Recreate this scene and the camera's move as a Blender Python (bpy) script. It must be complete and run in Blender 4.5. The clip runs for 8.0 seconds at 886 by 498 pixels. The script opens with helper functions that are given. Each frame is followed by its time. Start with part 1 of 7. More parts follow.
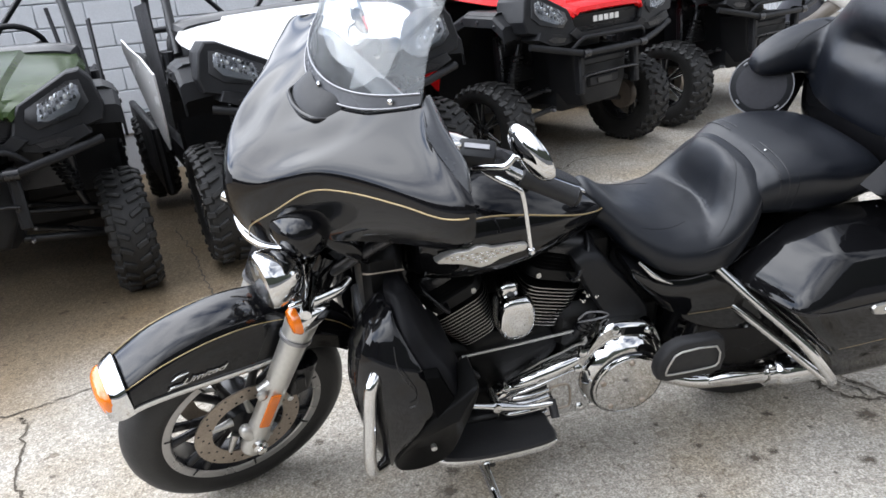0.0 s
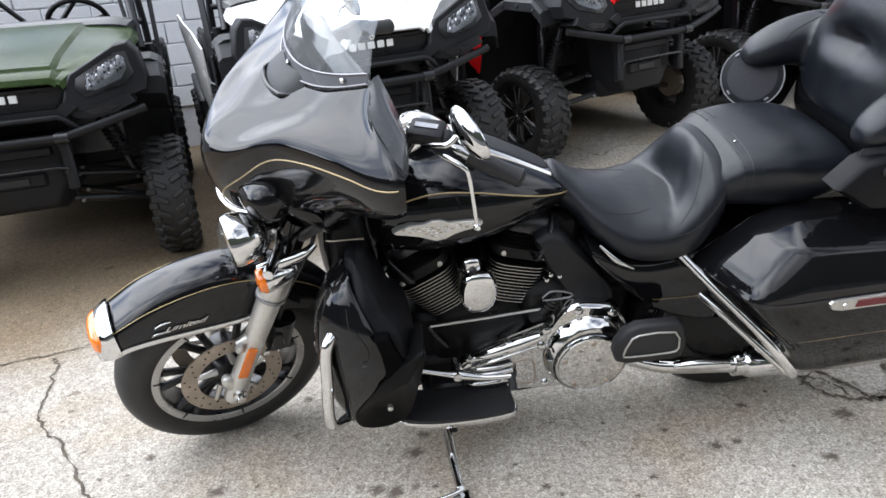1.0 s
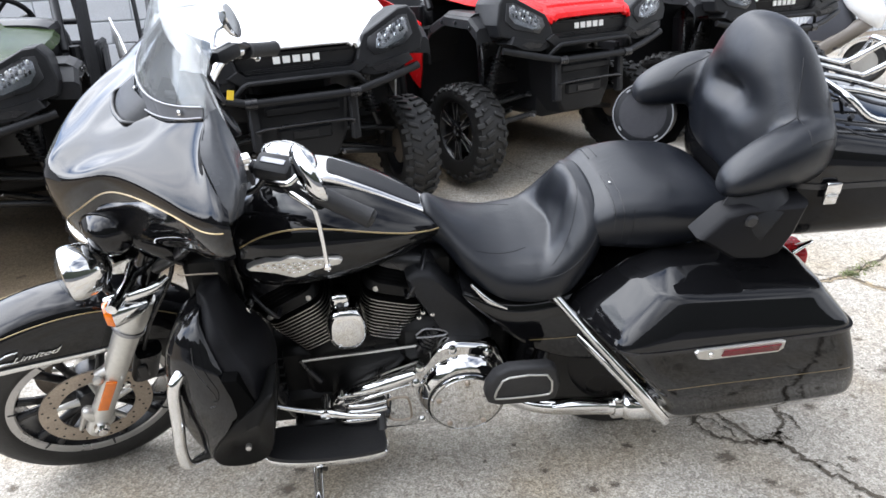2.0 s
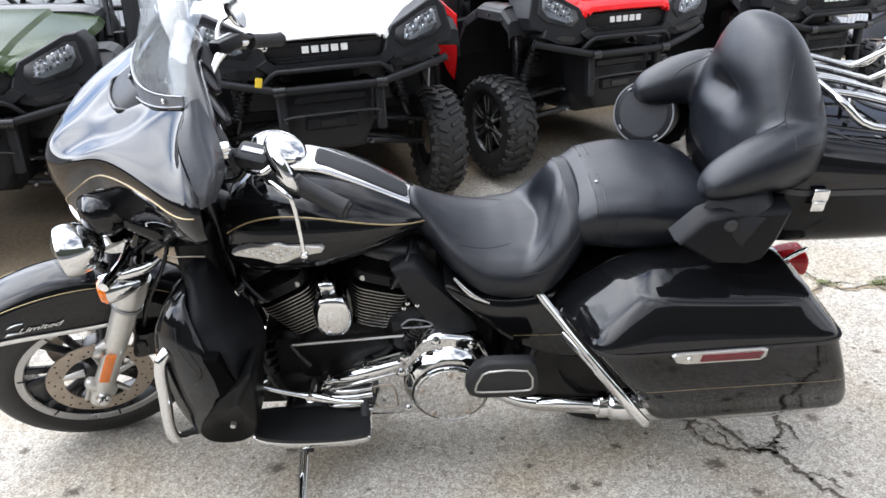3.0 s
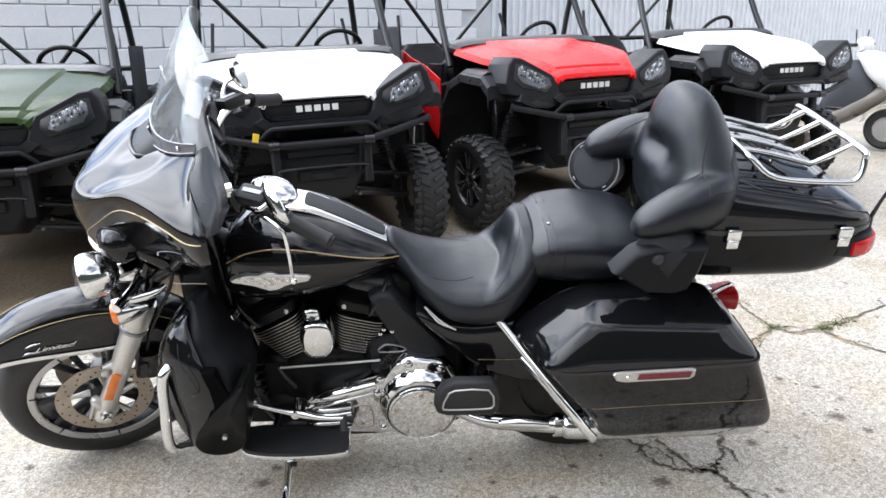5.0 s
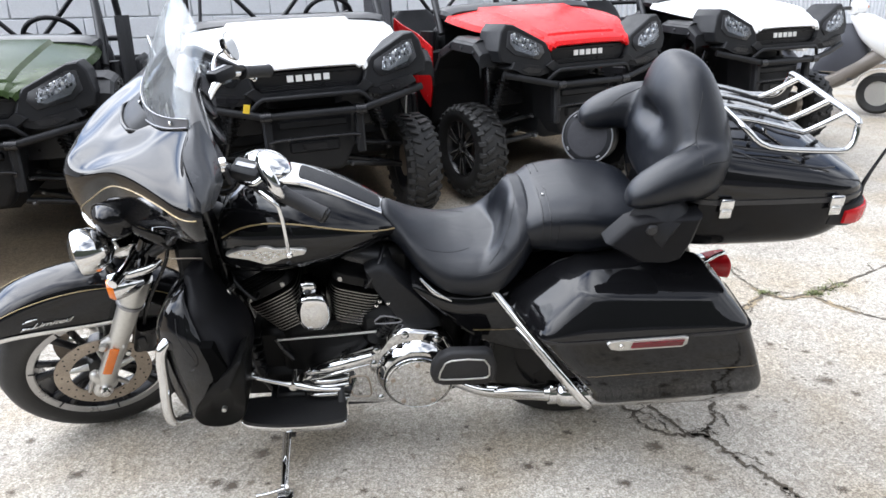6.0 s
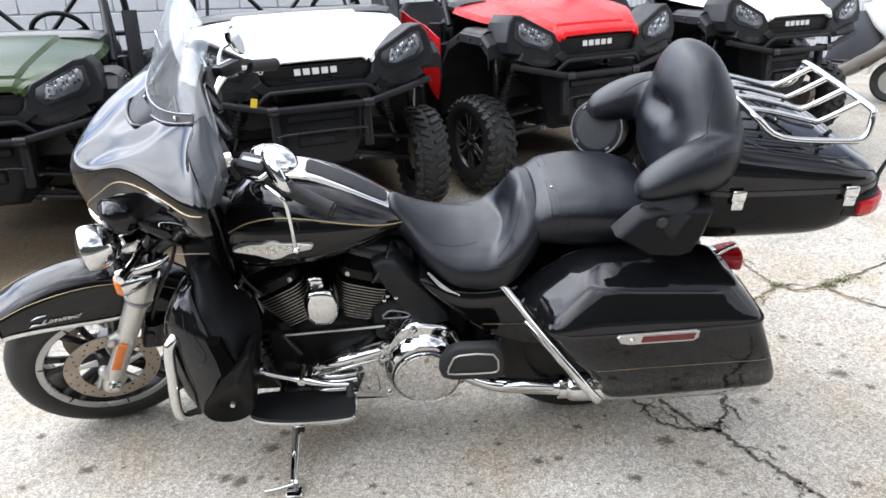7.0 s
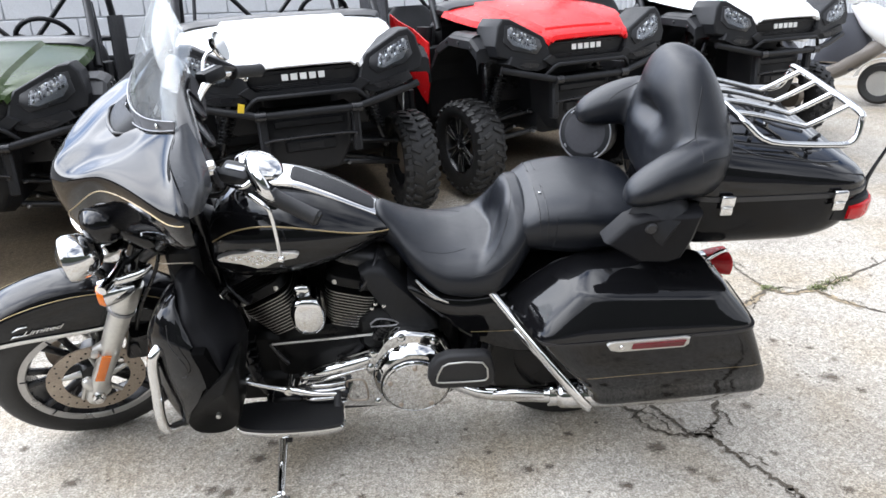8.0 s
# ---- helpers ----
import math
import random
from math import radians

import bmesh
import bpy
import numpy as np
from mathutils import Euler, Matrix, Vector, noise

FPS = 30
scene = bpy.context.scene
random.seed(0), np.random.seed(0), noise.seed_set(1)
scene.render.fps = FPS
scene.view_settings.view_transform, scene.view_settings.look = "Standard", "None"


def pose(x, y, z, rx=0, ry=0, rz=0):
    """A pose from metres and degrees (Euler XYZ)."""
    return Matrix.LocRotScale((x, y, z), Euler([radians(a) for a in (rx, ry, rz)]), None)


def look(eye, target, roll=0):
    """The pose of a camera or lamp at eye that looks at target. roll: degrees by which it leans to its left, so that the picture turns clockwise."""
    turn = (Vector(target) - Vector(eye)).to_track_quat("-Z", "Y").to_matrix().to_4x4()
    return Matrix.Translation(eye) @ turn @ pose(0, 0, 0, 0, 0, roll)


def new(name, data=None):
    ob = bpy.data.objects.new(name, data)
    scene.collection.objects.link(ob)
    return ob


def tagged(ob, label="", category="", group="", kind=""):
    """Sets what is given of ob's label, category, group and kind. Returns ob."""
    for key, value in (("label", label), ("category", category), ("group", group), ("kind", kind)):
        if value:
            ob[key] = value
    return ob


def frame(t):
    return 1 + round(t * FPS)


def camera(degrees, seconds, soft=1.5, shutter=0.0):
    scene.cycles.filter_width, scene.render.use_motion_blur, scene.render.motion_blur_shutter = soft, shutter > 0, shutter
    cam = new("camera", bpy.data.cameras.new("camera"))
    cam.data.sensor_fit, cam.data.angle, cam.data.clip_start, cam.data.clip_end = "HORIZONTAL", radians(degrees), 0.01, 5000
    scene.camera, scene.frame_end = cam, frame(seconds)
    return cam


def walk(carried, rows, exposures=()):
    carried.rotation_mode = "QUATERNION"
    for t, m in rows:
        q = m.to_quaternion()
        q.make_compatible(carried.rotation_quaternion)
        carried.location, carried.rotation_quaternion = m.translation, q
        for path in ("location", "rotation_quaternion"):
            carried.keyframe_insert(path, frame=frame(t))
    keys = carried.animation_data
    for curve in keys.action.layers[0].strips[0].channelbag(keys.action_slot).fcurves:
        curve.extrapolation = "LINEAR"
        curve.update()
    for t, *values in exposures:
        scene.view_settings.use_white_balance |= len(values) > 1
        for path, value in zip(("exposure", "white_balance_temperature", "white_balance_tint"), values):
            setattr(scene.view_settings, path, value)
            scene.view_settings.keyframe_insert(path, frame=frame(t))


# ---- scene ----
cam = camera(63.7, 8.0, soft=1.6)
PATH = [
    (0, (0.299, -1.894, 1.354), (0.586, -0.03, 0.689), -5.5),
    (0.5, (0.41, -2.02, 1.334), (0.558, -0.133, 0.689), -4.8),
    (1, (0.565, -2.032, 1.344), (0.646, -0.158, 0.649), -4.5),
    (1.5, (0.754, -1.975, 1.371), (0.923, -0.106, 0.679), -2.5),
    (1.7, (0.797, -1.97, 1.382), (0.969, -0.099, 0.696), -2.3),
    (3, (1.044, -1.999, 1.398), (1.038, -0.129, 0.688), -1.5),
    (3.5, (1.073, -2.087, 1.421), (1.052, -0.198, 0.764), -0.9),
    (4, (1.122, -2.177, 1.412), (1.108, -0.267, 0.817), 0.4),
    (5.3, (1.094, -2.286, 1.419), (1.126, -0.364, 0.866), -0.8),
    (5.5, (1.099, -2.277, 1.422), (1.13, -0.367, 0.828), -0.9),
    (6, (1.091, -2.284, 1.43), (1.134, -0.389, 0.79), -1.0),
    (6.5, (1.089, -2.281, 1.43), (1.109, -0.39, 0.779), -1.2),
    (7, (1.097, -2.266, 1.428), (1.112, -0.377, 0.769), -1.6),
    (7.5, (1.106, -2.245, 1.428), (1.14, -0.361, 0.759), -1.5),
    (8, (1.111, -2.24, 1.432), (1.148, -0.349, 0.78), -1.8),
]
walk(cam, [(t, look(eye, target, roll)) for t, eye, target, roll in PATH], exposures=[(0, -0.04), (1, 0.0), (1.5, 0.18), (3.5, 0.24), (5.5, 0.17), (8, 0.17)])

# world: bright broken cloud over a blue sky, the sun behind cloud
SUN_ELEVATION, SUN_TURN = radians(48), radians(-76)
world = bpy.data.worlds.new("sky")
scene.world = world
world.use_nodes = True
wt = world.node_tree
wt.nodes.clear()
w_out = wt.nodes.new("ShaderNodeOutputWorld")
w_bg = wt.nodes.new("ShaderNodeBackground")
w_sky = wt.nodes.new("ShaderNodeTexSky")
w_sky.sky_type, w_sky.sun_disc = "NISHITA", False
w_sky.sun_elevation, w_sky.sun_rotation = SUN_ELEVATION, SUN_TURN
w_co = wt.nodes.new("ShaderNodeTexCoord")
w_no = wt.nodes.new("ShaderNodeTexNoise")
w_no.inputs["Scale"].default_value, w_no.inputs["Detail"].default_value, w_no.inputs["Distortion"].default_value = 2.3, 6.0, 0.6
w_ra = wt.nodes.new("ShaderNodeValToRGB")
w_ra.color_ramp.elements[0].position, w_ra.color_ramp.elements[1].position = 0.30, 0.58
w_mx = wt.nodes.new("ShaderNodeMixRGB")
w_mx.inputs["Color2"].default_value = (28.2, 29.2, 31.4, 1)
w_at = wt.nodes.new("ShaderNodeMapping")
w_at.inputs["Location"].default_value = (3.1, 1.7, 0.4)
wt.links.new(w_co.outputs["Generated"], w_at.inputs["Vector"])
wt.links.new(w_at.outputs["Vector"], w_no.inputs["Vector"])
wt.links.new(w_no.outputs["Fac"], w_ra.inputs["Fac"])
wt.links.new(w_ra.outputs["Color"], w_mx.inputs["Fac"])
w_blue = wt.nodes.new("ShaderNodeVectorMath")
w_blue.operation = "MULTIPLY"
w_blue.inputs[1].default_value = (0.8, 1.06, 1.42)
wt.links.new(w_sky.outputs["Color"], w_blue.inputs[0])
wt.links.new(w_blue.outputs["Vector"], w_mx.inputs["Color1"])
# cloud and haze grow brighter towards the veiled sun
SUN_DIR = Vector((-5.8, 1.4, 6.6)).normalized()
w_dot = wt.nodes.new("ShaderNodeVectorMath")
w_dot.operation = "DOT_PRODUCT"
w_dot.inputs[1].default_value = SUN_DIR
w_map = wt.nodes.new("ShaderNodeMapRange")
w_map.interpolation_type = "SMOOTHSTEP"
for key, val in (("From Min", 0.3), ("From Max", 1.0), ("To Min", 1.0), ("To Max", 4.0)):
    w_map.inputs[key].default_value = val
w_sc = wt.nodes.new("ShaderNodeVectorMath")
w_sc.operation = "SCALE"
wt.links.new(w_co.outputs["Generated"], w_dot.inputs[0])
wt.links.new(w_dot.outputs["Value"], w_map.inputs["Value"])
wt.links.new(w_mx.outputs["Color"], w_sc.inputs[0])
wt.links.new(w_map.outputs["Result"], w_sc.inputs["Scale"])
wt.links.new(w_sc.outputs["Vector"], w_bg.inputs["Color"])
w_bg.inputs["Strength"].default_value = 0.063
wt.links.new(w_bg.outputs["Background"], w_out.inputs["Surface"])

sun = new("sun", bpy.data.lights.new("sun", "SUN"))
sun.data.energy, sun.data.angle, sun.data.color = 0.5, radians(75), (1.0, 0.97, 0.93)
sun.matrix_basis = look(SUN_DIR * 10, (0, 0, 0))


# ---- materials ----
def node_mat(name, color, rough=0.5, metal=0.0, coat=0.0, spread=0.12, scale=30.0, bump=0.0, bump_scale=200.0,
             rough_spread=0.08, dust=0.0, ior=1.5):
    """A principled material with colour and roughness that vary at two scales, fine relief and, where asked, dust."""
    m = bpy.data.materials.new(name)
    m.use_nodes = True
    nt = m.node_tree
    p = nt.nodes["Principled BSDF"]
    link = nt.links.new
    co = nt.nodes.new("ShaderNodeTexCoord")
    big, fine = nt.nodes.new("ShaderNodeTexNoise"), nt.nodes.new("ShaderNodeTexNoise")
    big.inputs["Scale"].default_value, big.inputs["Detail"].default_value = scale * 0.2, 4
    fine.inputs["Scale"].default_value, fine.inputs["Detail"].default_value = scale * 3, 3
    for n in (big, fine):
        link(co.outputs["Object"], n.inputs["Vector"])
    add = nt.nodes.new("ShaderNodeMath")
    add.operation = "ADD"
    link(big.outputs["Fac"], add.inputs[0])
    link(fine.outputs["Fac"], add.inputs[1])
    vary = nt.nodes.new("ShaderNodeMapRange")
    vary.inputs["From Min"].default_value, vary.inputs["From Max"].default_value = 0.7, 1.3
    vary.inputs["To Min"].default_value, vary.inputs["To Max"].default_value = 1 - spread, 1 + spread
    link(add.outputs[0], vary.inputs["Value"])
    mul = nt.nodes.new("ShaderNodeVectorMath")
    mul.operation = "SCALE"
    mul.inputs[0].default_value = color
    link(vary.outputs["Result"], mul.inputs["Scale"])
    base = mul.outputs["Vector"]
    if dust:
        dn = nt.nodes.new("ShaderNodeTexNoise")
        dn.inputs["Scale"].default_value, dn.inputs["Detail"].default_value = 9, 8
        link(co.outputs["Object"], dn.inputs["Vector"])
        dr = nt.nodes.new("ShaderNodeMapRange")
        dr.inputs["From Min"].default_value, dr.inputs["From Max"].default_value = 0.45, 0.8
        dr.inputs["To Max"].default_value = dust
        link(dn.outputs["Fac"], dr.inputs["Value"])
        mx = nt.nodes.new("ShaderNodeMixRGB")
        mx.inputs["Color2"].default_value = (0.28, 0.25, 0.21, 1)
        link(dr.outputs["Result"], mx.inputs["Fac"])
        link(base, mx.inputs["Color1"])
        base = mx.outputs["Color"]
    link(base, p.inputs["Base Color"])
    rr = nt.nodes.new("ShaderNodeMapRange")
    rr.inputs["From Min"].default_value, rr.inputs["From Max"].default_value = 0.3, 0.7
    rr.inputs["To Min"].default_value = max(0.01, rough - rough_spread)
    rr.inputs["To Max"].default_value = rough + rough_spread
    link(big.outputs["Fac"], rr.inputs["Value"])
    link(rr.outputs["Result"], p.inputs["Roughness"])
    p.inputs["Metallic"].default_value, p.inputs["Coat Weight"].default_value = metal, coat
    p.inputs["Coat Roughness"].default_value, p.inputs["IOR"].default_value = 0.02, ior
    if bump:
        bn = nt.nodes.new("ShaderNodeTexNoise")
        bn.inputs["Scale"].default_value, bn.inputs["Detail"].default_value = bump_scale, 4
        link(co.outputs["Object"], bn.inputs["Vector"])
        bu = nt.nodes.new("ShaderNodeBump")
        bu.inputs["Strength"].default_value, bu.inputs["Distance"].default_value = bump, 0.01
        link(bn.outputs["Fac"], bu.inputs["Height"])
        link(bu.outputs["Normal"], p.inputs["Normal"])
    return m


def sheet_mat(name, color, haze=0.05, sheen=0.5):
    """A thin clear plastic sheet: straight view through it, a mirror sheen and a pale film painted as haze and
    reflection.
    """
    m = bpy.data.materials.new(name)
    m.use_nodes = True
    nt = m.node_tree
    nt.nodes.remove(nt.nodes["Principled BSDF"])
    clear, gloss, film, fr, m1, m2, co, no, mr = (nt.nodes.new(k) for k in ("ShaderNodeBsdfTransparent", "ShaderNodeBsdfGlossy", "ShaderNodeBsdfDiffuse", "ShaderNodeLayerWeight",
                                                  "ShaderNodeMixShader", "ShaderNodeMixShader", "ShaderNodeTexCoord", "ShaderNodeTexNoise", "ShaderNodeMapRange"))
    clear.inputs["Color"].default_value, film.inputs["Color"].default_value = (*color, 1), (0.75, 0.78, 0.8, 1)
    gloss.inputs["Roughness"].default_value, fr.inputs["Blend"].default_value = 0.015, 0.5
    pw, ma = nt.nodes.new("ShaderNodeMath"), nt.nodes.new("ShaderNodeMath")
    pw.operation, ma.operation = "POWER", "MULTIPLY_ADD"
    pw.inputs[1].default_value, ma.inputs[1].default_value, ma.inputs[2].default_value = 4.0, sheen, 0.035
    no.inputs["Scale"].default_value, no.inputs["Detail"].default_value = 6, 6
    for key, val in (("From Min", 0.35), ("From Max", 0.75), ("To Min", haze * 0.4), ("To Max", haze * 1.8)):
        mr.inputs[key].default_value = val
    link = nt.links.new
    link(co.outputs["Object"], no.inputs["Vector"])
    link(no.outputs["Fac"], mr.inputs["Value"])
    link(mr.outputs["Result"], m1.inputs["Fac"])
    link(clear.outputs[0], m1.inputs[1])
    link(film.outputs[0], m1.inputs[2])
    link(fr.outputs["Facing"], pw.inputs[0])
    link(pw.outputs[0], ma.inputs[0])
    link(ma.outputs[0], m2.inputs["Fac"])
    link(m1.outputs[0], m2.inputs[1])
    link(gloss.outputs[0], m2.inputs[2])
    link(m2.outputs[0], nt.nodes["Material Output"].inputs["Surface"])
    return m


BLACK_PAINT = node_mat("black_paint", (0.0048, 0.0048, 0.0054), 0.025, coat=0.0, spread=0.1, rough_spread=0.012, bump=0.008, bump_scale=200, ior=1.44)
CHROME = node_mat("chrome", (0.68, 0.68, 0.675), 0.045, metal=1.0, spread=0.05, rough_spread=0.025)
SATIN = node_mat("satin_aluminium", (0.56, 0.55, 0.52), 0.38, metal=0.85, spread=0.08, bump=0.04, bump_scale=500)
STEEL = node_mat("brake_steel", (0.42, 0.36, 0.30), 0.42, metal=0.8, spread=0.18, scale=60)
MACHINED = node_mat("machined_rim", (0.46, 0.45, 0.44), 0.3, metal=0.7, spread=0.08)
BLACK_METAL = node_mat("black_metal", (0.010, 0.010, 0.0115), 0.3, spread=0.2, rough_spread=0.12)
ENGINE_BLACK = node_mat("engine_black", (0.006, 0.006, 0.0062), 0.34, spread=0.3, bump=0.15, bump_scale=600, dust=0.008, ior=1.27)
FIN_EDGE = node_mat("fin_edge", (0.38, 0.37, 0.35), 0.3, metal=0.9, spread=0.12)
ASPHALT = node_mat("old_asphalt", (0.05, 0.05, 0.052), 0.85, spread=0.3, bump=0.4, bump_scale=90)
PLASTIC = node_mat("black_plastic", (0.010, 0.0105, 0.012), 0.46, spread=0.25, bump=0.1, bump_scale=700, dust=0.015, ior=1.32)
TRIM_GREY = node_mat("trim_grey", (0.26, 0.26, 0.27), 0.35, metal=0.8, spread=0.1)
INNER_GLOSS = node_mat("inner_gloss", (0.012, 0.012, 0.014), 0.16, spread=0.1, rough_spread=0.03)
EAR_GREY = node_mat("ear_grey", (0.05, 0.052, 0.056), 0.24, spread=0.1, rough_spread=0.05)
BAND_GREY = node_mat("shield_band_grey", (0.085, 0.088, 0.096), 0.3, spread=0.1)
CASE_BLACK = node_mat("case_black", (0.0045, 0.0045, 0.005), 0.06, spread=0.15, rough_spread=0.03, bump=0.01, bump_scale=200, ior=1.27)
POD_BLACK = node_mat("pod_plastic", (0.006, 0.006, 0.007), 0.5, spread=0.2, bump=0.1, bump_scale=600, ior=1.24)
SMOOTH_PLASTIC = node_mat("smooth_plastic", (0.016, 0.0165, 0.018), 0.34, spread=0.1, bump=0.03, bump_scale=500)
LEATHER = node_mat("black_vinyl", (0.0052, 0.0064, 0.0094), 0.345, spread=0.12, rough_spread=0.06, bump=0.10, bump_scale=420, ior=1.43)


def soft_creases(m, scale, depth):
    """Adds slow dents and creases under a material's fine relief."""
    nt = m.node_tree
    p = nt.nodes["Principled BSDF"]
    fine = p.inputs["Normal"].links[0].from_node
    co, no, bu = (nt.nodes.new(k) for k in ("ShaderNodeTexCoord", "ShaderNodeTexNoise", "ShaderNodeBump"))
    no.inputs["Scale"].default_value, no.inputs["Detail"].default_value, no.inputs["Distortion"].default_value = scale, 3, 1.3
    bu.inputs["Strength"].default_value, bu.inputs["Distance"].default_value = 0.5, depth
    nt.links.new(co.outputs["Object"], no.inputs["Vector"])
    nt.links.new(no.outputs["Fac"], bu.inputs["Height"])
    nt.links.new(bu.outputs["Normal"], fine.inputs["Normal"])


soft_creases(LEATHER, 8, 0.0035)
RUBBER = node_mat("tyre_rubber", (0.010, 0.010, 0.010), 0.5, spread=0.25, bump=0.2, bump_scale=260, dust=0.03)
MUD_RUBBER = node_mat("dusty_tyre_rubber", (0.010, 0.010, 0.010), 0.58, spread=0.3, bump=0.3, bump_scale=120, dust=0.025)
RECESS_SHADE = node_mat("recess_shade", (0.004, 0.004, 0.004), 0.9, spread=0.2, ior=1.05)
SCOOP_BLACK = node_mat("scoop_black", (0.005, 0.005, 0.005), 0.35, spread=0.2, rough_spread=0.05, ior=1.14)
GRIP = node_mat("grip_rubber", (0.010, 0.010, 0.011), 0.6, spread=0.15, bump=0.2, bump_scale=300)
GOLD = node_mat("gold_stripe", (0.32, 0.235, 0.11), 0.3, metal=0.4, coat=0.6, spread=0.05)
AMBER = node_mat("amber_lens", (0.75, 0.17, 0.008), 0.12, coat=0.8, spread=0.12, scale=200)
RED_LENS = node_mat("red_lens", (0.46, 0.006, 0.010), 0.22, coat=0.0, spread=0.15, scale=200)
DARK_RED = node_mat("dark_red_reflector", (0.11, 0.006, 0.010), 0.2, coat=0.15, spread=0.2, scale=300)
WHITE_PAINT = node_mat("white_paint", (0.80, 0.80, 0.79), 0.22, coat=0.5, spread=0.02, dust=0.02)
RED_PAINT = node_mat("red_paint", (0.60, 0.012, 0.014), 0.25, coat=0.0, spread=0.06, ior=1.26)
# wide tone variation in the green imitates patterned reflections on the hood
GREEN_PAINT = node_mat("green_paint", (0.026, 0.044, 0.014), 0.22, coat=0.0, ior=1.17, spread=0.3, scale=9)
LETTER_WHITE = node_mat("letter_white", (0.78, 0.78, 0.76), 0.4, spread=0.04)
YELLOW_TAG = node_mat("yellow_tag", (0.75, 0.52, 0.03), 0.6, spread=0.1)
GREY_CLOTH = node_mat("grey_mesh", (0.022, 0.022, 0.026), 0.75, spread=0.15, bump=0.3, bump_scale=900)
CLEAR = sheet_mat("clear_shield", (0.95, 0.965, 0.97), 0.07, 0.5)
LAMP_GLASS = sheet_mat("lamp_glass", (0.86, 0.88, 0.90), 0.012, 0.3)
BLOCK_WHITE = node_mat("painted_block", (0.78, 0.80, 0.83), 0.75, spread=0.06, bump=0.5, bump_scale=90, dust=0.04)
MORTAR = node_mat("painted_mortar", (0.60, 0.62, 0.65), 0.85, spread=0.1, bump=0.4, bump_scale=120)
CORRUGATED = node_mat("corrugated_metal", (0.72, 0.75, 0.79), 0.45, metal=0.0, spread=0.08, dust=0.08)
DIRT = node_mat("crack_dirt", (0.085, 0.070, 0.052), 0.95, spread=0.4, scale=90, bump=0.6, bump_scale=150)
SAND = node_mat("ochre_sand", (0.27, 0.215, 0.14), 0.95, spread=0.35, scale=70, bump=0.5, bump_scale=160)
WEED = node_mat("weed_green", (0.13, 0.15, 0.05), 0.6, spread=0.3, scale=80)
HEDGE = node_mat("far_hedge", (0.028, 0.034, 0.022), 0.9, spread=0.4, scale=3, bump=0.6, bump_scale=8)


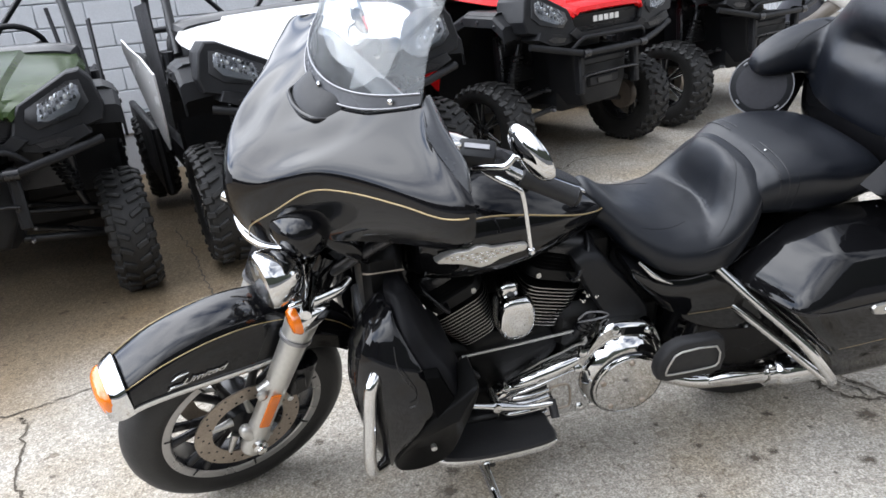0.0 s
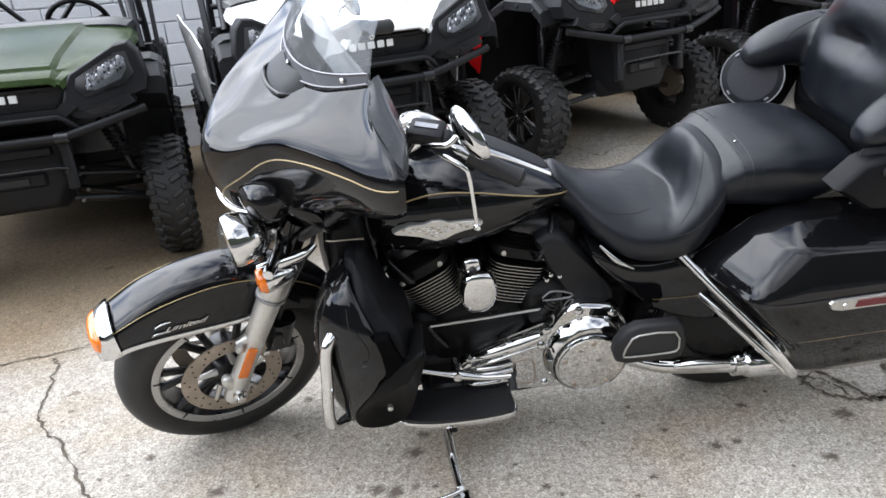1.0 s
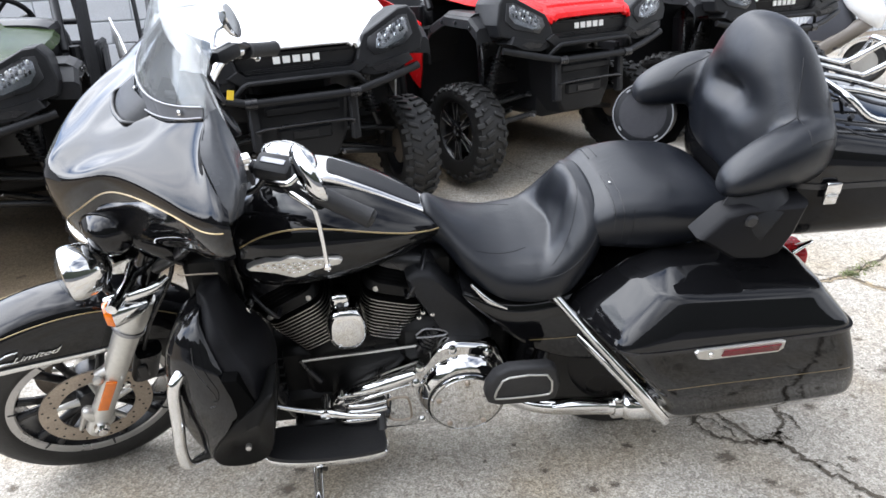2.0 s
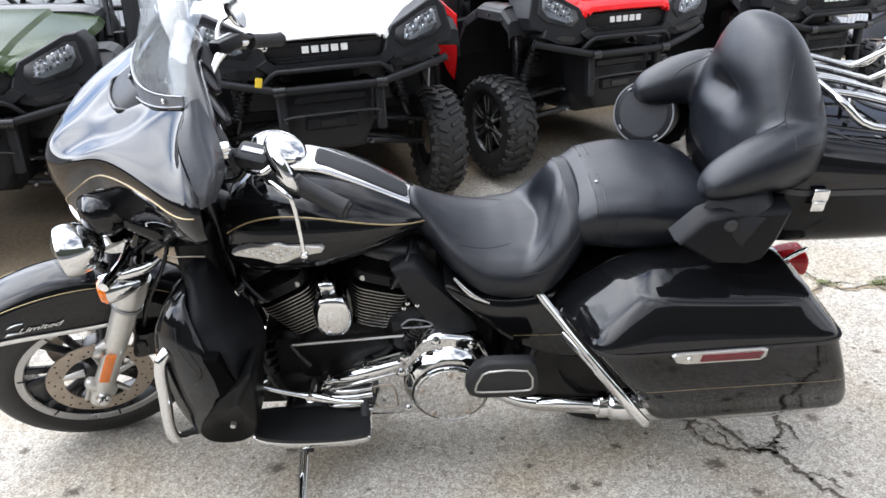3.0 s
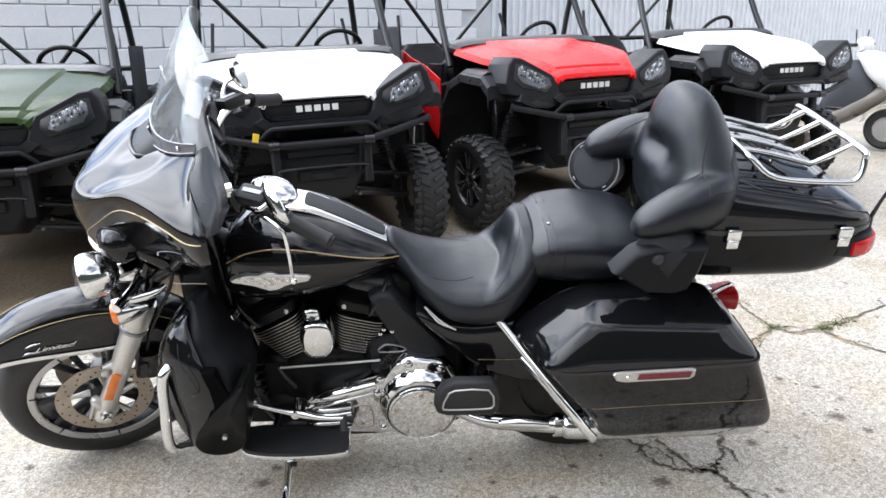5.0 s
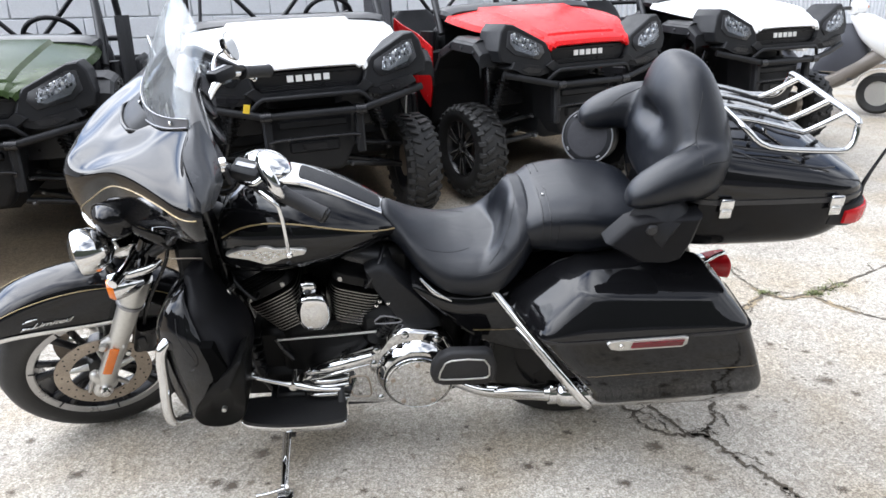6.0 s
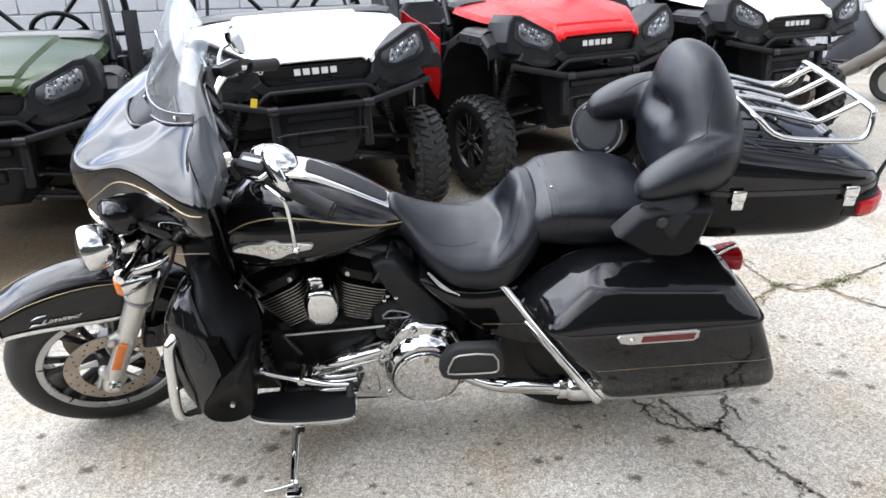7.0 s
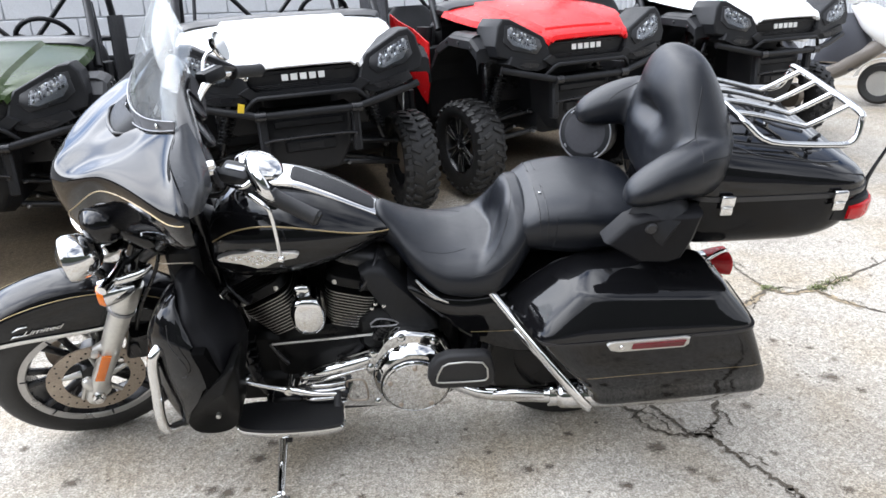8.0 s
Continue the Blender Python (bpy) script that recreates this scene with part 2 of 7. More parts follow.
def concrete_mat():
    """Old exposed-aggregate concrete: pebble speckle, broad stains and small dark spots."""
    m = bpy.data.materials.new("old_concrete")
    m.use_nodes = True
    nt = m.node_tree
    p = nt.nodes["Principled BSDF"]
    link = nt.links.new
    co = nt.nodes.new("ShaderNodeTexCoord")

    def noise_tex(s, detail, kind="ShaderNodeTexNoise"):
        n = nt.nodes.new(kind)
        n.inputs["Scale"].default_value = s
        if kind == "ShaderNodeTexNoise":
            n.inputs["Detail"].default_value = detail
        link(co.outputs["Object"], n.inputs["Vector"])
        return n

    def ramp(src, a, b, ca, cb):
        r = nt.nodes.new("ShaderNodeValToRGB")
        r.color_ramp.elements[0].position, r.color_ramp.elements[1].position = a, b
        r.color_ramp.elements[0].color, r.color_ramp.elements[1].color = (*ca, 1), (*cb, 1)
        link(src, r.inputs["Fac"])
        return r.outputs["Color"]

    def mix(kind, a, b, f=1.0):
        x = nt.nodes.new("ShaderNodeMixRGB")
        x.blend_type = kind
        x.inputs["Fac"].default_value = f
        link(a, x.inputs["Color1"])
        link(b, x.inputs["Color2"])
        return x.outputs["Color"]

    broad = ramp(noise_tex(0.9, 6).outputs["Fac"], 0.3, 0.7, (0.318, 0.298, 0.268), (0.428, 0.407, 0.370))
    grain = ramp(noise_tex(150, 4).outputs["Fac"], 0.38, 0.62, (0.61, 0.60, 0.58), (1.29, 1.28, 1.26))
    vor = noise_tex(82, 0, "ShaderNodeTexVoronoi")
    peb = ramp(vor.outputs["Color"], 0.1, 0.9, (0.71, 0.69, 0.66), (1.22, 1.21, 1.19))
    warm = ramp(noise_tex(2.2, 5).outputs["Fac"], 0.45, 0.72, (1, 1, 1), (0.86, 0.79, 0.68))
    blotch = noise_tex(11, 5)
    specks = ramp(noise_tex(75, 2).outputs["Fac"], 0.60, 0.70, (1, 1, 1), (0.62, 0.58, 0.53))
    chips = ramp(noise_tex(95, 3).outputs["Fac"], 0.62, 0.70, (1, 1, 1), (1.3, 1.28, 1.25))
    spots = ramp(blotch.outputs["Fac"], 0.66, 0.72, (1, 1, 1), (0.42, 0.38, 0.34))
    # towards the parked row: ochre dirt and the vehicles' soft shade, painted together
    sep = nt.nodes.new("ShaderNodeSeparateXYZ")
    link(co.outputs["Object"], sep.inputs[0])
    row_shade = nt.nodes.new("ShaderNodeMath")
    row_shade.operation = "MULTIPLY_ADD"
    row_shade.inputs[1].default_value = -0.9
    link(sep.outputs["X"], row_shade.inputs[0])
    link(sep.outputs["Y"], row_shade.inputs[2])
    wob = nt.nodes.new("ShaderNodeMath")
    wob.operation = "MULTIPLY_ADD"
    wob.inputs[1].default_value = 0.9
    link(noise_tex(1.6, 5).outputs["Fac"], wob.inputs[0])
    link(row_shade.outputs[0], wob.inputs[2])
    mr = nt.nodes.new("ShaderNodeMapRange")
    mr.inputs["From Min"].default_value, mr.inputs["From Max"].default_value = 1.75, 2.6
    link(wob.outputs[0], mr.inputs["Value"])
    # one tint puts both the brown dirt and the shade into the concrete
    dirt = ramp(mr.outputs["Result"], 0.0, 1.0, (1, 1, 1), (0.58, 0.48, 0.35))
    small = ramp(noise_tex(38, 3).outputs["Fac"], 0.69, 0.74, (1, 1, 1), (0.45, 0.42, 0.38))
    c = mix("MULTIPLY", broad, grain)
    c = mix("MULTIPLY", c, peb)
    c = mix("MULTIPLY", c, warm)
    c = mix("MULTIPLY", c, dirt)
    c = mix("MULTIPLY", c, spots, 0.8)
    c = mix("MULTIPLY", c, small, 0.7)
    c = mix("MULTIPLY", c, specks)
    c = mix("MULTIPLY", c, chips)
    link(c, p.inputs["Base Color"])
    p.inputs["Roughness"].default_value = 0.86
    bu = nt.nodes.new("ShaderNodeBump")
    bu.inputs["Strength"].default_value, bu.inputs["Distance"].default_value = 0.35, 0.004
    link(vor.outputs["Distance"], bu.inputs["Height"])
    link(bu.outputs["Normal"], p.inputs["Normal"])
    return m


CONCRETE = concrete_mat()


# ---- shape helpers: a shape is (vertices, faces) ----
def link_mesh(name, shape, mat, smooth=38):
    me = bpy.data.meshes.new(name)
    me.from_pydata([tuple(v) for v in shape[0]], [], shape[1])
    me.materials.append(mat)
    me.polygons.foreach_set("use_smooth", [True] * len(me.polygons))
    me.update()
    me.set_sharp_from_angle(angle=radians(smooth))
    return new(name, me)


def part(name, shape, mat, parent, label="", smooth=38):
    """One mesh object under a thing or a part of it, in the thing's own frame."""
    ob = link_mesh(name, shape, mat, smooth)
    ob.parent = parent
    return tagged(ob, label)


def thing(name, m, label, category, group="", kind=""):
    """An empty at a thing's base that carries its parts."""
    ob = new(name)
    ob.empty_display_size = 0.1
    ob.matrix_basis = m
    return tagged(ob, label, category, group, kind)


def join(*shapes):
    vs, fs = [], []
    for v, f in shapes:
        k = len(vs)
        vs += list(v)
        fs += [tuple(i + k for i in face) for face in f]
    return vs, fs


def xf(shape, m):
    return [m @ Vector(v) for v in shape[0]], shape[1]


def flip(shape):
    """The shape mirrored to the other side of y = 0."""
    return [Vector((v[0], -v[1], v[2])) for v in shape[0]], [tuple(reversed(f)) for f in shape[1]]


def flipx(shape):
    return [Vector((-v[0], v[1], v[2])) for v in shape[0]], [tuple(reversed(f)) for f in shape[1]]


def box(cx, cy, cz, sx, sy, sz, bev=0.004, seg=1):
    bm = bmesh.new()
    bmesh.ops.create_cube(bm, size=1)
    for v in bm.verts:
        v.co = Vector((v.co.x * sx, v.co.y * sy, v.co.z * sz))
    if bev:
        bmesh.ops.bevel(bm, geom=list(bm.edges), offset=min(bev, 0.45 * min(sx, sy, sz)), segments=seg, affect="EDGES", profile=0.5)
    bm.verts.index_update()
    out = [v.co + Vector((cx, cy, cz)) for v in bm.verts], [tuple(v.index for v in f.verts) for f in bm.faces]
    bm.free()
    return out


def spline(pts, steps, closed=False):
    """Catmull-Rom through rows of numbers."""
    p = [np.array(q, float) for q in pts]
    n = len(p)
    out = []
    for i in range(n if closed else n - 1):
        if closed:
            a, b, c, d = p[i - 1], p[i], p[(i + 1) % n], p[(i + 2) % n]
        else:
            b, c = p[i], p[i + 1]
            a = p[i - 1] if i else 2 * b - c
            d = p[i + 2] if i + 2 < n else 2 * c - b
        for k in range(steps):
            t = k / steps
            out.append(0.5 * (2 * b + (c - a) * t + (2 * a - 5 * b + 4 * c - d) * t * t + (3 * b - a - 3 * c + d) * t ** 3))
    if not closed:
        out.append(p[-1])
    return out


def tube(pts, r, n=10, steps=5, closed=False):
    """A round bar along a smooth line; r is one radius or one for each point."""
    n = max(n, 10)
    rs = r if isinstance(r, (list, tuple)) else [r] * len(pts)
    rows = spline([(*p, q) for p, q in zip(pts, rs)], steps, closed) if steps > 1 else [np.array((*p, q), float) for p, q in zip(pts, rs)]
    vs, fs = [], []
    up = None
    m = len(rows)
    for i, row in enumerate(rows):
        a, b = rows[i - 1] if (i or closed) else rows[0], rows[(i + 1) % m] if (i + 1 < m or closed) else rows[-1]
        d = Vector(b[:3] - a[:3]).normalized()
        if up is None:
            up = d.orthogonal().normalized()
        up = (up - d * up.dot(d)).normalized()
        side = d.cross(up)
        for k in range(n):
            w = 2 * math.pi * k / n
            vs.append(Vector(row[:3]) + (up * math.cos(w) + side * math.sin(w)) * row[3])
    for i in range(m if closed else m - 1):
        j = (i + 1) % m
        for k in range(n):
            l = (k + 1) % n
            fs.append((i * n + k, i * n + l, j * n + l, j * n + k))
    if not closed:
        fs += [tuple(reversed(range(n))), tuple(range((m - 1) * n, m * n))]
    return vs, fs


def lathe(profile, n=32, m=None):
    """A profile of (radius, height) turned round z, then moved by m."""
    vs, fs = [], []
    for r, h in profile:
        for k in range(n):
            w = 2 * math.pi * k / n
            vs.append(Vector((r * math.cos(w), r * math.sin(w), h)))
    for i in range(len(profile) - 1):
        for k in range(n):
            l = (k + 1) % n
            fs.append((i * n + k, i * n + l, (i + 1) * n + l, (i + 1) * n + k))
    if profile[0][0] > 1e-4:
        fs.append(tuple(reversed(range(n))))
    if profile[-1][0] > 1e-4:
        fs.append(tuple(range((len(profile) - 1) * n, len(profile) * n)))
    return xf((vs, fs), m) if m else (vs, fs)


def ring_lathe(profile, n=32, m=None):
    """A closed profile of (radius, height) turned round z: a ring with no caps."""
    vs, fs = [], []
    c = len(profile)
    for r, h in profile:
        for k in range(n):
            w = 2 * math.pi * k / n
            vs.append(Vector((r * math.cos(w), r * math.sin(w), h)))
    for i in range(c):
        j = (i + 1) % c
        for k in range(n):
            l = (k + 1) % n
            fs.append((i * n + k, i * n + l, j * n + l, j * n + k))
    return xf((vs, fs), m) if m else (vs, fs)


def loft(loops, caps=True):
    """Closed loops of equal length joined into a body."""
    n = len(loops[0])
    vs = [Vector(p) for loop in loops for p in loop]
    fs = []
    for i in range(len(loops) - 1):
        for k in range(n):
            l = (k + 1) % n
            fs.append((i * n + k, i * n + l, (i + 1) * n + l, (i + 1) * n + k))
    if caps:
        fs += [tuple(reversed(range(n))), tuple(range((len(loops) - 1) * n, len(loops) * n))]
    return vs, fs


def smooth_loft(loops, steps=4, caps=True):
    n = len(loops[0])
    rows = spline([[c for p in loop for c in p] for loop in loops], steps)
    return loft([[tuple(r[3 * k:3 * k + 3]) for k in range(n)] for r in rows], caps)


def oval(center, a, b, e=2.0, n=24):
    """A superellipse loop with half axes a and b (vectors)."""
    c, a, b = Vector(center), Vector(a), Vector(b)
    out = []
    for k in range(n):
        w = 2 * math.pi * k / n
        s, t = math.cos(w), math.sin(w)
        out.append(c + a * math.copysign(abs(s) ** (2 / e), s) + b * math.copysign(abs(t) ** (2 / e), t))
    return out


def shell(rows, thick, steps_u=1, steps_v=1):
    """A sheet through rows of points, given a thickness along its normals."""
    if steps_v > 1:
        rows = [[tuple(q) for q in spline(r, steps_v)] for r in rows]
    if steps_u > 1:
        n = len(rows[0])
        flat = spline([[c for p in r for c in p] for r in rows], steps_u)
        rows = [[tuple(r[3 * k:3 * k + 3]) for k in range(n)] for r in flat]
    h, w = len(rows), len(rows[0])
    P = np.array(rows, float)
    du, dv = np.gradient(P, axis=0), np.gradient(P, axis=1)
    N = np.cross(du, dv)
    N /= np.maximum(np.linalg.norm(N, axis=2, keepdims=True), 1e-9)
    Q = P - N * thick
    vs = [Vector(p) for p in P.reshape(-1, 3)] + [Vector(p) for p in Q.reshape(-1, 3)]
    fs, k = [], h * w
    for i in range(h - 1):
        for j in range(w - 1):
            a, b, c, d = i * w + j, i * w + j + 1, (i + 1) * w + j + 1, (i + 1) * w + j
            fs += [(a, d, c, b), (a + k, b + k, c + k, d + k)]
    for i in range(h - 1):
        a, d = i * w, (i + 1) * w
        fs.append((a, a + k, d + k, d))
        a, d = i * w + w - 1, (i + 1) * w + w - 1
        fs.append((a, d, d + k, a + k))
    for j in range(w - 1):
        fs.append((j, j + 1, j + 1 + k, j + k))
        a = (h - 1) * w + j
        fs.append((a, a + k, a + 1 + k, a + 1))
    return vs, fs


def slab(outline, y0, y1, bev=0.006, round_steps=0):
    """A plate with an outline of (x, z), from y0 to y1, its edges eased towards y0."""
    pts = [tuple(q) for q in spline(outline, round_steps, True)] if round_steps else outline
    c = (sum(p[0] for p in pts) / len(pts), sum(p[1] for p in pts) / len(pts))
    size = max(max(abs(p[0] - c[0]) for p in pts), max(abs(p[1] - c[1]) for p in pts))

    def at(y, inset):
        k = 1 - inset / size
        return [(c[0] + (p[0] - c[0]) * k, y, c[1] + (p[1] - c[1]) * k) for p in pts]
    s = math.copysign(1, y1 - y0)
    return loft([at(y1, 0), at(y0 + s * bev, 0), at(y0 + s * bev * 0.35, bev * 0.35), at(y0, bev)])


def along_y(x, y, z):
    """A frame whose z axis points along -y (towards the bike's left side)."""
    return Matrix.Translation((x, y, z)) @ Matrix.Rotation(radians(90), 4, "X")


def facing(p, d):
    """A frame at p whose z axis points along d."""
    return Matrix.Translation(p) @ Vector(d).to_track_quat("Z", "Y").to_matrix().to_4x4()
# ---- ground, walls and far surroundings ----
def rise(x, y):
    """The yard climbs gently towards the parked row, more to the right."""
    k = min(1.0, max(0, 0.3 * (x + 0.9)))
    d = min(6.0, max(0, y - 0.2))
    return 0.065 * k * d * d / (d + 0.35)


def ground_sheet():
    xs = [-300, -80, -30, -14] + [-8 + 0.25 * k for k in range(85)] + [20, 40, 90, 300]
    ys = [-300, -80, -30, -10, -4, -2] + [-1 + 0.2 * k for k in range(46)] + [12, 20, 40, 90, 300]
    n = len(xs)
    vs = [Vector((x, y, rise(x, y))) for y in ys for x in xs]
    fs = [(j * n + i, j * n + i + 1, (j + 1) * n + i + 1, (j + 1) * n + i) for j in range(len(ys) - 1) for i in range(n - 1)]
    return vs, fs


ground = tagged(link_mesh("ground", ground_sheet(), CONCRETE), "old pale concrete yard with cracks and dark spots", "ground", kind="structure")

ROW = radians(26)
BACK = Vector((-math.sin(ROW), math.cos(ROW), 0))
WALL = Matrix.Translation(Vector((0.48, 1.87, 0)) + BACK * 3.9) @ Matrix.Rotation(ROW, 4, "Z")
SPLIT = 3.4
wall_block = link_mesh("wall_north", box((SPLIT - 9) / 2, 0.11, 1.3, SPLIT + 9, 0.18, 2.6, 0), MORTAR)
wall_block.matrix_basis = WALL
tagged(wall_block, "white painted concrete block wall", "wall", kind="structure")
block_shape = box(0, 0, 0, 0.390, 0.03, 0.190, 0.006)
block_mesh = None
for r in range(11):
    for c in range(-10, 9):
        x = c * 0.4 + (0.2 if r % 2 else 0)
        if x + 0.2 > SPLIT:
            continue
        if block_mesh is None:
            ob = part("block", block_shape, BLOCK_WHITE, wall_block)
            block_mesh = ob.data
        else:
            ob = new("block", block_mesh)
            ob.parent = wall_block
        ob.location = (x, 0.012, 0.5 + r * 0.2)
ribs = []
for k in range(0, 121):
    x = SPLIT + k * 0.1
    ribs += [(x, 0.05), (x + 0.035, 0.05), (x + 0.045, 0.02), (x + 0.08, 0.02), (x + 0.09, 0.05)]
wall_metal = link_mesh("wall_east", shell([[(x, y, z) for x, y in ribs] for z in (0, 2.6)], -0.01), CORRUGATED, 20)
wall_metal.matrix_basis = WALL
tagged(wall_metal, "pale corrugated metal wall", "wall", kind="structure")

# unseen asphalt sheet, added behind the camera to darken reflections in low glossy panels
tagged(link_mesh("road", box(6, -9.0, -0.012, 50, 11.6, 0.032, 0.004), ASPHALT), "unseen dark asphalt sheet added to darken reflections", "road", kind="structure")

# unseen tree line, added behind the camera to close the place and darken reflections
far = []
for k in range(16, -6, -1):
    h = (7.8 if k > -2 else 5.0) + 1.0 * noise.noise(Vector((k * 0.7, 2.0, 0)))
    yy = -15 + 0.012 * k * k
    far.append([(k * 3.0, yy, 0), (k * 3.0, yy, h * 0.6), (k * 3.0, yy - 0.6, h)])
for k in range(24):
    h = (4.5 if k < 6 else 2.3) + (1.6 if k < 6 else 0.5) * noise.noise(Vector((k * 0.9, 7.0, 0))) + 0.7 * (k < 6 and k % 3 == 1)
    far.append([(-18, -13 + 1.6 * k, 0), (-18, -13 + 1.6 * k, h * 0.6), (-18.4, -13 + 1.6 * k, h)])
tagged(link_mesh("backdrop", shell(far, 0.3, 3), HEDGE), "unseen far tree line added to darken reflections", "backdrop", kind="structure")

# cracks in the concrete: thin uneven ribbons of dirt
CRACKS = [
    [(1.75, 0.45), (1.892, 0.097), (1.943, -0.044), (1.989, -0.144), (2.04, -0.167), (2.081, -0.259), (2.125, -0.354), (2.174, -0.442), (2.209, -0.51), (2.30, -0.66), (2.45, -0.9)],
    [(2.36, 0.50), (2.24, 0.27), (2.175, 0.124), (2.13, 0.004), (2.09, -0.088), (2.04, -0.167)],
    [(1.76, 0.15), (1.819, 0.028), (1.863, -0.103), (1.947, -0.153), (2.04, -0.167)],
    [(2.70, 1.55), (2.724, 1.366), (2.751, 1.173), (2.79, 1.015), (2.867, 0.951), (3.014, 0.99), (3.193, 1.086), (3.486, 1.246), (3.9, 1.5)],
    [(2.79, 1.015), (2.66, 0.893), (2.557, 0.822), (2.44, 0.74)],
    [(3.007, 0.978), (3.068, 0.856), (3.141, 0.769), (3.3, 0.62)],
    [(-0.40, -0.33), (-0.479, -0.215), (-0.669, 0.055), (-0.821, 0.249), (-0.881, 0.452), (-0.928, 0.635), (-0.976, 0.731)],
    [(-2.2, 0.46), (-1.5, 0.62), (-1.186, 0.701), (-0.98, 0.756), (-0.798, 0.84), (-0.4, 0.96)],
    [(-0.78, 3.1), (-0.716, 2.872), (-0.564, 2.437), (-0.487, 2.099), (-0.379, 1.709), (-0.3, 1.3)],
    [(1.70, 3.5), (1.763, 3.286), (1.921, 2.85), (2.12, 2.986), (2.5, 2.9)],
]
rng = random.Random(4)
for line in CRACKS[:6]:
    for k in range(1, len(line) - 1, 2):
        (x, y), (x2, y2) = line[k], line[k + 1]
        a = math.atan2(y2 - y, x2 - x) + rng.choice((-1, 1)) * rng.uniform(0.5, 0.9)
        d = rng.uniform(0.05, 0.11)
        CRACKS.append([(x, y), (x + d * math.cos(a), y + d * math.sin(a)), (x + 1.7 * d * math.cos(a - 0.3), y + 1.7 * d * math.sin(a - 0.3))])
# sandy dirt washed along the cracks by the weeds
for line in ([(2.74, 1.10), (2.79, 1.015), (2.867, 0.951), (3.014, 0.985), (3.193, 1.086)], [(2.79, 1.015), (2.66, 0.893), (2.557, 0.822)], [(3.007, 0.978), (3.068, 0.856), (3.141, 0.769)]):
    pts = spline(line, 8)
    n = len(pts)
    vs = []
    for sd in (-1, 1):
        for i, p in enumerate(pts):
            d = pts[min(i + 1, n - 1)] - pts[max(i - 1, 0)]
            d = d / max(1e-6, np.linalg.norm(d))
            w = sd * 0.020 * math.sin(math.pi * (i + 0.5) / n) ** 0.5 * rng.uniform(0.45, 1.5)
            vs.append(Vector((p[0] - d[1] * w, p[1] + d[0] * w, rise(p[0], p[1]) + 0.0025)))
    part("sand_streak", (vs, [(i, n + i, n + i + 1, i + 1) for i in range(n - 1)]), SAND, ground, "ochre sand along a crack")
for ci, line in enumerate(CRACKS):
    pts = spline([(x, y) for x, y in line], 9)
    pts = [p + np.array((rng.uniform(-0.012, 0.012), rng.uniform(-0.012, 0.012))) for p in pts]
    left, right = [], []
    for i, p in enumerate(pts):
        d = pts[min(i + 1, len(pts) - 1)] - pts[max(i - 1, 0)]
        d = d / max(1e-6, np.linalg.norm(d))
        w = (0.0030 if 6 <= ci < 10 else 0.0022 if ci >= 10 else 0.0053) * rng.uniform(0.35, 1.9)
        left.append((p[0] - d[1] * w, p[1] + d[0] * w))
        right.append((p[0] + d[1] * w, p[1] - d[0] * w))
    vs = [Vector((*q, rise(*q) + 0.004)) for q in left] + [Vector((*q, rise(*q) + 0.004)) for q in right]
    n = len(pts)
    tagged(part("crack", (vs, [(i, n + i, n + i + 1, i + 1) for i in range(n - 1)]), DIRT, ground), "dirt-filled crack")


def soft_stain_mat():
    """Dark grit that thins out from the middle of a spot to an uneven edge."""
    m = bpy.data.materials.new("dark_stain")
    m.use_nodes = True
    nt = m.node_tree
    p = nt.nodes["Principled BSDF"]
    p.inputs["Base Color"].default_value, p.inputs["Roughness"].default_value = (0.13, 0.105, 0.08, 1), 0.9
    co, info, ln, no, ad = (nt.nodes.new(k) for k in ("ShaderNodeTexCoord", "ShaderNodeObjectInfo", "ShaderNodeVectorMath", "ShaderNodeTexNoise", "ShaderNodeMath"))
    ln.operation, ad.operation = "LENGTH", "MULTIPLY_ADD"
    no.noise_dimensions = "4D"
    no.inputs["Scale"].default_value, no.inputs["Detail"].default_value = 2.6, 5
    nt.links.new(info.outputs["Random"], no.inputs["W"])
    nt.links.new(co.outputs["Object"], ln.inputs[0])
    nt.links.new(co.outputs["Object"], no.inputs["Vector"])
    nt.links.new(no.outputs["Fac"], ad.inputs[0])
    ad.inputs[1].default_value = 1.5
    nt.links.new(ln.outputs["Value"], ad.inputs[2])
    mp, tr, mx = (nt.nodes.new(k) for k in ("ShaderNodeMapRange", "ShaderNodeBsdfTransparent", "ShaderNodeMixShader"))
    for key, val in (("From Min", 0.95), ("From Max", 1.55), ("To Min", 0.75), ("To Max", 0.0)):
        mp.inputs[key].default_value = val
    nt.links.new(ad.outputs[0], mp.inputs["Value"])
    nt.links.new(mp.outputs["Result"], mx.inputs["Fac"])
    nt.links.new(tr.outputs[0], mx.inputs[1])
    nt.links.new(p.outputs[0], mx.inputs[2])
    nt.links.new(mx.outputs[0], nt.nodes["Material Output"].inputs["Surface"])
    return m


STAIN = soft_stain_mat()
stain_mesh = None
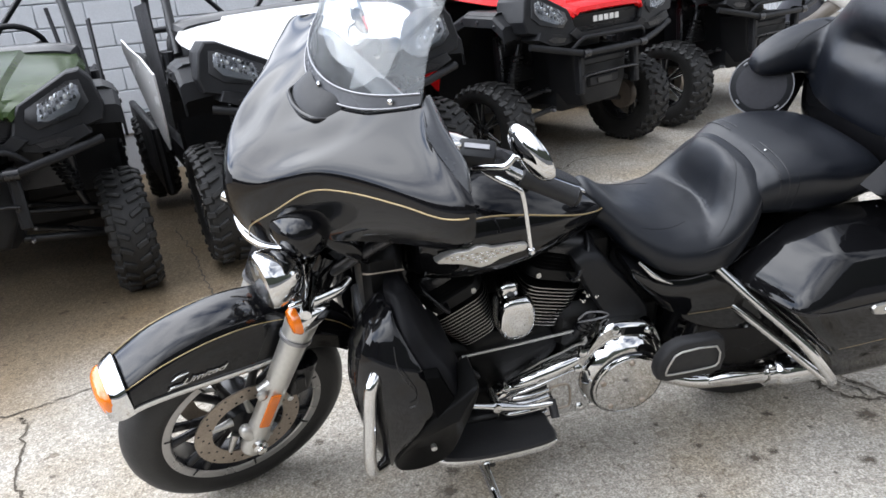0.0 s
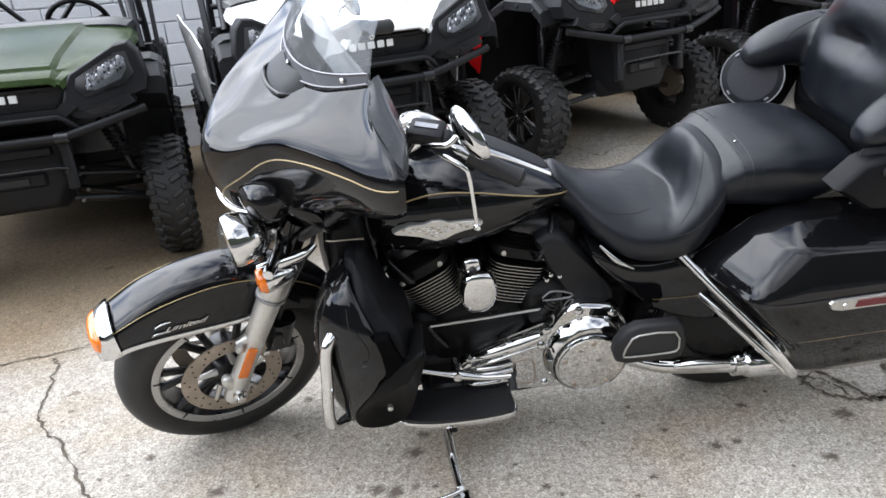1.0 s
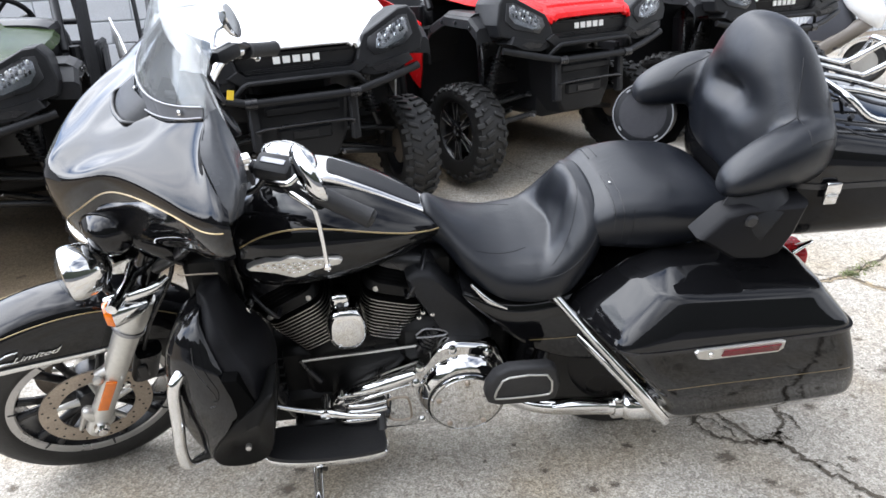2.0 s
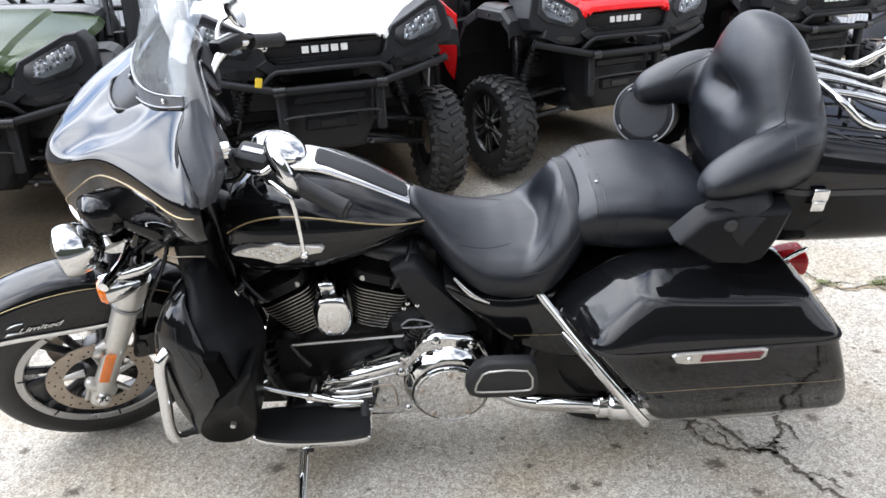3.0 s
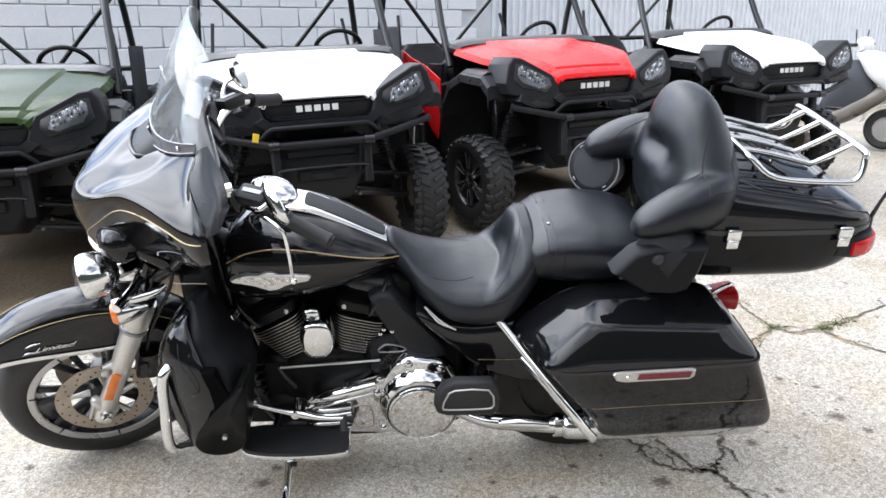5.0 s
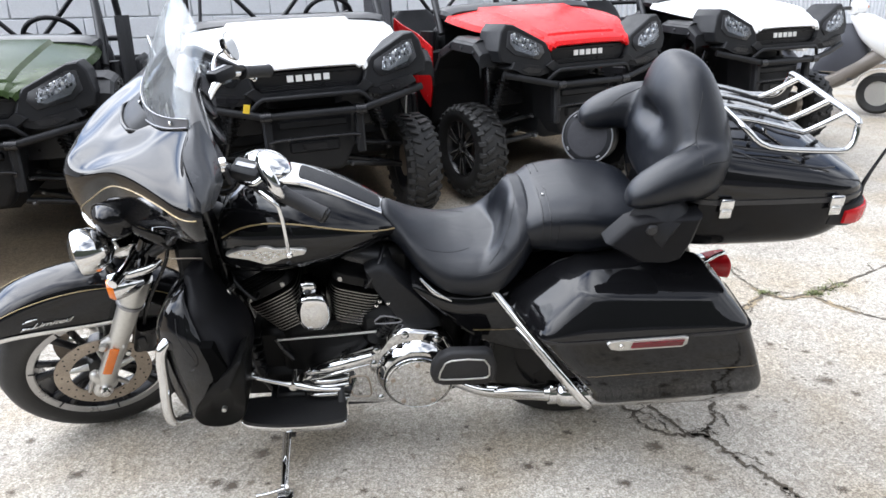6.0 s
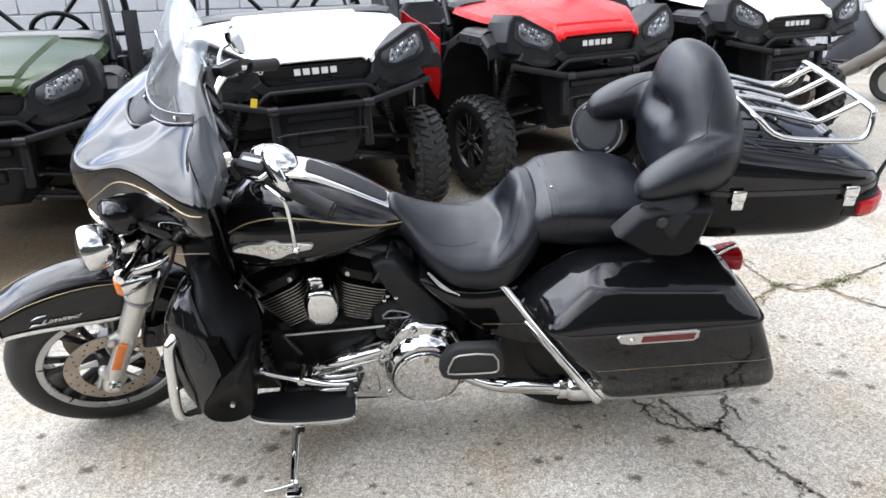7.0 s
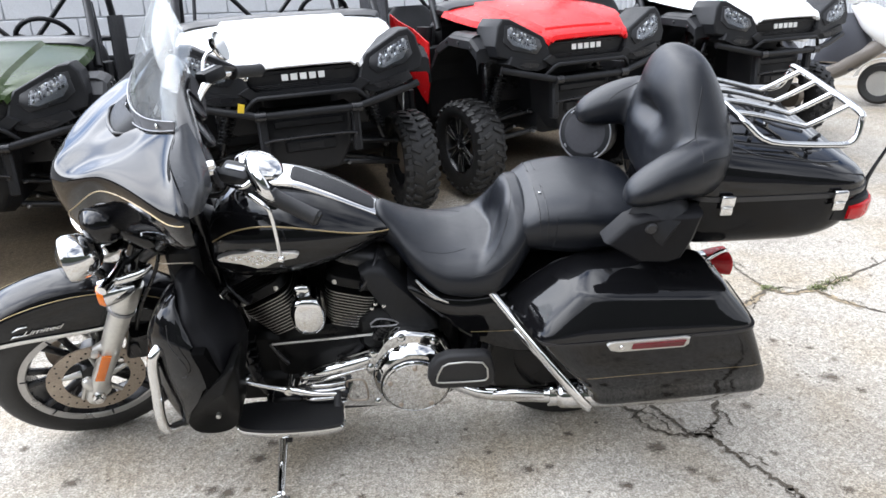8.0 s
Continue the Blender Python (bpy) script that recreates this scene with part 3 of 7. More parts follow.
SPOTS = [(-0.33, -0.067, 0.016), (-0.076, -0.274, 0.022), (-0.246, -0.354, 0.014), (0.144, 0.188, 0.016), (0.397, -0.342, 0.022), (0.446, -0.356, 0.028), (0.509, -0.185, 0.026), (0.54, -0.095, 0.018), (0.873, -0.403, 0.012), (1.402, -0.305, 0.02), (1.469, -0.293, 0.014), (1.848, -0.215, 0.03), (1.691, -0.406, 0.02), (1.918, -0.344, 0.016), (2.25, 0.014, 0.02), (2.216, -0.275, 0.014), (2.701, 0.429, 0.014), (2.66, 0.195, 0.03), (2.721, 0.087, 0.018), (2.351, -0.471, 0.016), (1.282, -0.205, 0.012), (1.569, -0.117, 0.014), (1.175, -0.411, 0.012), (2.579, 0.505, 0.018), (2.32, 0.752, 0.014)]
spot_rng = random.Random(21)
SPOTS += [(spot_rng.uniform(-1.0, 3.4), spot_rng.uniform(-0.75, 0.5), spot_rng.uniform(0.004, 0.009)) for _ in range(90)]
for x, y, r in SPOTS:
    if stain_mesh is None:
        ob = part("stain", ([Vector((math.cos(2 * math.pi * k / 20), math.sin(2 * math.pi * k / 20), 0)) for k in range(20)], [tuple(range(20))]), STAIN, ground, "small dark stain")
        stain_mesh = ob.data
    else:
        ob = new("stain", stain_mesh)
        ob.parent = ground
    ob.location, ob.scale = (x, y, rise(x, y) + 0.003), (r * 1.9, r * 1.6, 1)

# weeds where the cracks meet
rng = random.Random(9)
for wx, wy, cnt in ((2.79, 1.010, 60), (3.03, 0.990, 110), (3.12, 1.04, 40), (3.20, 1.088, 30)):
    blades = []
    for _ in range(cnt):
        x, y = wx + rng.gauss(0, 0.026), wy + rng.gauss(0, 0.016)
        a, h = rng.uniform(0, 6.28), rng.uniform(0.004, 0.018)
        w, l = 0.003, rng.uniform(0.01, 0.03)
        g0 = rise(x, y)
        dx, dy = math.cos(a), math.sin(a)
        blades.append(([Vector((x - dy * w, y + dx * w, g0)), Vector((x + dy * w, y - dx * w, g0)), Vector((x + dx * l * 0.5 + dy * w * 0.8, y + dy * l * 0.5 - dx * w * 0.8, g0 + h * 0.8)), Vector((x + dx * l, y + dy * l, g0 + h))], [(0, 1, 2), (0, 2, 3)]))
    tagged(link_mesh("weeds", join(*blades), WEED), "low green weeds growing in a crack", "weeds", kind="stuff")
from mathutils.bvhtree import BVHTree

# ---- the touring motorcycle: x to the rear, y to its right, leaning left on its side stand, bars turned left ----
BIKE = Matrix.Translation((0, 0.05, 0)) @ Matrix.Rotation(radians(1.8), 4, "Z") @ Matrix.Rotation(radians(14), 4, "X")
WX, WZ = -0.047, 0.318
STEER_AXIS = Vector((math.sin(radians(26)), 0, math.cos(radians(26))))
STEER = Matrix.Translation((WX - 0.17, 0, 0)) @ Matrix.Rotation(radians(22), 4, STEER_AXIS) @ Matrix.Translation((-WX + 0.17, 0, 0))

bike = thing("touring_motorcycle", BIKE, "glossy black touring motorcycle with chrome trim, leaning on its side stand", "motorcycle")


def fixed(name, shape, mat, label="", parent=None, smooth=38):
    return part(name, shape, mat, parent or bike, label, smooth)


def turned(name, shape, mat, label="", parent=None, smooth=38):
    """A part that turns with the front fork."""
    return part(name, xf(shape, STEER), mat, parent or bike, label, smooth)


def warped(shape, turn=9.5):
    """Turns the right half of the fairing group back to fit the camera's view; the left half stays."""
    out = []
    for v in shape[0]:
        v = Vector(v)
        t = min(1, max(0, v.y / 0.30))
        a = -radians(turn) * t * t * (3 - 2 * t)
        base = Vector((WX - 0.17, 0, 0))
        out.append(base + Matrix.Rotation(a, 3, STEER_AXIS) @ (v - base))
    return out, shape[1]


def hull(name, shape, mat, label="", parent=None, smooth=38):
    return part(name, xf(warped(shape), STEER), mat, parent or bike, label, smooth)


def disc_y(x, y, z, profile, n=32):
    """A turned part whose axis points to the bike's left; profile heights run outwards from y."""
    return lathe(profile, n, along_y(x, y, z))


# front wheel
tyre_profile = [(0.222, -0.05), (0.235, -0.062), (0.262, -0.067), (0.288, -0.063), (0.306, -0.048), (0.317, -0.026), (0.321, 0.0),
                (0.317, 0.026), (0.306, 0.048), (0.288, 0.063), (0.262, 0.067), (0.235, 0.062), (0.222, 0.05)]
front_wheel = turned("front_wheel", ring_lathe([(0.228, -0.052), (0.206, -0.05), (0.196, -0.02), (0.194, 0.02), (0.206, 0.05), (0.228, 0.052), (0.224, 0.03), (0.224, -0.03)], 56, along_y(WX, 0, WZ)), BLACK_METAL, "black cast wheel with a bright machined lip")
turned("tyre", ring_lathe(tyre_profile, 72, along_y(WX, 0, WZ)), RUBBER, "black road tyre", front_wheel)
for s in (1, -1):
    turned("rim_lip", ring_lathe([(0.236, s * 0.0535), (0.232, s * 0.0575), (0.210, s * 0.0575), (0.206, s * 0.0535)], 64, along_y(WX, 0, WZ)), MACHINED, "machined silver rim lip", front_wheel)
turned("hub", lathe([(0.03, -0.07), (0.05, -0.065), (0.055, -0.03), (0.055, 0.03), (0.05, 0.065), (0.03, 0.07)], 28, along_y(WX, 0, WZ)), BLACK_METAL, "", front_wheel)
for i in range(7):
    a = 2 * math.pi * i / 7 + 0.2
    for tw in (-0.16, 0.16):
        pts = [(WX + math.cos(a + tw * k) * r, -0.022 - 0.020 * k * k, WZ + math.sin(a + tw * k) * r) for k, r in ((0.35, 0.05), (0.6, 0.10), (0.85, 0.155), (1.0, 0.203))]
        turned("spoke", tube(pts, [0.018, 0.014, 0.012, 0.013], 8, 3), BLACK_METAL, "", front_wheel)
    c, s_ = math.cos(a), math.sin(a)
    turned("rim_notch", xf(box(0, 0, 0, 0.022, 0.006, 0.006, 0.001), Matrix.Translation((WX + c * 0.214, -0.0565, WZ + s_ * 0.214)) @ Matrix.Rotation(-a, 4, "Y")), BLACK_METAL, "", front_wheel)
for side in (1, -1):
    m = along_y(WX, 0, WZ)
    disc = turned("brake_disc", ring_lathe([(0.151, side * 0.074), (0.151, side * 0.079), (0.103, side * 0.079), (0.103, side * 0.074)], 64, m), STEEL, "drilled steel brake disc", front_wheel)
    for i in range(40):
        a = 2 * math.pi * i / 40
        r = (0.142, 0.128, 0.114)[i % 3]
        turned("drill_hole", lathe([(0.0036, side * 0.0790), (0.0036, side * 0.0797)], 8, m @ Matrix.Translation((math.cos(a) * r, math.sin(a) * r, 0))), BLACK_METAL, "", disc)
    arms = [tube([m @ Vector((math.cos(a) * 0.05, math.sin(a) * 0.05, side * 0.068)), m @ Vector((math.cos(a + 0.25) * 0.106, math.sin(a + 0.25) * 0.106, side * 0.076))], [0.012, 0.007], 8, 2) for a in [2 * math.pi * k / 5 for k in range(5)]]
    for a_ in arms:
        turned("disc_carrier", a_, SATIN, "", front_wheel)

# fork: cast sliders, covers, axle, reflectors and calipers
fork_d = STEER_AXIS
for s in (-1, 1):
    ax = Vector((WX, s * 0.125, WZ))
    leg = turned("fork_slider", join(tube([ax - fork_d * 0.05, ax - fork_d * 0.03, ax + fork_d * 0.10, ax + fork_d * 0.25, ax + fork_d * 0.37], [0.022, 0.031, 0.030, 0.033, 0.036], 18, 4),
                                      tube([ax + Vector((-0.030, 0, 0.060)), ax + Vector((-0.024, 0, 0.052)), ax + Vector((-0.012, 0, 0.030)), ax + Vector((0.012, 0, 0.0)), ax + Vector((0.024, 0, -0.016)), ax + Vector((0.029, 0, -0.023))], [0.006, 0.017, 0.023, 0.027, 0.021, 0.008], 14, 3)), SATIN, "cast silver fork slider")
    turned("axle_nut", lathe([(0.021, 0), (0.021, 0.014), (0.014, 0.02), (0.013, 0.026), (0.0, 0.028)], 12, facing(ax + Vector((0, s * 0.026, -0.004)), (0, s, 0))), CHROME, "", leg)
    turned("fork_cover", tube([ax + fork_d * 0.36, ax + fork_d * 0.40, ax + fork_d * 0.47], [0.038, 0.042, 0.041], 18, 3), SATIN if s < 0 else BLACK_METAL, "silver upper fork cover")
    turned("fork_tube", tube([ax + fork_d * 0.46, ax + fork_d * 0.55, ax + fork_d * 0.62], 0.034, 18, 3), BLACK_PAINT, "black upper fork tube", leg)
    turned("cover_ring", ring_lathe([(0.0425, -0.005), (0.0425, 0.005), (0.034, 0.005), (0.034, -0.005)], 24, facing(ax + fork_d * 0.362, fork_d)), TRIM_GREY, "", leg)
    turned("caliper_lug", join(tube([ax + fork_d * 0.21 + Vector((-0.02, 0, 0)), ax + fork_d * 0.20 + Vector((-0.05, -s * 0.004, -0.004))], [0.020, 0.013], 12, 2), lathe([(0.014, 0), (0.014, 0.012), (0.008, 0.017), (0, 0.018)], 12, facing(ax + fork_d * 0.20 + Vector((-0.048, s * 0.010, -0.004)), (0, s, 0)))), SATIN, "", leg)
    rf = [ax + fork_d * d + Vector((-0.010, s * 0.034, 0.006)) for d in (0.075, 0.185)]
    turned("fork_reflector", loft([oval(p, (0.013, 0, -0.006), (0, s * 0.004, 0), 5, 12) for p in (rf[0], rf[0].lerp(rf[1], 0.5), rf[1])]), AMBER, "long amber reflector", leg)
    cal = ax + fork_d * 0.15 + Vector((0.085, -s * 0.035, 0.0))
    turned("brake_caliper", join(smooth_loft([oval(cal + Vector((0.01 * k, 0, -0.045 + 0.03 * k)), (0.036, 0, 0), (0, 0.032, 0), 3, 14) for k in range(4)], 2),
                                 box(cal.x, cal.y - 0.034 * 1, cal.z, 0.03, 0.01, 0.05, 0.004)), BLACK_METAL, "dark brake caliper", leg)
    turned("caliper_bolt", lathe([(0.009, 0), (0.009, 0.01), (0.0, 0.012)], 8, facing(ax + fork_d * 0.16 + Vector((0.035, s * 0.03, 0)), (0, s, 0))), CHROME, "", leg)
    turned("brake_hose", tube([cal + Vector((0.02, 0, 0.05)), cal + Vector((0.06, s * 0.01, 0.16)), ax + fork_d * 0.5 + Vector((0.07, 0, 0)), ax + fork_d * 0.62 + Vector((0.05, 0, 0))], 0.006, 8, 4), BLACK_METAL, "", leg)


# front fender
def fender_row(x, top, low, hw):
    """One arch across the wheel, from the left lower edge over the crown."""
    out = []
    for k in range(15):
        w = math.pi * k / 14
        c, s = math.cos(w), math.sin(w)
        out.append((x, -math.copysign(abs(c) ** 0.55, c) * hw, low + (top - low) * abs(s) ** 0.6))
    return out


FENDER = [(-0.352, 0.572, 0.545, 0.03), (-0.345, 0.612, 0.548, 0.055), (-0.318, 0.632, 0.56, 0.074), (-0.275, 0.656, 0.576, 0.082), (-0.20, 0.692, 0.578, 0.088), (-0.10, 0.715, 0.566, 0.09),
          (0.0, 0.716, 0.552, 0.09), (0.09, 0.692, 0.545, 0.09), (0.18, 0.642, 0.52, 0.088), (0.25, 0.585, 0.465, 0.085), (0.30, 0.52, 0.40, 0.08), (0.335, 0.45, 0.36, 0.076)]
fender = turned("front_fender", shell([fender_row(*r) for r in FENDER], 0.004, 4), BLACK_PAINT, "glossy black front fender")
f_rows = [fender_row(*r) for r in FENDER]
for s in (1, -1):
    k = 0 if s > 0 else 14
    edge = [Vector(r[k]) + Vector((0, -s * 0.002, 0.001)) for r in f_rows[1:8]]
    turned("fender_trim", loft([oval(p, (0, 0.004, 0), (0, 0, 0.0085), 4, 10) for p in [Vector(q) for q in spline([tuple(e) for e in edge], 4)]]), CHROME, "chrome strip along the lower edge", fender)
tip = [fender_row(x - 0.004, t + 0.004, l - 0.002, w + 0.004) for x, t, l, w in FENDER[:3] + [(-0.290, 0.648, 0.570, 0.079)]]
turned("fender_tip", shell([[(p[0] - 0.0015, p[1], p[2]) for p in r] for r in tip[1:]], -0.006, 3), CHROME, "chrome tip lamp housing", fender)
turned("tip_lens", smooth_loft([oval((-0.325, 0, 0.592), (0, 0.074, 0), (0, 0, 0.044), 3, 20), oval((-0.344, 0, 0.590), (0, 0.070, 0), (0, 0, 0.043), 3, 20), oval((-0.358, 0, 0.588), (0, 0.054, 0), (0, 0, 0.036), 3, 20), oval((-0.365, 0, 0.587), (0, 0.030, 0), (0, 0, 0.020), 3, 20)], 3), AMBER, "amber tip lens", fender)
for s in (1, -1):
    k = 4 if s > 0 else 10
    crest = [Vector(r[k]) * 0.6 + Vector(r[k + (1 if s < 0 else -1)]) * 0.4 for r in f_rows[2:11]]
    turned("fender_stripe", tube([(p.x, p.y * 1.012, p.z + 0.0015) for p in crest], 0.0014, 6, 4), GOLD, "thin gold pinstripe", fender)
# script badge on the fender's side: slanted chrome word with a long foot stroke
font = bpy.data.curves.new("script", "FONT")
font.body, font.size, font.shear, font.extrude, font.bevel_depth, font.space_character = "Limited", 0.032, 0.55, 0.0012, 0.0003, 0.95
word = bpy.data.objects.new("script", font)
flat = bpy.data.meshes.new_from_object(word)
script = [Vector((-0.180 + 1.18 * v.co.x, -0.0925 - v.co.z, 0.605 + 0.74 * v.co.y - 0.085 * v.co.x)) for v in flat.vertices], [tuple(p.vertices) for p in flat.polygons]
bpy.data.objects.remove(word)
bpy.data.meshes.remove(flat)
bpy.data.curves.remove(font)
turned("script_badge", join(script, tube([(-0.212, -0.0915, 0.601), (-0.202, -0.0925, 0.607), (-0.185, -0.093, 0.606), (-0.165, -0.093, 0.602)], [0.0012, 0.003, 0.0028, 0.0012], 6, 4), tube([(-0.197, -0.0925, 0.630), (-0.18, -0.093, 0.636), (-0.155, -0.093, 0.637)], [0.0012, 0.0028, 0.0012], 6, 4)), CHROME, "chrome script badge reading Limited", fender)

# passing lamps, turn signals and their bar
lamp_bar = turned("lamp_bar", join(tube([(0.10, -0.255, 0.845), (0.16, -0.15, 0.835), (0.19, 0, 0.83), (0.16, 0.15, 0.835), (0.10, 0.255, 0.845)], 0.014, 10, 6),
                                   smooth_loft([oval((0.16, -0.10, 0.828), (0.05, 0, 0), (0, 0, 0.020), 3, 16), oval((0.16, 0.10, 0.828), (0.05, 0, 0), (0, 0, 0.020), 3, 16)], 2)), CHROME, "chrome passing lamp bar")
for s in (-1, 1):
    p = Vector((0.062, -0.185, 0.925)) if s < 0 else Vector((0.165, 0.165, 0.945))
    m = facing(p, (-1, 0, -0.05))
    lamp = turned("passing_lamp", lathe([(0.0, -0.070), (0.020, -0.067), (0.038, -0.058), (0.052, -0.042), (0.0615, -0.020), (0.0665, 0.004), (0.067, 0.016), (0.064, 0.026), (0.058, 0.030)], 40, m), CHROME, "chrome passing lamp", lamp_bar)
    turned("lens", lathe([(0.059, 0.024), (0.050, 0.036), (0.03, 0.044), (0.0, 0.047)], 26, m), LAMP_GLASS, "clear lens", lamp)
    turned("lamp_stem", tube([p + Vector((0.03, 0, -0.045)), p + Vector((0.045, 0, -0.085))], 0.014, 10, 2), BLACK_PAINT, "", lamp_bar)
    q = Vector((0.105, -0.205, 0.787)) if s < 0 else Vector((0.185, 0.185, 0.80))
    mq = facing(q, (-1, -s * 0.0, 0.0))
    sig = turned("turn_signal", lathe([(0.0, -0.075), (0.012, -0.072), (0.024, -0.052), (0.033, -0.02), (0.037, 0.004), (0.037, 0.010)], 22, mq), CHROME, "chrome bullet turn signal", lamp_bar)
    turned("lens", lathe([(0.036, 0.010), (0.036, 0.016), (0.028, 0.027), (0.0, 0.031)], 20, mq), AMBER, "amber lens", sig)
    turned("signal_stem", tube([q + Vector((0.02, 0, 0.02)), q + Vector((0.05, -s * 0.03, 0.045))], 0.012, 8, 2), CHROME, "", lamp_bar)

turned("bar_arm", tube([(0.088, -0.188, 0.814), (0.120, -0.200, 0.822), (0.158, -0.208, 0.829), (0.205, -0.212, 0.837), (0.238, -0.200, 0.846)], [0.009, 0.013, 0.014, 0.013, 0.009], 12, 4), CHROME, "", lamp_bar)
turned("skirt_trim", tube([(0.262, -0.225, 0.868), (0.274, -0.239, 0.873), (0.312, -0.253, 0.874), (0.349, -0.266, 0.873)], 0.002, 8, 3), STEEL, "", lamp_bar)

# fork-mounted fairing: half-profiles from the middle outwards, each from its lower to its upper edge
FAIRING = [
    [(0.064, 0, 0.932), (0.043, 0, 0.985), (0.036, 0, 1.035), (0.042, 0, 1.08), (0.066, 0, 1.118), (0.12, 0, 1.148), (0.195, 0, 1.172), (0.285, 0, 1.215)],
    [(0.084, 0.085, 0.934), (0.074, 0.082, 0.985), (0.073, 0.08, 1.035), (0.077, 0.08, 1.085), (0.096, 0.08, 1.122), (0.155, 0.08, 1.148), (0.225, 0.08, 1.195), (0.305, 0.08, 1.228)],
    [(0.132, 0.14, 0.952), (0.130, 0.145, 0.998), (0.131, 0.15, 1.045), (0.133, 0.152, 1.125), (0.150, 0.152, 1.158), (0.194, 0.15, 1.178), (0.265, 0.148, 1.204), (0.338, 0.145, 1.25)],
    [(0.198, 0.2, 0.982), (0.193, 0.205, 1.024), (0.194, 0.21, 1.075), (0.195, 0.214, 1.155), (0.211, 0.213, 1.186), (0.247, 0.208, 1.204), (0.302, 0.202, 1.228), (0.362, 0.2, 1.272)],
    [(0.285, 0.33, 1.035), (0.276, 0.345, 1.07), (0.27, 0.352, 1.115), (0.270, 0.356, 1.176), (0.281, 0.352, 1.202), (0.310, 0.327, 1.222), (0.355, 0.285, 1.25), (0.397, 0.262, 1.297)],
    [(0.325, 0.425, 1.072), (0.318, 0.438, 1.098), (0.314, 0.446, 1.128), (0.315, 0.448, 1.165), (0.322, 0.443, 1.195), (0.337, 0.425, 1.22), (0.35, 0.39, 1.245), (0.36, 0.345, 1.268)],
    [(0.352, 0.475, 1.098), (0.348, 0.486, 1.118), (0.346, 0.492, 1.142), (0.346, 0.492, 1.172), (0.35, 0.488, 1.197), (0.355, 0.478, 1.213), (0.361, 0.46, 1.226), (0.366, 0.44, 1.236)],
    [(0.372, 0.488, 1.112), (0.37, 0.497, 1.128), (0.369, 0.502, 1.146), (0.369, 0.501, 1.172), (0.37, 0.497, 1.192), (0.372, 0.49, 1.205), (0.374, 0.48, 1.213), (0.376, 0.47, 1.218)],
]
f_half = [[tuple(q) for q in spline(r, 4)] for r in FAIRING]
n_col = len(f_half[0])
f_half = [[tuple(r[3 * k:3 * k + 3]) for k in range(n_col)] for r in spline([[c for p in r for c in p] for r in f_half], 5)]
# even out the sheet: the middle row stays in its plane, the outer edges stay put
grid = np.array(f_half, float)
for _ in range(9):
    wide = np.concatenate([grid[1:2] * (1, -1, 1), grid], axis=0)
    grid[:-1, 1:-1] += 0.25 * ((wide[:-2, 1:-1] + wide[2:, 1:-1]) / 2 + (grid[:-1, :-2] + grid[:-1, 2:]) / 2 - 2 * grid[:-1, 1:-1])
for _ in range(5):
    grid[1:-1, 0] += 0.25 * (grid[:-2, 0] + grid[2:, 0] - 2 * grid[1:-1, 0])
    grid[1:-1, -1] += 0.15 * (grid[:-2, -1] + grid[2:, -1] - 2 * grid[1:-1, -1])
f_half = [[tuple(p) for p in r] for r in grid]
f_full = [[(x, -y, z) for x, y, z in r] for r in reversed(f_half[1:])] + f_half
fairing = hull("fairing", shell(f_full, -0.006), BLACK_PAINT, "glossy black batwing fairing with a gold pinstripe")
for s in (-1, 1):
    pts = []
    for i, row in enumerate(f_half[2:33]):
        if i < 13:
            k = 0.3 + 10.9 * math.sin(min(1, i / 13) ** 0.8 * math.pi / 2)
        else:
            k = 11.2 + 0.4 * min(1, (i - 13) / 5) + 2.6 * max(0, (i - 18) / 10)
        k0 = int(k)
        p = Vector(row[k0]).lerp(Vector(row[k0 + 1]), k - k0)
        pts.append((p.x - 0.0012, s * (p.y + 0.0008), p.z - 0.0006))
    hull("pinstripe", tube(pts[::2], 0.0018, 6, 3), GOLD, "thin gold pinstripe", fairing)
# vent below the shield: a raised black sheet painted for its shaded opening
vent = [[(0.2365 + 0.058 * v + 3 * w * w, w, 1.2020 + 0.038 * v - 0.010 * (v < 0.2) + 1.2 * w * w - 0.014 * (abs(w) / 0.088) ** 6) for v in (0.0, 0.25, 0.5, 0.75, 1.0)] for w in np.linspace(-0.088, 0.088, 17)]
hull("air_vent", shell(vent, 0.004), PLASTIC, "black air vent under the shield", fairing)
lip = [(0.296 + 3 * 0.0077, 0.086, 1.229), (0.262 + 3 * 0.0077, 0.088, 1.210)] + [(0.235 + 3 * w * w, w, 1.202 + 1.2 * w * w) for w in np.linspace(0.07, -0.07, 7)] + [(0.262 + 3 * 0.0077, -0.088, 1.210), (0.296 + 3 * 0.0077, -0.086, 1.229)]
hull("vent_lip", tube(lip, 0.0055, 8, 4), BLACK_PAINT, "", fairing)

# headlamp in the nose
m = facing((0.125, 0, 0.925), (-1, 0, -0.06))
head = turned("headlamp", lathe([(0.0, -0.1), (0.06, -0.09), (0.088, -0.04), (0.098, 0.0), (0.104, 0.006), (0.104, 0.020), (0.094, 0.026)], 36, m), CHROME, "round chrome-rimmed headlamp", fairing)
turned("lens", lathe([(0.094, 0.020), (0.08, 0.036), (0.04, 0.046), (0.0, 0.05)], 30, m), LAMP_GLASS, "clear lens", head)
hull("nose_trim", tube([(r[0][0] - 0.003, r[0][1], r[0][2] - 0.004) for r in f_full[len(f_half) - 14:len(f_half) + 13:3]], 0.009, 10, 3), CHROME, "chrome skirt trim", fairing)


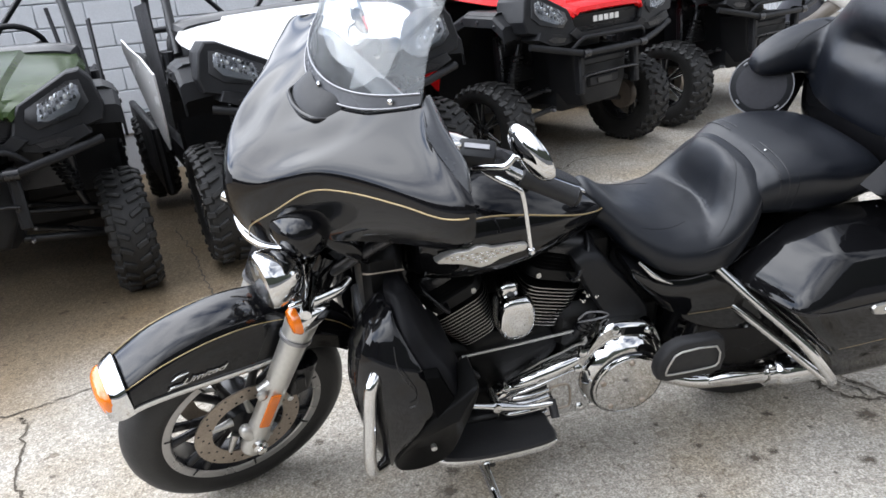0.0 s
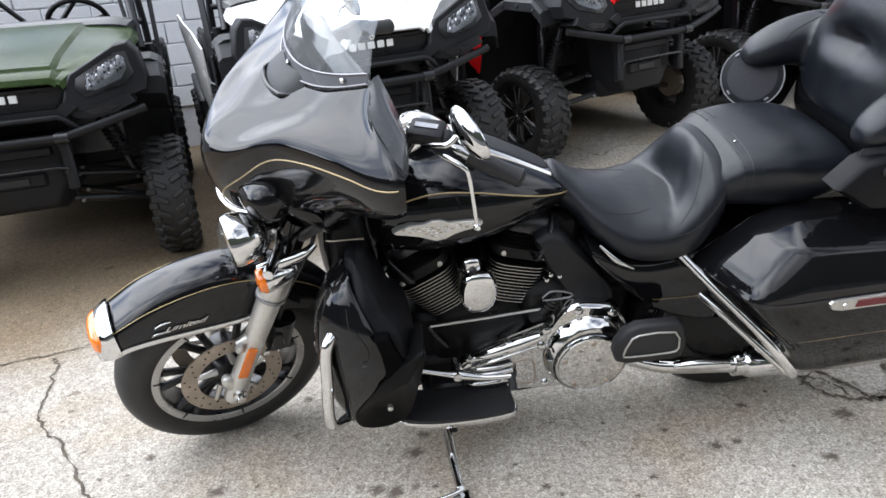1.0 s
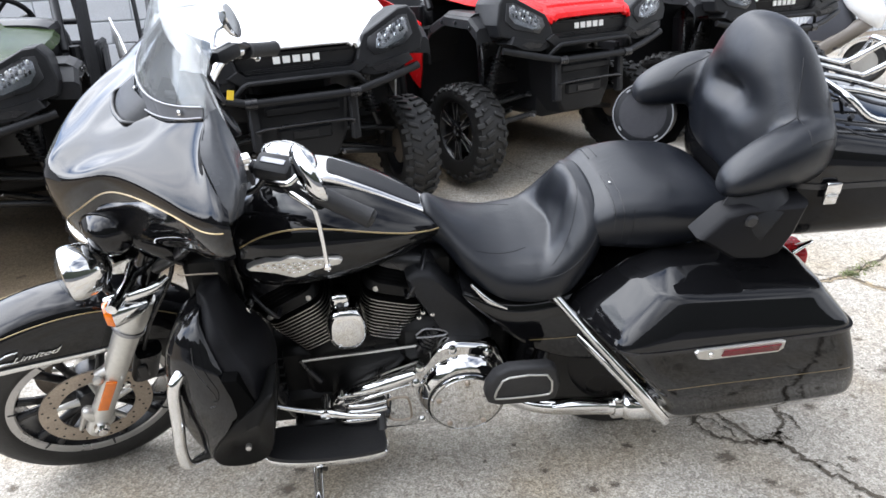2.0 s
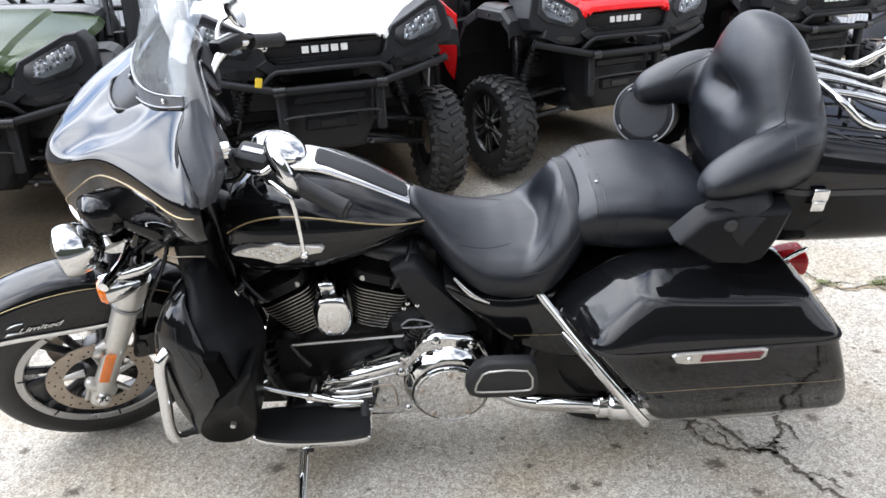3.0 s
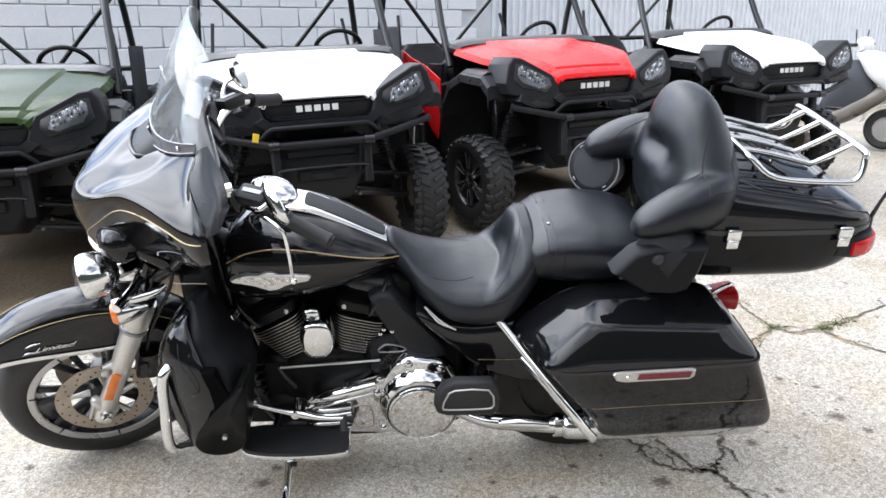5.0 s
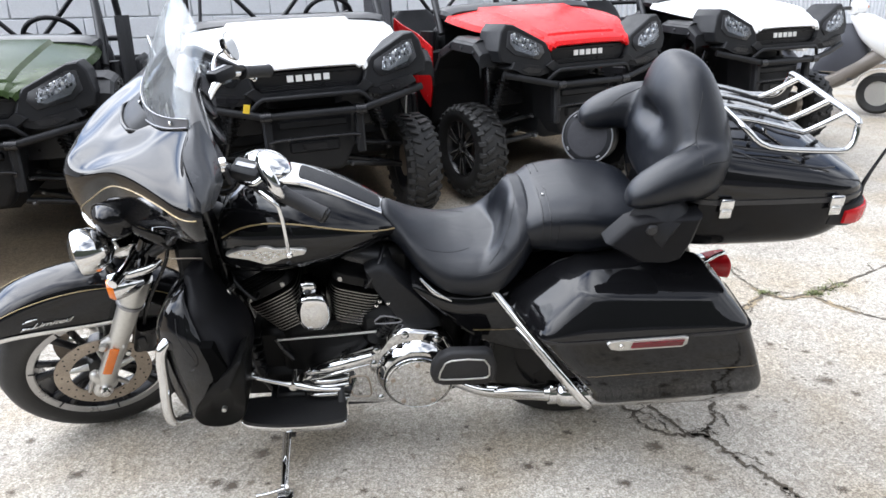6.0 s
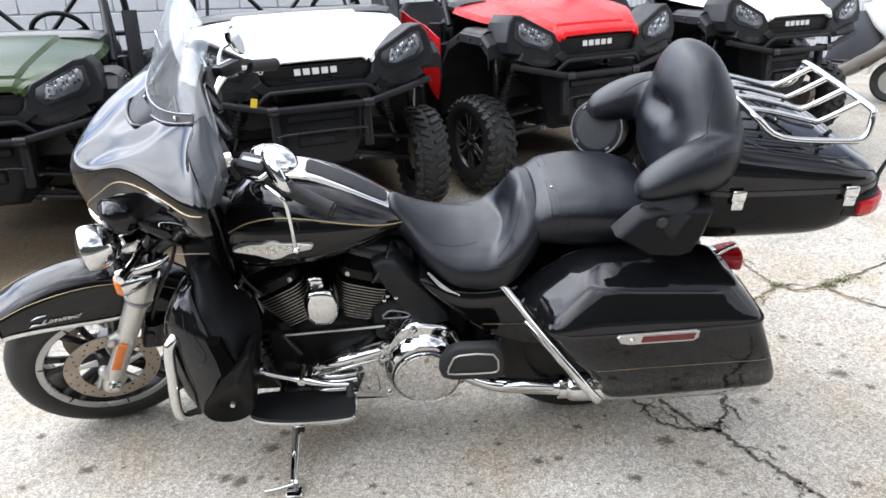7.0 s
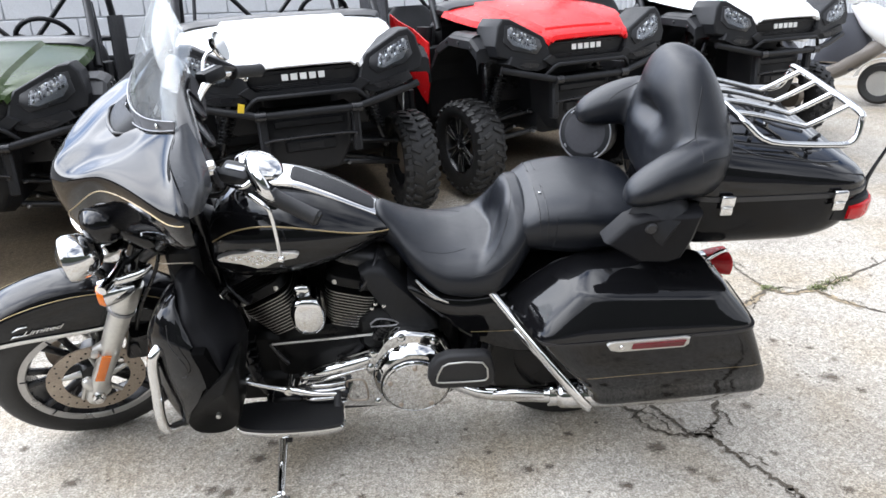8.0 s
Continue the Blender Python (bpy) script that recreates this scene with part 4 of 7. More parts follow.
# clear shield
def shield_row(v):
    out = []
    for s in np.linspace(-1, 1, 21):
        b = Vector((0.293 + 0.102 * s * s, 0.262 * s, 1.224 + 0.072 * s * s))
        t = Vector((0.452 + 0.026 * abs(s) ** 2, 0.215 * s, 1.535 - 0.055 * abs(s) ** 3.5))
        p = b.lerp(t, v)
        p += Vector((-0.012, 0, 0.008)) * math.sin(math.pi * v)
        out.append(tuple(p))
    return out


windshield = hull("windshield", shell([shield_row(v) for v in np.linspace(-0.03, 1, 12)], 0.004), CLEAR, "clear curved plastic windshield")
base = [Vector(p) for p in shield_row(0.015)]
for off, mat, nm in ((0.0, TRIM_GREY, "shield_trim"), (0.02, TRIM_GREY, "shield_trim")):
    row = [Vector(p) + Vector((-0.005, 0, 0.001)) for p in shield_row(0.01 + off * 5.0)]
    hull(nm, tube([tuple(p) for p in row[::2]], 0.0019, 8, 3), mat, "thin silver trim strip", windshield)
hull("shield_band", shell([[(p[0] - 0.003, p[1] * 1.004, p[2]) for p in shield_row(v)] for v in (0.01, 0.11)], 0.003, 3), BAND_GREY, "dark band between the trims", windshield)
for s in (-0.83, 0.0, 0.83):
    p = Vector(shield_row(0.06)[int(round((s + 1) * 10))])
    hull("shield_bolt", lathe([(0.006, 0), (0.006, 0.004), (0.0, 0.006)], 10, facing(p + Vector((-0.006, 0, 0.002)), (-0.8, s * 0.6, 0.3))), CHROME, "", windshield)

# inner fairing: dashboard shell behind the painted half
inner = hull("inner_fairing", smooth_loft([
    oval((0.372, 0, 1.175), (0, 0.33, 0), (0, 0, 0.075), 3.2, 32), oval((0.392, 0, 1.178), (0, 0.365, 0), (0, 0, 0.086), 3.2, 32),
    oval((0.415, 0, 1.175), (0, 0.36, 0), (0, 0, 0.086), 3, 32), oval((0.438, 0, 1.165), (0, 0.32, 0), (0, 0, 0.078), 3, 32), oval((0.455, 0, 1.15), (0, 0.25, 0), (0, 0, 0.065), 3, 32)], 4), INNER_GLOSS, "dark glossy inner fairing")
for s in (-1, 1):
    hull("dash_speaker", lathe([(0.066, 0), (0.066, 0.008), (0.058, 0.012), (0.0, 0.010)], 28, facing((0.455, s * 0.215, 1.145), (1, 0, 0.25))), GREY_CLOTH, "round speaker grille", inner)
for y in (-0.075, 0.075):
    hull("gauge", lathe([(0.05, 0), (0.052, 0.012), (0.044, 0.016), (0.044, 0.010), (0.0, 0.010)], 26, facing((0.46, y, 1.165), (1, 0, 0.5))), BLACK_METAL, "round instrument", inner)
turned("lower_skirt", smooth_loft([oval((0.30, 0, 1.03), (0.10, 0, 0), (0, 0.30, 0), 2.6, 24), oval((0.30, 0, 0.97), (0.10, 0, 0), (0, 0.20, 0), 2.6, 24), oval((0.27, 0, 0.88), (0.07, 0, 0), (0, 0.13, 0), 2.6, 24)], 3), BLACK_PAINT, "dark inner skirt under the fairing", inner)
for s in (-1, 1):
    turned("fork_bag_strut", tube([(0.33, s * 0.33, 1.06), (0.28, s * 0.22, 0.93), (0.22, s * 0.15, 0.84)], 0.016, 8, 4), BLACK_METAL, "", inner)
    turned("lamp_shroud", lathe([(0.050, -0.060), (0.056, -0.030), (0.058, 0.0), (0.054, 0.020), (0.042, 0.038), (0.022, 0.049), (0.0, 0.052)], 28, facing((0.156, s * 0.165, 0.998), (0.25, s * 0.93, 0.12))), BLACK_PAINT, "glossy black lamp shroud", inner)

# grey side panel between the painted edge and the dashboard, on the rider's left; lamp brackets below
EAR = [[(0.484, -0.250, 1.252), (0.496, -0.240, 1.263), (0.508, -0.222, 1.262)], [(0.481, -0.330, 1.214), (0.516, -0.300, 1.217), (0.538, -0.245, 1.190)], [(0.512, -0.400, 1.165), (0.547, -0.355, 1.166), (0.555, -0.29, 1.135)],
       [(0.524, -0.428, 1.132), (0.545, -0.400, 1.132), (0.553, -0.345, 1.112)], [(0.527, -0.432, 1.108), (0.540, -0.412, 1.106), (0.547, -0.38, 1.098)]]
fixed("ear_panel", shell(EAR, 0.006, 4, 4), EAR_GREY, "smooth dark grey side panel", inner)
shroud_loops = [oval((0.285 + 0.5 * d, -0.180, 0.986 - 0.78 * d), (0.85 * w, 0, 0.5 * w), (0, w, 0), 2.1, 18) for d, w in ((-0.008, 0.005), (0.0, 0.018), (0.018, 0.028), (0.042, 0.028), (0.064, 0.017), (0.072, 0.004))]
fixed("signal_shroud", smooth_loft(shroud_loops, 3), BLACK_PAINT, "small glossy black shroud", inner)
fixed("lamp_bracket", tube([(0.245, -0.185, 0.965), (0.285, -0.19, 0.935), (0.325, -0.18, 0.895), (0.345, -0.16, 0.855)], [0.022, 0.026, 0.024, 0.016], 12, 4), BLACK_PAINT, "", inner)

# handlebar, grips, levers, mirrors
bar = turned("handlebar", tube([(0.465, 0, 1.02), (0.455, -0.10, 1.05), (0.465, -0.20, 1.115), (0.515, -0.285, 1.152), (0.58, -0.375, 1.125), (0.67, -0.452, 1.085)], 0.0135, 12, 5), CHROME, "chrome handlebar")
def eased(shape):
    return warped(shape, 7.0)


turned("handlebar_half", eased(flip(tube([(0.465, 0, 1.02), (0.455, -0.10, 1.05), (0.465, -0.20, 1.115), (0.515, -0.285, 1.152), (0.58, -0.375, 1.125), (0.67, -0.452, 1.085)], 0.0135, 12, 5))), CHROME, "", bar)
for s in (-1, 1):
    def side(shape):
        return shape if s < 0 else eased(flip(shape))
    gd = (Vector((0.67, -0.452, 1.085)) - Vector((0.58, -0.375, 1.125))).normalized()
    g0 = Vector((0.58, -0.375, 1.125))
    grip = turned("grip", side(tube([g0, g0 + gd * 0.005, g0 + gd * 0.02, g0 + gd * 0.115, g0 + gd * 0.128, g0 + gd * 0.132], [0.025, 0.025, 0.0215, 0.0215, 0.024, 0.020], 16, 2)), GRIP, "black rubber grip", bar)
    turned("grip_cap", side(lathe([(0.021, 0), (0.017, 0.006), (0.0, 0.007)], 16, facing(g0 + gd * 0.132, gd))), BLACK_METAL, "", grip)
    sw_c = g0 - gd * 0.035
    turned("switch_box", side(smooth_loft([oval(sw_c - gd * 0.032, (0.012, 0.012, 0.018), (-0.016, 0.016, 0.018), 3, 14), oval(sw_c, (0.016, 0.016, 0.024), (-0.02, 0.02, 0.024), 3, 14), oval(sw_c + gd * 0.032, (0.013, 0.013, 0.02), (-0.017, 0.017, 0.02), 3, 14)], 2)), BLACK_METAL, "black switch housing", bar)
    res_m = Matrix.Translation((0.515, -0.296, 1.160)) @ Matrix.Rotation(radians(-40), 4, "Z") @ Matrix.Rotation(radians(12), 4, "X")
    res = turned("reservoir", side(xf(box(0, 0, 0, 0.085, 0.058, 0.042, 0.012, 2), res_m)), PLASTIC, "black master cylinder", bar)
    turned("reservoir_plate", side(xf(box(0, 0, 0.0225, 0.055, 0.015, 0.003, 0.001), res_m)), TRIM_GREY, "", res)
    if s < 0:
        reach = [(0.515, -0.30, 1.135), (0.53, -0.35, 1.125), (0.556, -0.393, 1.114), (0.566, -0.405, 1.095), (0.568, -0.43, 1.03), (0.566, -0.455, 0.975)]
    else:
        reach = [(0.515, -0.30, 1.135), (0.525, -0.34, 1.125), (0.54, -0.38, 1.11), (0.565, -0.42, 1.09), (0.60, -0.45, 1.07), (0.62, -0.465, 1.055)]
    turned("lever", side(tube(reach, [0.010, 0.008, 0.0065, 0.006, 0.005, 0.005], 8, 4)), CHROME, "chrome lever", bar)
    turned("lever_ball", side(lathe([(0, -0.010), (0.007, -0.007), (0.010, 0), (0.007, 0.007), (0, 0.010)], 12, Matrix.Translation(reach[-1]))), CHROME, "", bar)
    turned("mirror_stem", side(tube([(0.489, -0.325, 1.150), (0.498, -0.365, 1.172), (0.512, -0.394, 1.186), (0.528, -0.396, 1.194), (0.545, -0.392, 1.206), (0.550, -0.400, 1.214)], 0.0065, 8, 4)), CHROME, "", bar)
    mx, ml = Vector((-0.975, -0.10, -0.22) if s < 0 else (-0.88, -0.36, -0.24)).normalized(), Vector((0.19, -0.84, -0.50) if s < 0 else (0.26, -0.25, -0.93)).normalized()
    ml = (ml - mx * ml.dot(mx)).normalized()
    my = mx.cross(ml).normalized()
    mm = Matrix((my.to_4d(), ml.to_4d(), mx.to_4d(), (0, 0, 0, 1))).transposed()
    mm[3] = (0, 0, 0, 1)
    for r_ in range(3):
        mm[r_][3] = ((0.552, -0.425, 1.223) if s < 0 else (0.555, -0.410, 1.203))[r_]
    mm = mm @ Matrix.Diagonal((0.74, 1.15, 1, 1) if s < 0 else (0.56, 0.95, 1, 1))
    mir = turned("mirror", side(lathe([(0.056, -0.010), (0.060, -0.006), (0.058, 0.002), (0.050, 0.012), (0.032, 0.020), (0.0, 0.024)], 30, mm)), CHROME, "teardrop chrome mirror", bar)
    turned("mirror_glass", side(lathe([(0.0, -0.0085), (0.053, -0.0085), (0.053, -0.006)], 28, mm)), CHROME, "", mir)
turned("bar_controls", join(tube([(0.50, -0.24, 1.15), (0.46, -0.21, 1.09), (0.40, -0.16, 1.02), (0.36, -0.1, 0.92)], 0.008, 8, 4), tube([(0.51, -0.26, 1.14), (0.475, -0.24, 1.07), (0.42, -0.15, 1.0), (0.40, -0.08, 0.9)], 0.007, 8, 4)), BLACK_METAL, "black control cables", bar)
turned("horn_button", join(box(0.44, -0.30, 1.205, 0.05, 0.026, 0.016, 0.005, 2), box(0.445, -0.30, 1.188, 0.03, 0.02, 0.02, 0.004)), CHROME, "", bar)


# fuel tank
def tank_loop(x, zc, hw, up, dn, n=32):
    out = []
    for k in range(n):
        w = 2 * math.pi * k / n
        c, s = math.cos(w), math.sin(w)
        y = hw * math.copysign(abs(c) ** 0.64, c) * (1 - 0.20 * max(0, s) ** 2.2 - 0.30 * max(0, -s) ** 2)
        out.append((x, y, zc + (up if s > 0 else dn) * math.copysign(abs(s) ** (0.74 if s > 0 else 0.85), s)))
    return out


TANK = [(0.448, 0.80, 0.075, 0.04, 0.05), (0.458, 0.81, 0.125, 0.08, 0.085), (0.485, 0.825, 0.168, 0.115, 0.11), (0.55, 0.838, 0.200, 0.142, 0.132), (0.63, 0.845, 0.210, 0.148, 0.138), (0.72, 0.848, 0.205, 0.135, 0.13),
        (0.81, 0.848, 0.182, 0.102, 0.108), (0.89, 0.843, 0.145, 0.066, 0.078), (0.95, 0.838, 0.105, 0.036, 0.05), (0.985, 0.832, 0.072, 0.018, 0.03)]
tank = fixed("fuel_tank", smooth_loft([tank_loop(*r) for r in TANK], 4), BLACK_PAINT, "glossy black teardrop tank with a gold pinstripe")
for s in (-1, 1):
    line = []
    for i, r in enumerate(TANK[2:]):
        loop = tank_loop(*r)
        k = (14.3, 13.6, 13.4, 13.6, 14, 14.5, 15, 15.2)[i]
        p = Vector(loop[int(k)]).lerp(Vector(loop[int(k) + 1]), k - int(k))
        line.append((p.x, s * (abs(p.y) + 0.001), p.z + 0.001))
    fixed("pinstripe", tube(line, 0.0022, 6, 5), GOLD, "thin gold pinstripe", tank)
    # winged badge as a plain silver plate
    badge = [(0.502, 0.852), (0.520, 0.861), (0.550, 0.868), (0.585, 0.868), (0.602, 0.875), (0.624, 0.875), (0.642, 0.867), (0.690, 0.866), (0.724, 0.862), (0.731, 0.855), (0.725, 0.846), (0.685, 0.839), (0.660, 0.832), (0.636, 0.820), (0.612, 0.816), (0.588, 0.825), (0.565, 0.834), (0.530, 0.842), (0.508, 0.846)]
    sh = slab(badge, -0.219, -0.196, 0.005)
    b_ob = fixed("tank_badge", sh if s < 0 else flip(sh), SATIN, "embossed silver winged badge", tank)
    for x0, x1, z in ((0.525, 0.708, 0.858), (0.540, 0.700, 0.850), (0.582, 0.655, 0.842), (0.596, 0.640, 0.833)):
        for k in range(int((x1 - x0) / 0.012)):
            sh = box(x0 + 0.006 + 0.012 * k, -0.2195, z, 0.0075, 0.003, 0.0045, 0.001)
            fixed("badge_relief", sh if s < 0 else flip(sh), CHROME if k % 3 else STEEL, "", b_ob)
console = fixed("tank_console", smooth_loft([oval((x, 0, z), (0, w, 0), (0, 0, 0.016), 4, 20) for x, z, w in ((0.59, 0.998, 0.03), (0.62, 1.0, 0.062), (0.71, 0.988, 0.064), (0.80, 0.948, 0.060), (0.88, 0.905, 0.055), (0.945, 0.868, 0.048))], 4), CHROME, "chrome-edged tank console")
fixed("console_insert", smooth_loft([oval((x, 0, z + 0.014), (0, w, 0), (0, 0, 0.005), 4, 16) for x, z, w in ((0.705, 0.990, 0.030), (0.72, 0.984, 0.045), (0.80, 0.948, 0.044), (0.88, 0.905, 0.041), (0.925, 0.880, 0.036), (0.94, 0.872, 0.025))], 3), PLASTIC, "black plastic insert", console)
fixed("fuel_door", lathe([(0.060, -0.07), (0.068, -0.03), (0.073, 0.0), (0.069, 0.010), (0.050, 0.022), (0.022, 0.027), (0.0, 0.028)], 40, facing((0.616, 0.0, 1.030), (0.36, 0, 0.93))), CHROME, "round chrome fuel door", console)


# seat: rows across the bike
def seat_row(x, top, low, hw, und, e=2.6, roll=None, waist=0.35):
    """One row across a seat: an arch of half-width hw that tucks under to the width und at height low. With roll, the row
    passes into the taller padded roll (of that height) that wraps round behind the rider."""
    wide = low + waist * (top - low) if roll is None else low + 0.06
    half = []
    for k in range(15):
        u = math.pi / 2 * k / 14
        y = hw * math.sin(u)
        z = wide + (top - wide) * max(0.0, 1 - math.sin(u) ** e) ** (1 / e)
        if roll is not None:
            q = min(1.0, max(0.0, (x - 1.300 + 2.0 * y * y) / (0.044 + 1.5 * max(0.0, y - 0.085))))
            q = math.sin(q * math.pi / 2)
            high = wide + (roll - wide) * max(0.0, 1 - math.sin(u) ** 2.5) ** (1 / 2.5)
            side_roll = 0.010 * math.exp(-((y - 0.74 * hw) / (0.20 * hw)) ** 2) * min(1.0, max(0.0, (x - 1.14) / 0.12))
            z = (z + side_roll * math.cos(u)) * (1 - q) + high * q
        half.append((y, z))
    half += [(0.985 * hw, wide * 0.5 + low * 0.5), (0.90 * hw, low + 0.014), (und, low)]
    left = [(x, -y, z) for y, z in half]
    right = [(x, y, z) for y, z in reversed(half[1:])]
    return left + right


SEAT = [(0.932, 0.850, 0.81, 0.020, 0.015, 2.2), (0.940, 0.884, 0.80, 0.046, 0.03, 2.2), (0.960, 0.894, 0.785, 0.064, 0.04, 2.2), (0.995, 0.870, 0.762, 0.092, 0.06, 2.2), (1.04, 0.834, 0.715, 0.138, 0.09, 2.4),
        (1.095, 0.806, 0.676, 0.180, 0.12, 2.4), (1.15, 0.791, 0.653, 0.204, 0.14, 2.5), (1.21, 0.786, 0.646, 0.215, 0.15, 2.6), (1.255, 0.786, 0.650, 0.219, 0.15, 2.7), (1.30, 0.790, 0.664, 0.217, 0.15, 2.8),
        (1.33, 0.80, 0.690, 0.211, 0.14, 2.8), (1.36, 0.80, 0.725, 0.199, 0.13, 2.8), (1.385, 0.80, 0.755, 0.180, 0.12, 2.8), (1.400, 0.80, 0.775, 0.161, 0.10, 2.8), (1.412, 0.79, 0.785, 0.135, 0.09, 2.8)]
ROLL = [(0.93, 0.80), (1.20, 0.80), (1.225, 0.80), (1.255, 0.838), (1.28, 0.878), (1.31, 0.912), (1.35, 0.934), (1.38, 0.934), (1.40, 0.922), (1.412, 0.895)]
rows = []
for r in spline(SEAT, 10):
    x = r[0]
    if x < 1.14:
        rows.append(seat_row(*r))
        continue
    i = max(k for k in range(len(ROLL)) if ROLL[k][0] <= x + 1e-6)
    (xa, za), (xb, zb) = ROLL[min(i, len(ROLL) - 2)], ROLL[min(i, len(ROLL) - 2) + 1]
    plain, padded = seat_row(*r), seat_row(*r, za + (zb - za) * (x - xa) / (xb - xa))
    f = min(1.0, (x - 1.14) / 0.08)
    rows.append([tuple(Vector(a).lerp(Vector(b), f)) for a, b in zip(plain, padded)])
seat = fixed("rider_seat", loft(rows), LEATHER, "stitched black vinyl rider seat", smooth=80)
PILLION = [(1.352, 0.86, 0.80, 0.12, 0.09, 2.4), (1.368, 0.91, 0.792, 0.168, 0.11, 2.6), (1.400, 0.934, 0.790, 0.184, 0.12, 2.9), (1.432, 0.947, 0.79, 0.192, 0.13, 3.2), (1.52, 0.957, 0.785, 0.205, 0.14, 3.2), (1.60, 0.952, 0.79, 0.206, 0.14, 3.2), (1.67, 0.944, 0.80, 0.198, 0.13, 3.0), (1.73, 0.92, 0.81, 0.18, 0.12, 2.8), (1.755, 0.885, 0.825, 0.15, 0.10, 2.6)]
pillion = fixed("passenger_seat", loft([seat_row(*r, waist=0.50) for r in spline(PILLION, 5)]), LEATHER, "black vinyl passenger seat", smooth=80)


for x in (1.418, 1.440):
    fixed("seat_strap_edge", tube([(q[0], q[1] * 1.006, q[2] + 0.0005) for q in seat_row(x, 0.944 + (x - 1.418) * 0.2, 0.795, 0.187 + (x - 1.418) * 0.2, 0.13, 3.1, waist=0.50)[2:-2]], 0.0016, 6, 1), BLACK_METAL, "", pillion)
fixed("seat_rivet", lathe([(0.005, 0), (0.004, 0.003), (0, 0.004)], 8, Matrix.Translation((1.430, -0.085, 0.945))), CHROME, "", pillion)

# passenger backrest with wrap-round arms, blended into one padded form
def pad_loop(x, z, d, w, e):
    """Cushion outline at one height: the front sinks to a dimple at the small of the back and flares to the arms."""
    out = []
    for q in oval((x, 0, z), (d, 0, 0), (0, w, 0), e, 40):
        q = Vector(q)
        front = max(0, (x - q.x) / d)
        dimple = 0.046 * math.exp(-(q.y / 0.085) ** 2 - ((z - 1.150) / 0.034) ** 2)
        lobe = -0.016 * math.exp(-((abs(q.y) - 0.10) / 0.07) ** 2 - ((z - 1.08) / 0.06) ** 2) - 0.014 * math.exp(-(q.y / 0.13) ** 2 - ((z - 1.235) / 0.05) ** 2)
        out.append((q.x + front * (dimple + lobe), q.y, z))
    return out


PAD = [(1.830, 0.930, 0.07, 0.20, 3), (1.842, 0.965, 0.098, 0.262, 3), (1.850, 1.03, 0.108, 0.286, 2.8), (1.851, 1.10, 0.106, 0.275, 2.6), (1.846, 1.17, 0.098, 0.232, 2.5),
       (1.838, 1.235, 0.085, 0.185, 2.4), (1.830, 1.29, 0.067, 0.142, 2.3), (1.826, 1.322, 0.046, 0.098, 2), (1.825, 1.335, 0.02, 0.04, 2)]
pad = [loft([pad_loop(*r) for r in spline(PAD, 6)])]
def arm_loop(c, b, h):
    """Padded arm section: rounded above, flatter and drawn in below its edge."""
    out = []
    for k in range(24):
        w = 2 * math.pi * k / 24
        cs, sn = math.cos(w), math.sin(w)
        y = math.copysign(abs(cs) ** 0.85, cs) * b
        if sn < 0:
            y = y * (1 - 0.30 * abs(sn) ** 1.5) + 0.2 * b * abs(sn)
        out.append((c[0], c[1] + y, c[2] + h * math.copysign(abs(sn) ** (0.9 if sn > 0 else 0.6), sn) * (1 if sn > 0 else 0.85)))
    return out


arm = smooth_loft([arm_loop((c[0], c[1], c[2] + 0.004), b, h * 0.86) for c, b, h in (((1.915, -0.15, 1.08), 0.05, 0.07), ((1.895, -0.205, 1.080), 0.062, 0.094), ((1.85, -0.240, 1.080), 0.068, 0.098), ((1.78, -0.262, 1.075), 0.070, 0.092),
                   ((1.715, -0.275, 1.062), 0.066, 0.080), ((1.665, -0.282, 1.048), 0.058, 0.064), ((1.630, -0.286, 1.036), 0.044, 0.046), ((1.614, -0.288, 1.030), 0.024, 0.024))], 4)
backrest = fixed("backrest", join(*pad, arm, flip(arm)), LEATHER, "padded black vinyl backrest with armrests", smooth=80)
md = backrest.modifiers.new("blend", "REMESH")
md.mode, md.voxel_size, md.use_smooth_shade = "VOXEL", 0.008, True
md = backrest.modifiers.new("soften", "SMOOTH")
md.factor, md.iterations = 0.5, 14


def draped(ob, line, aim, r=0.0015):
    """A seam laid on a part's surface, cast along aim from the points of a line."""
    tree = BVHTree.FromObject(ob, bpy.context.evaluated_depsgraph_get())
    out = []
    for q in spline(line, 6):
        hit = tree.ray_cast(Vector(q), Vector(aim).normalized())[0]
        if hit:
            out.append(tuple(hit))
    return tube(out, r, 6, 1) if len(out) > 2 else tube([line[0], line[-1]], r, 6, 1)


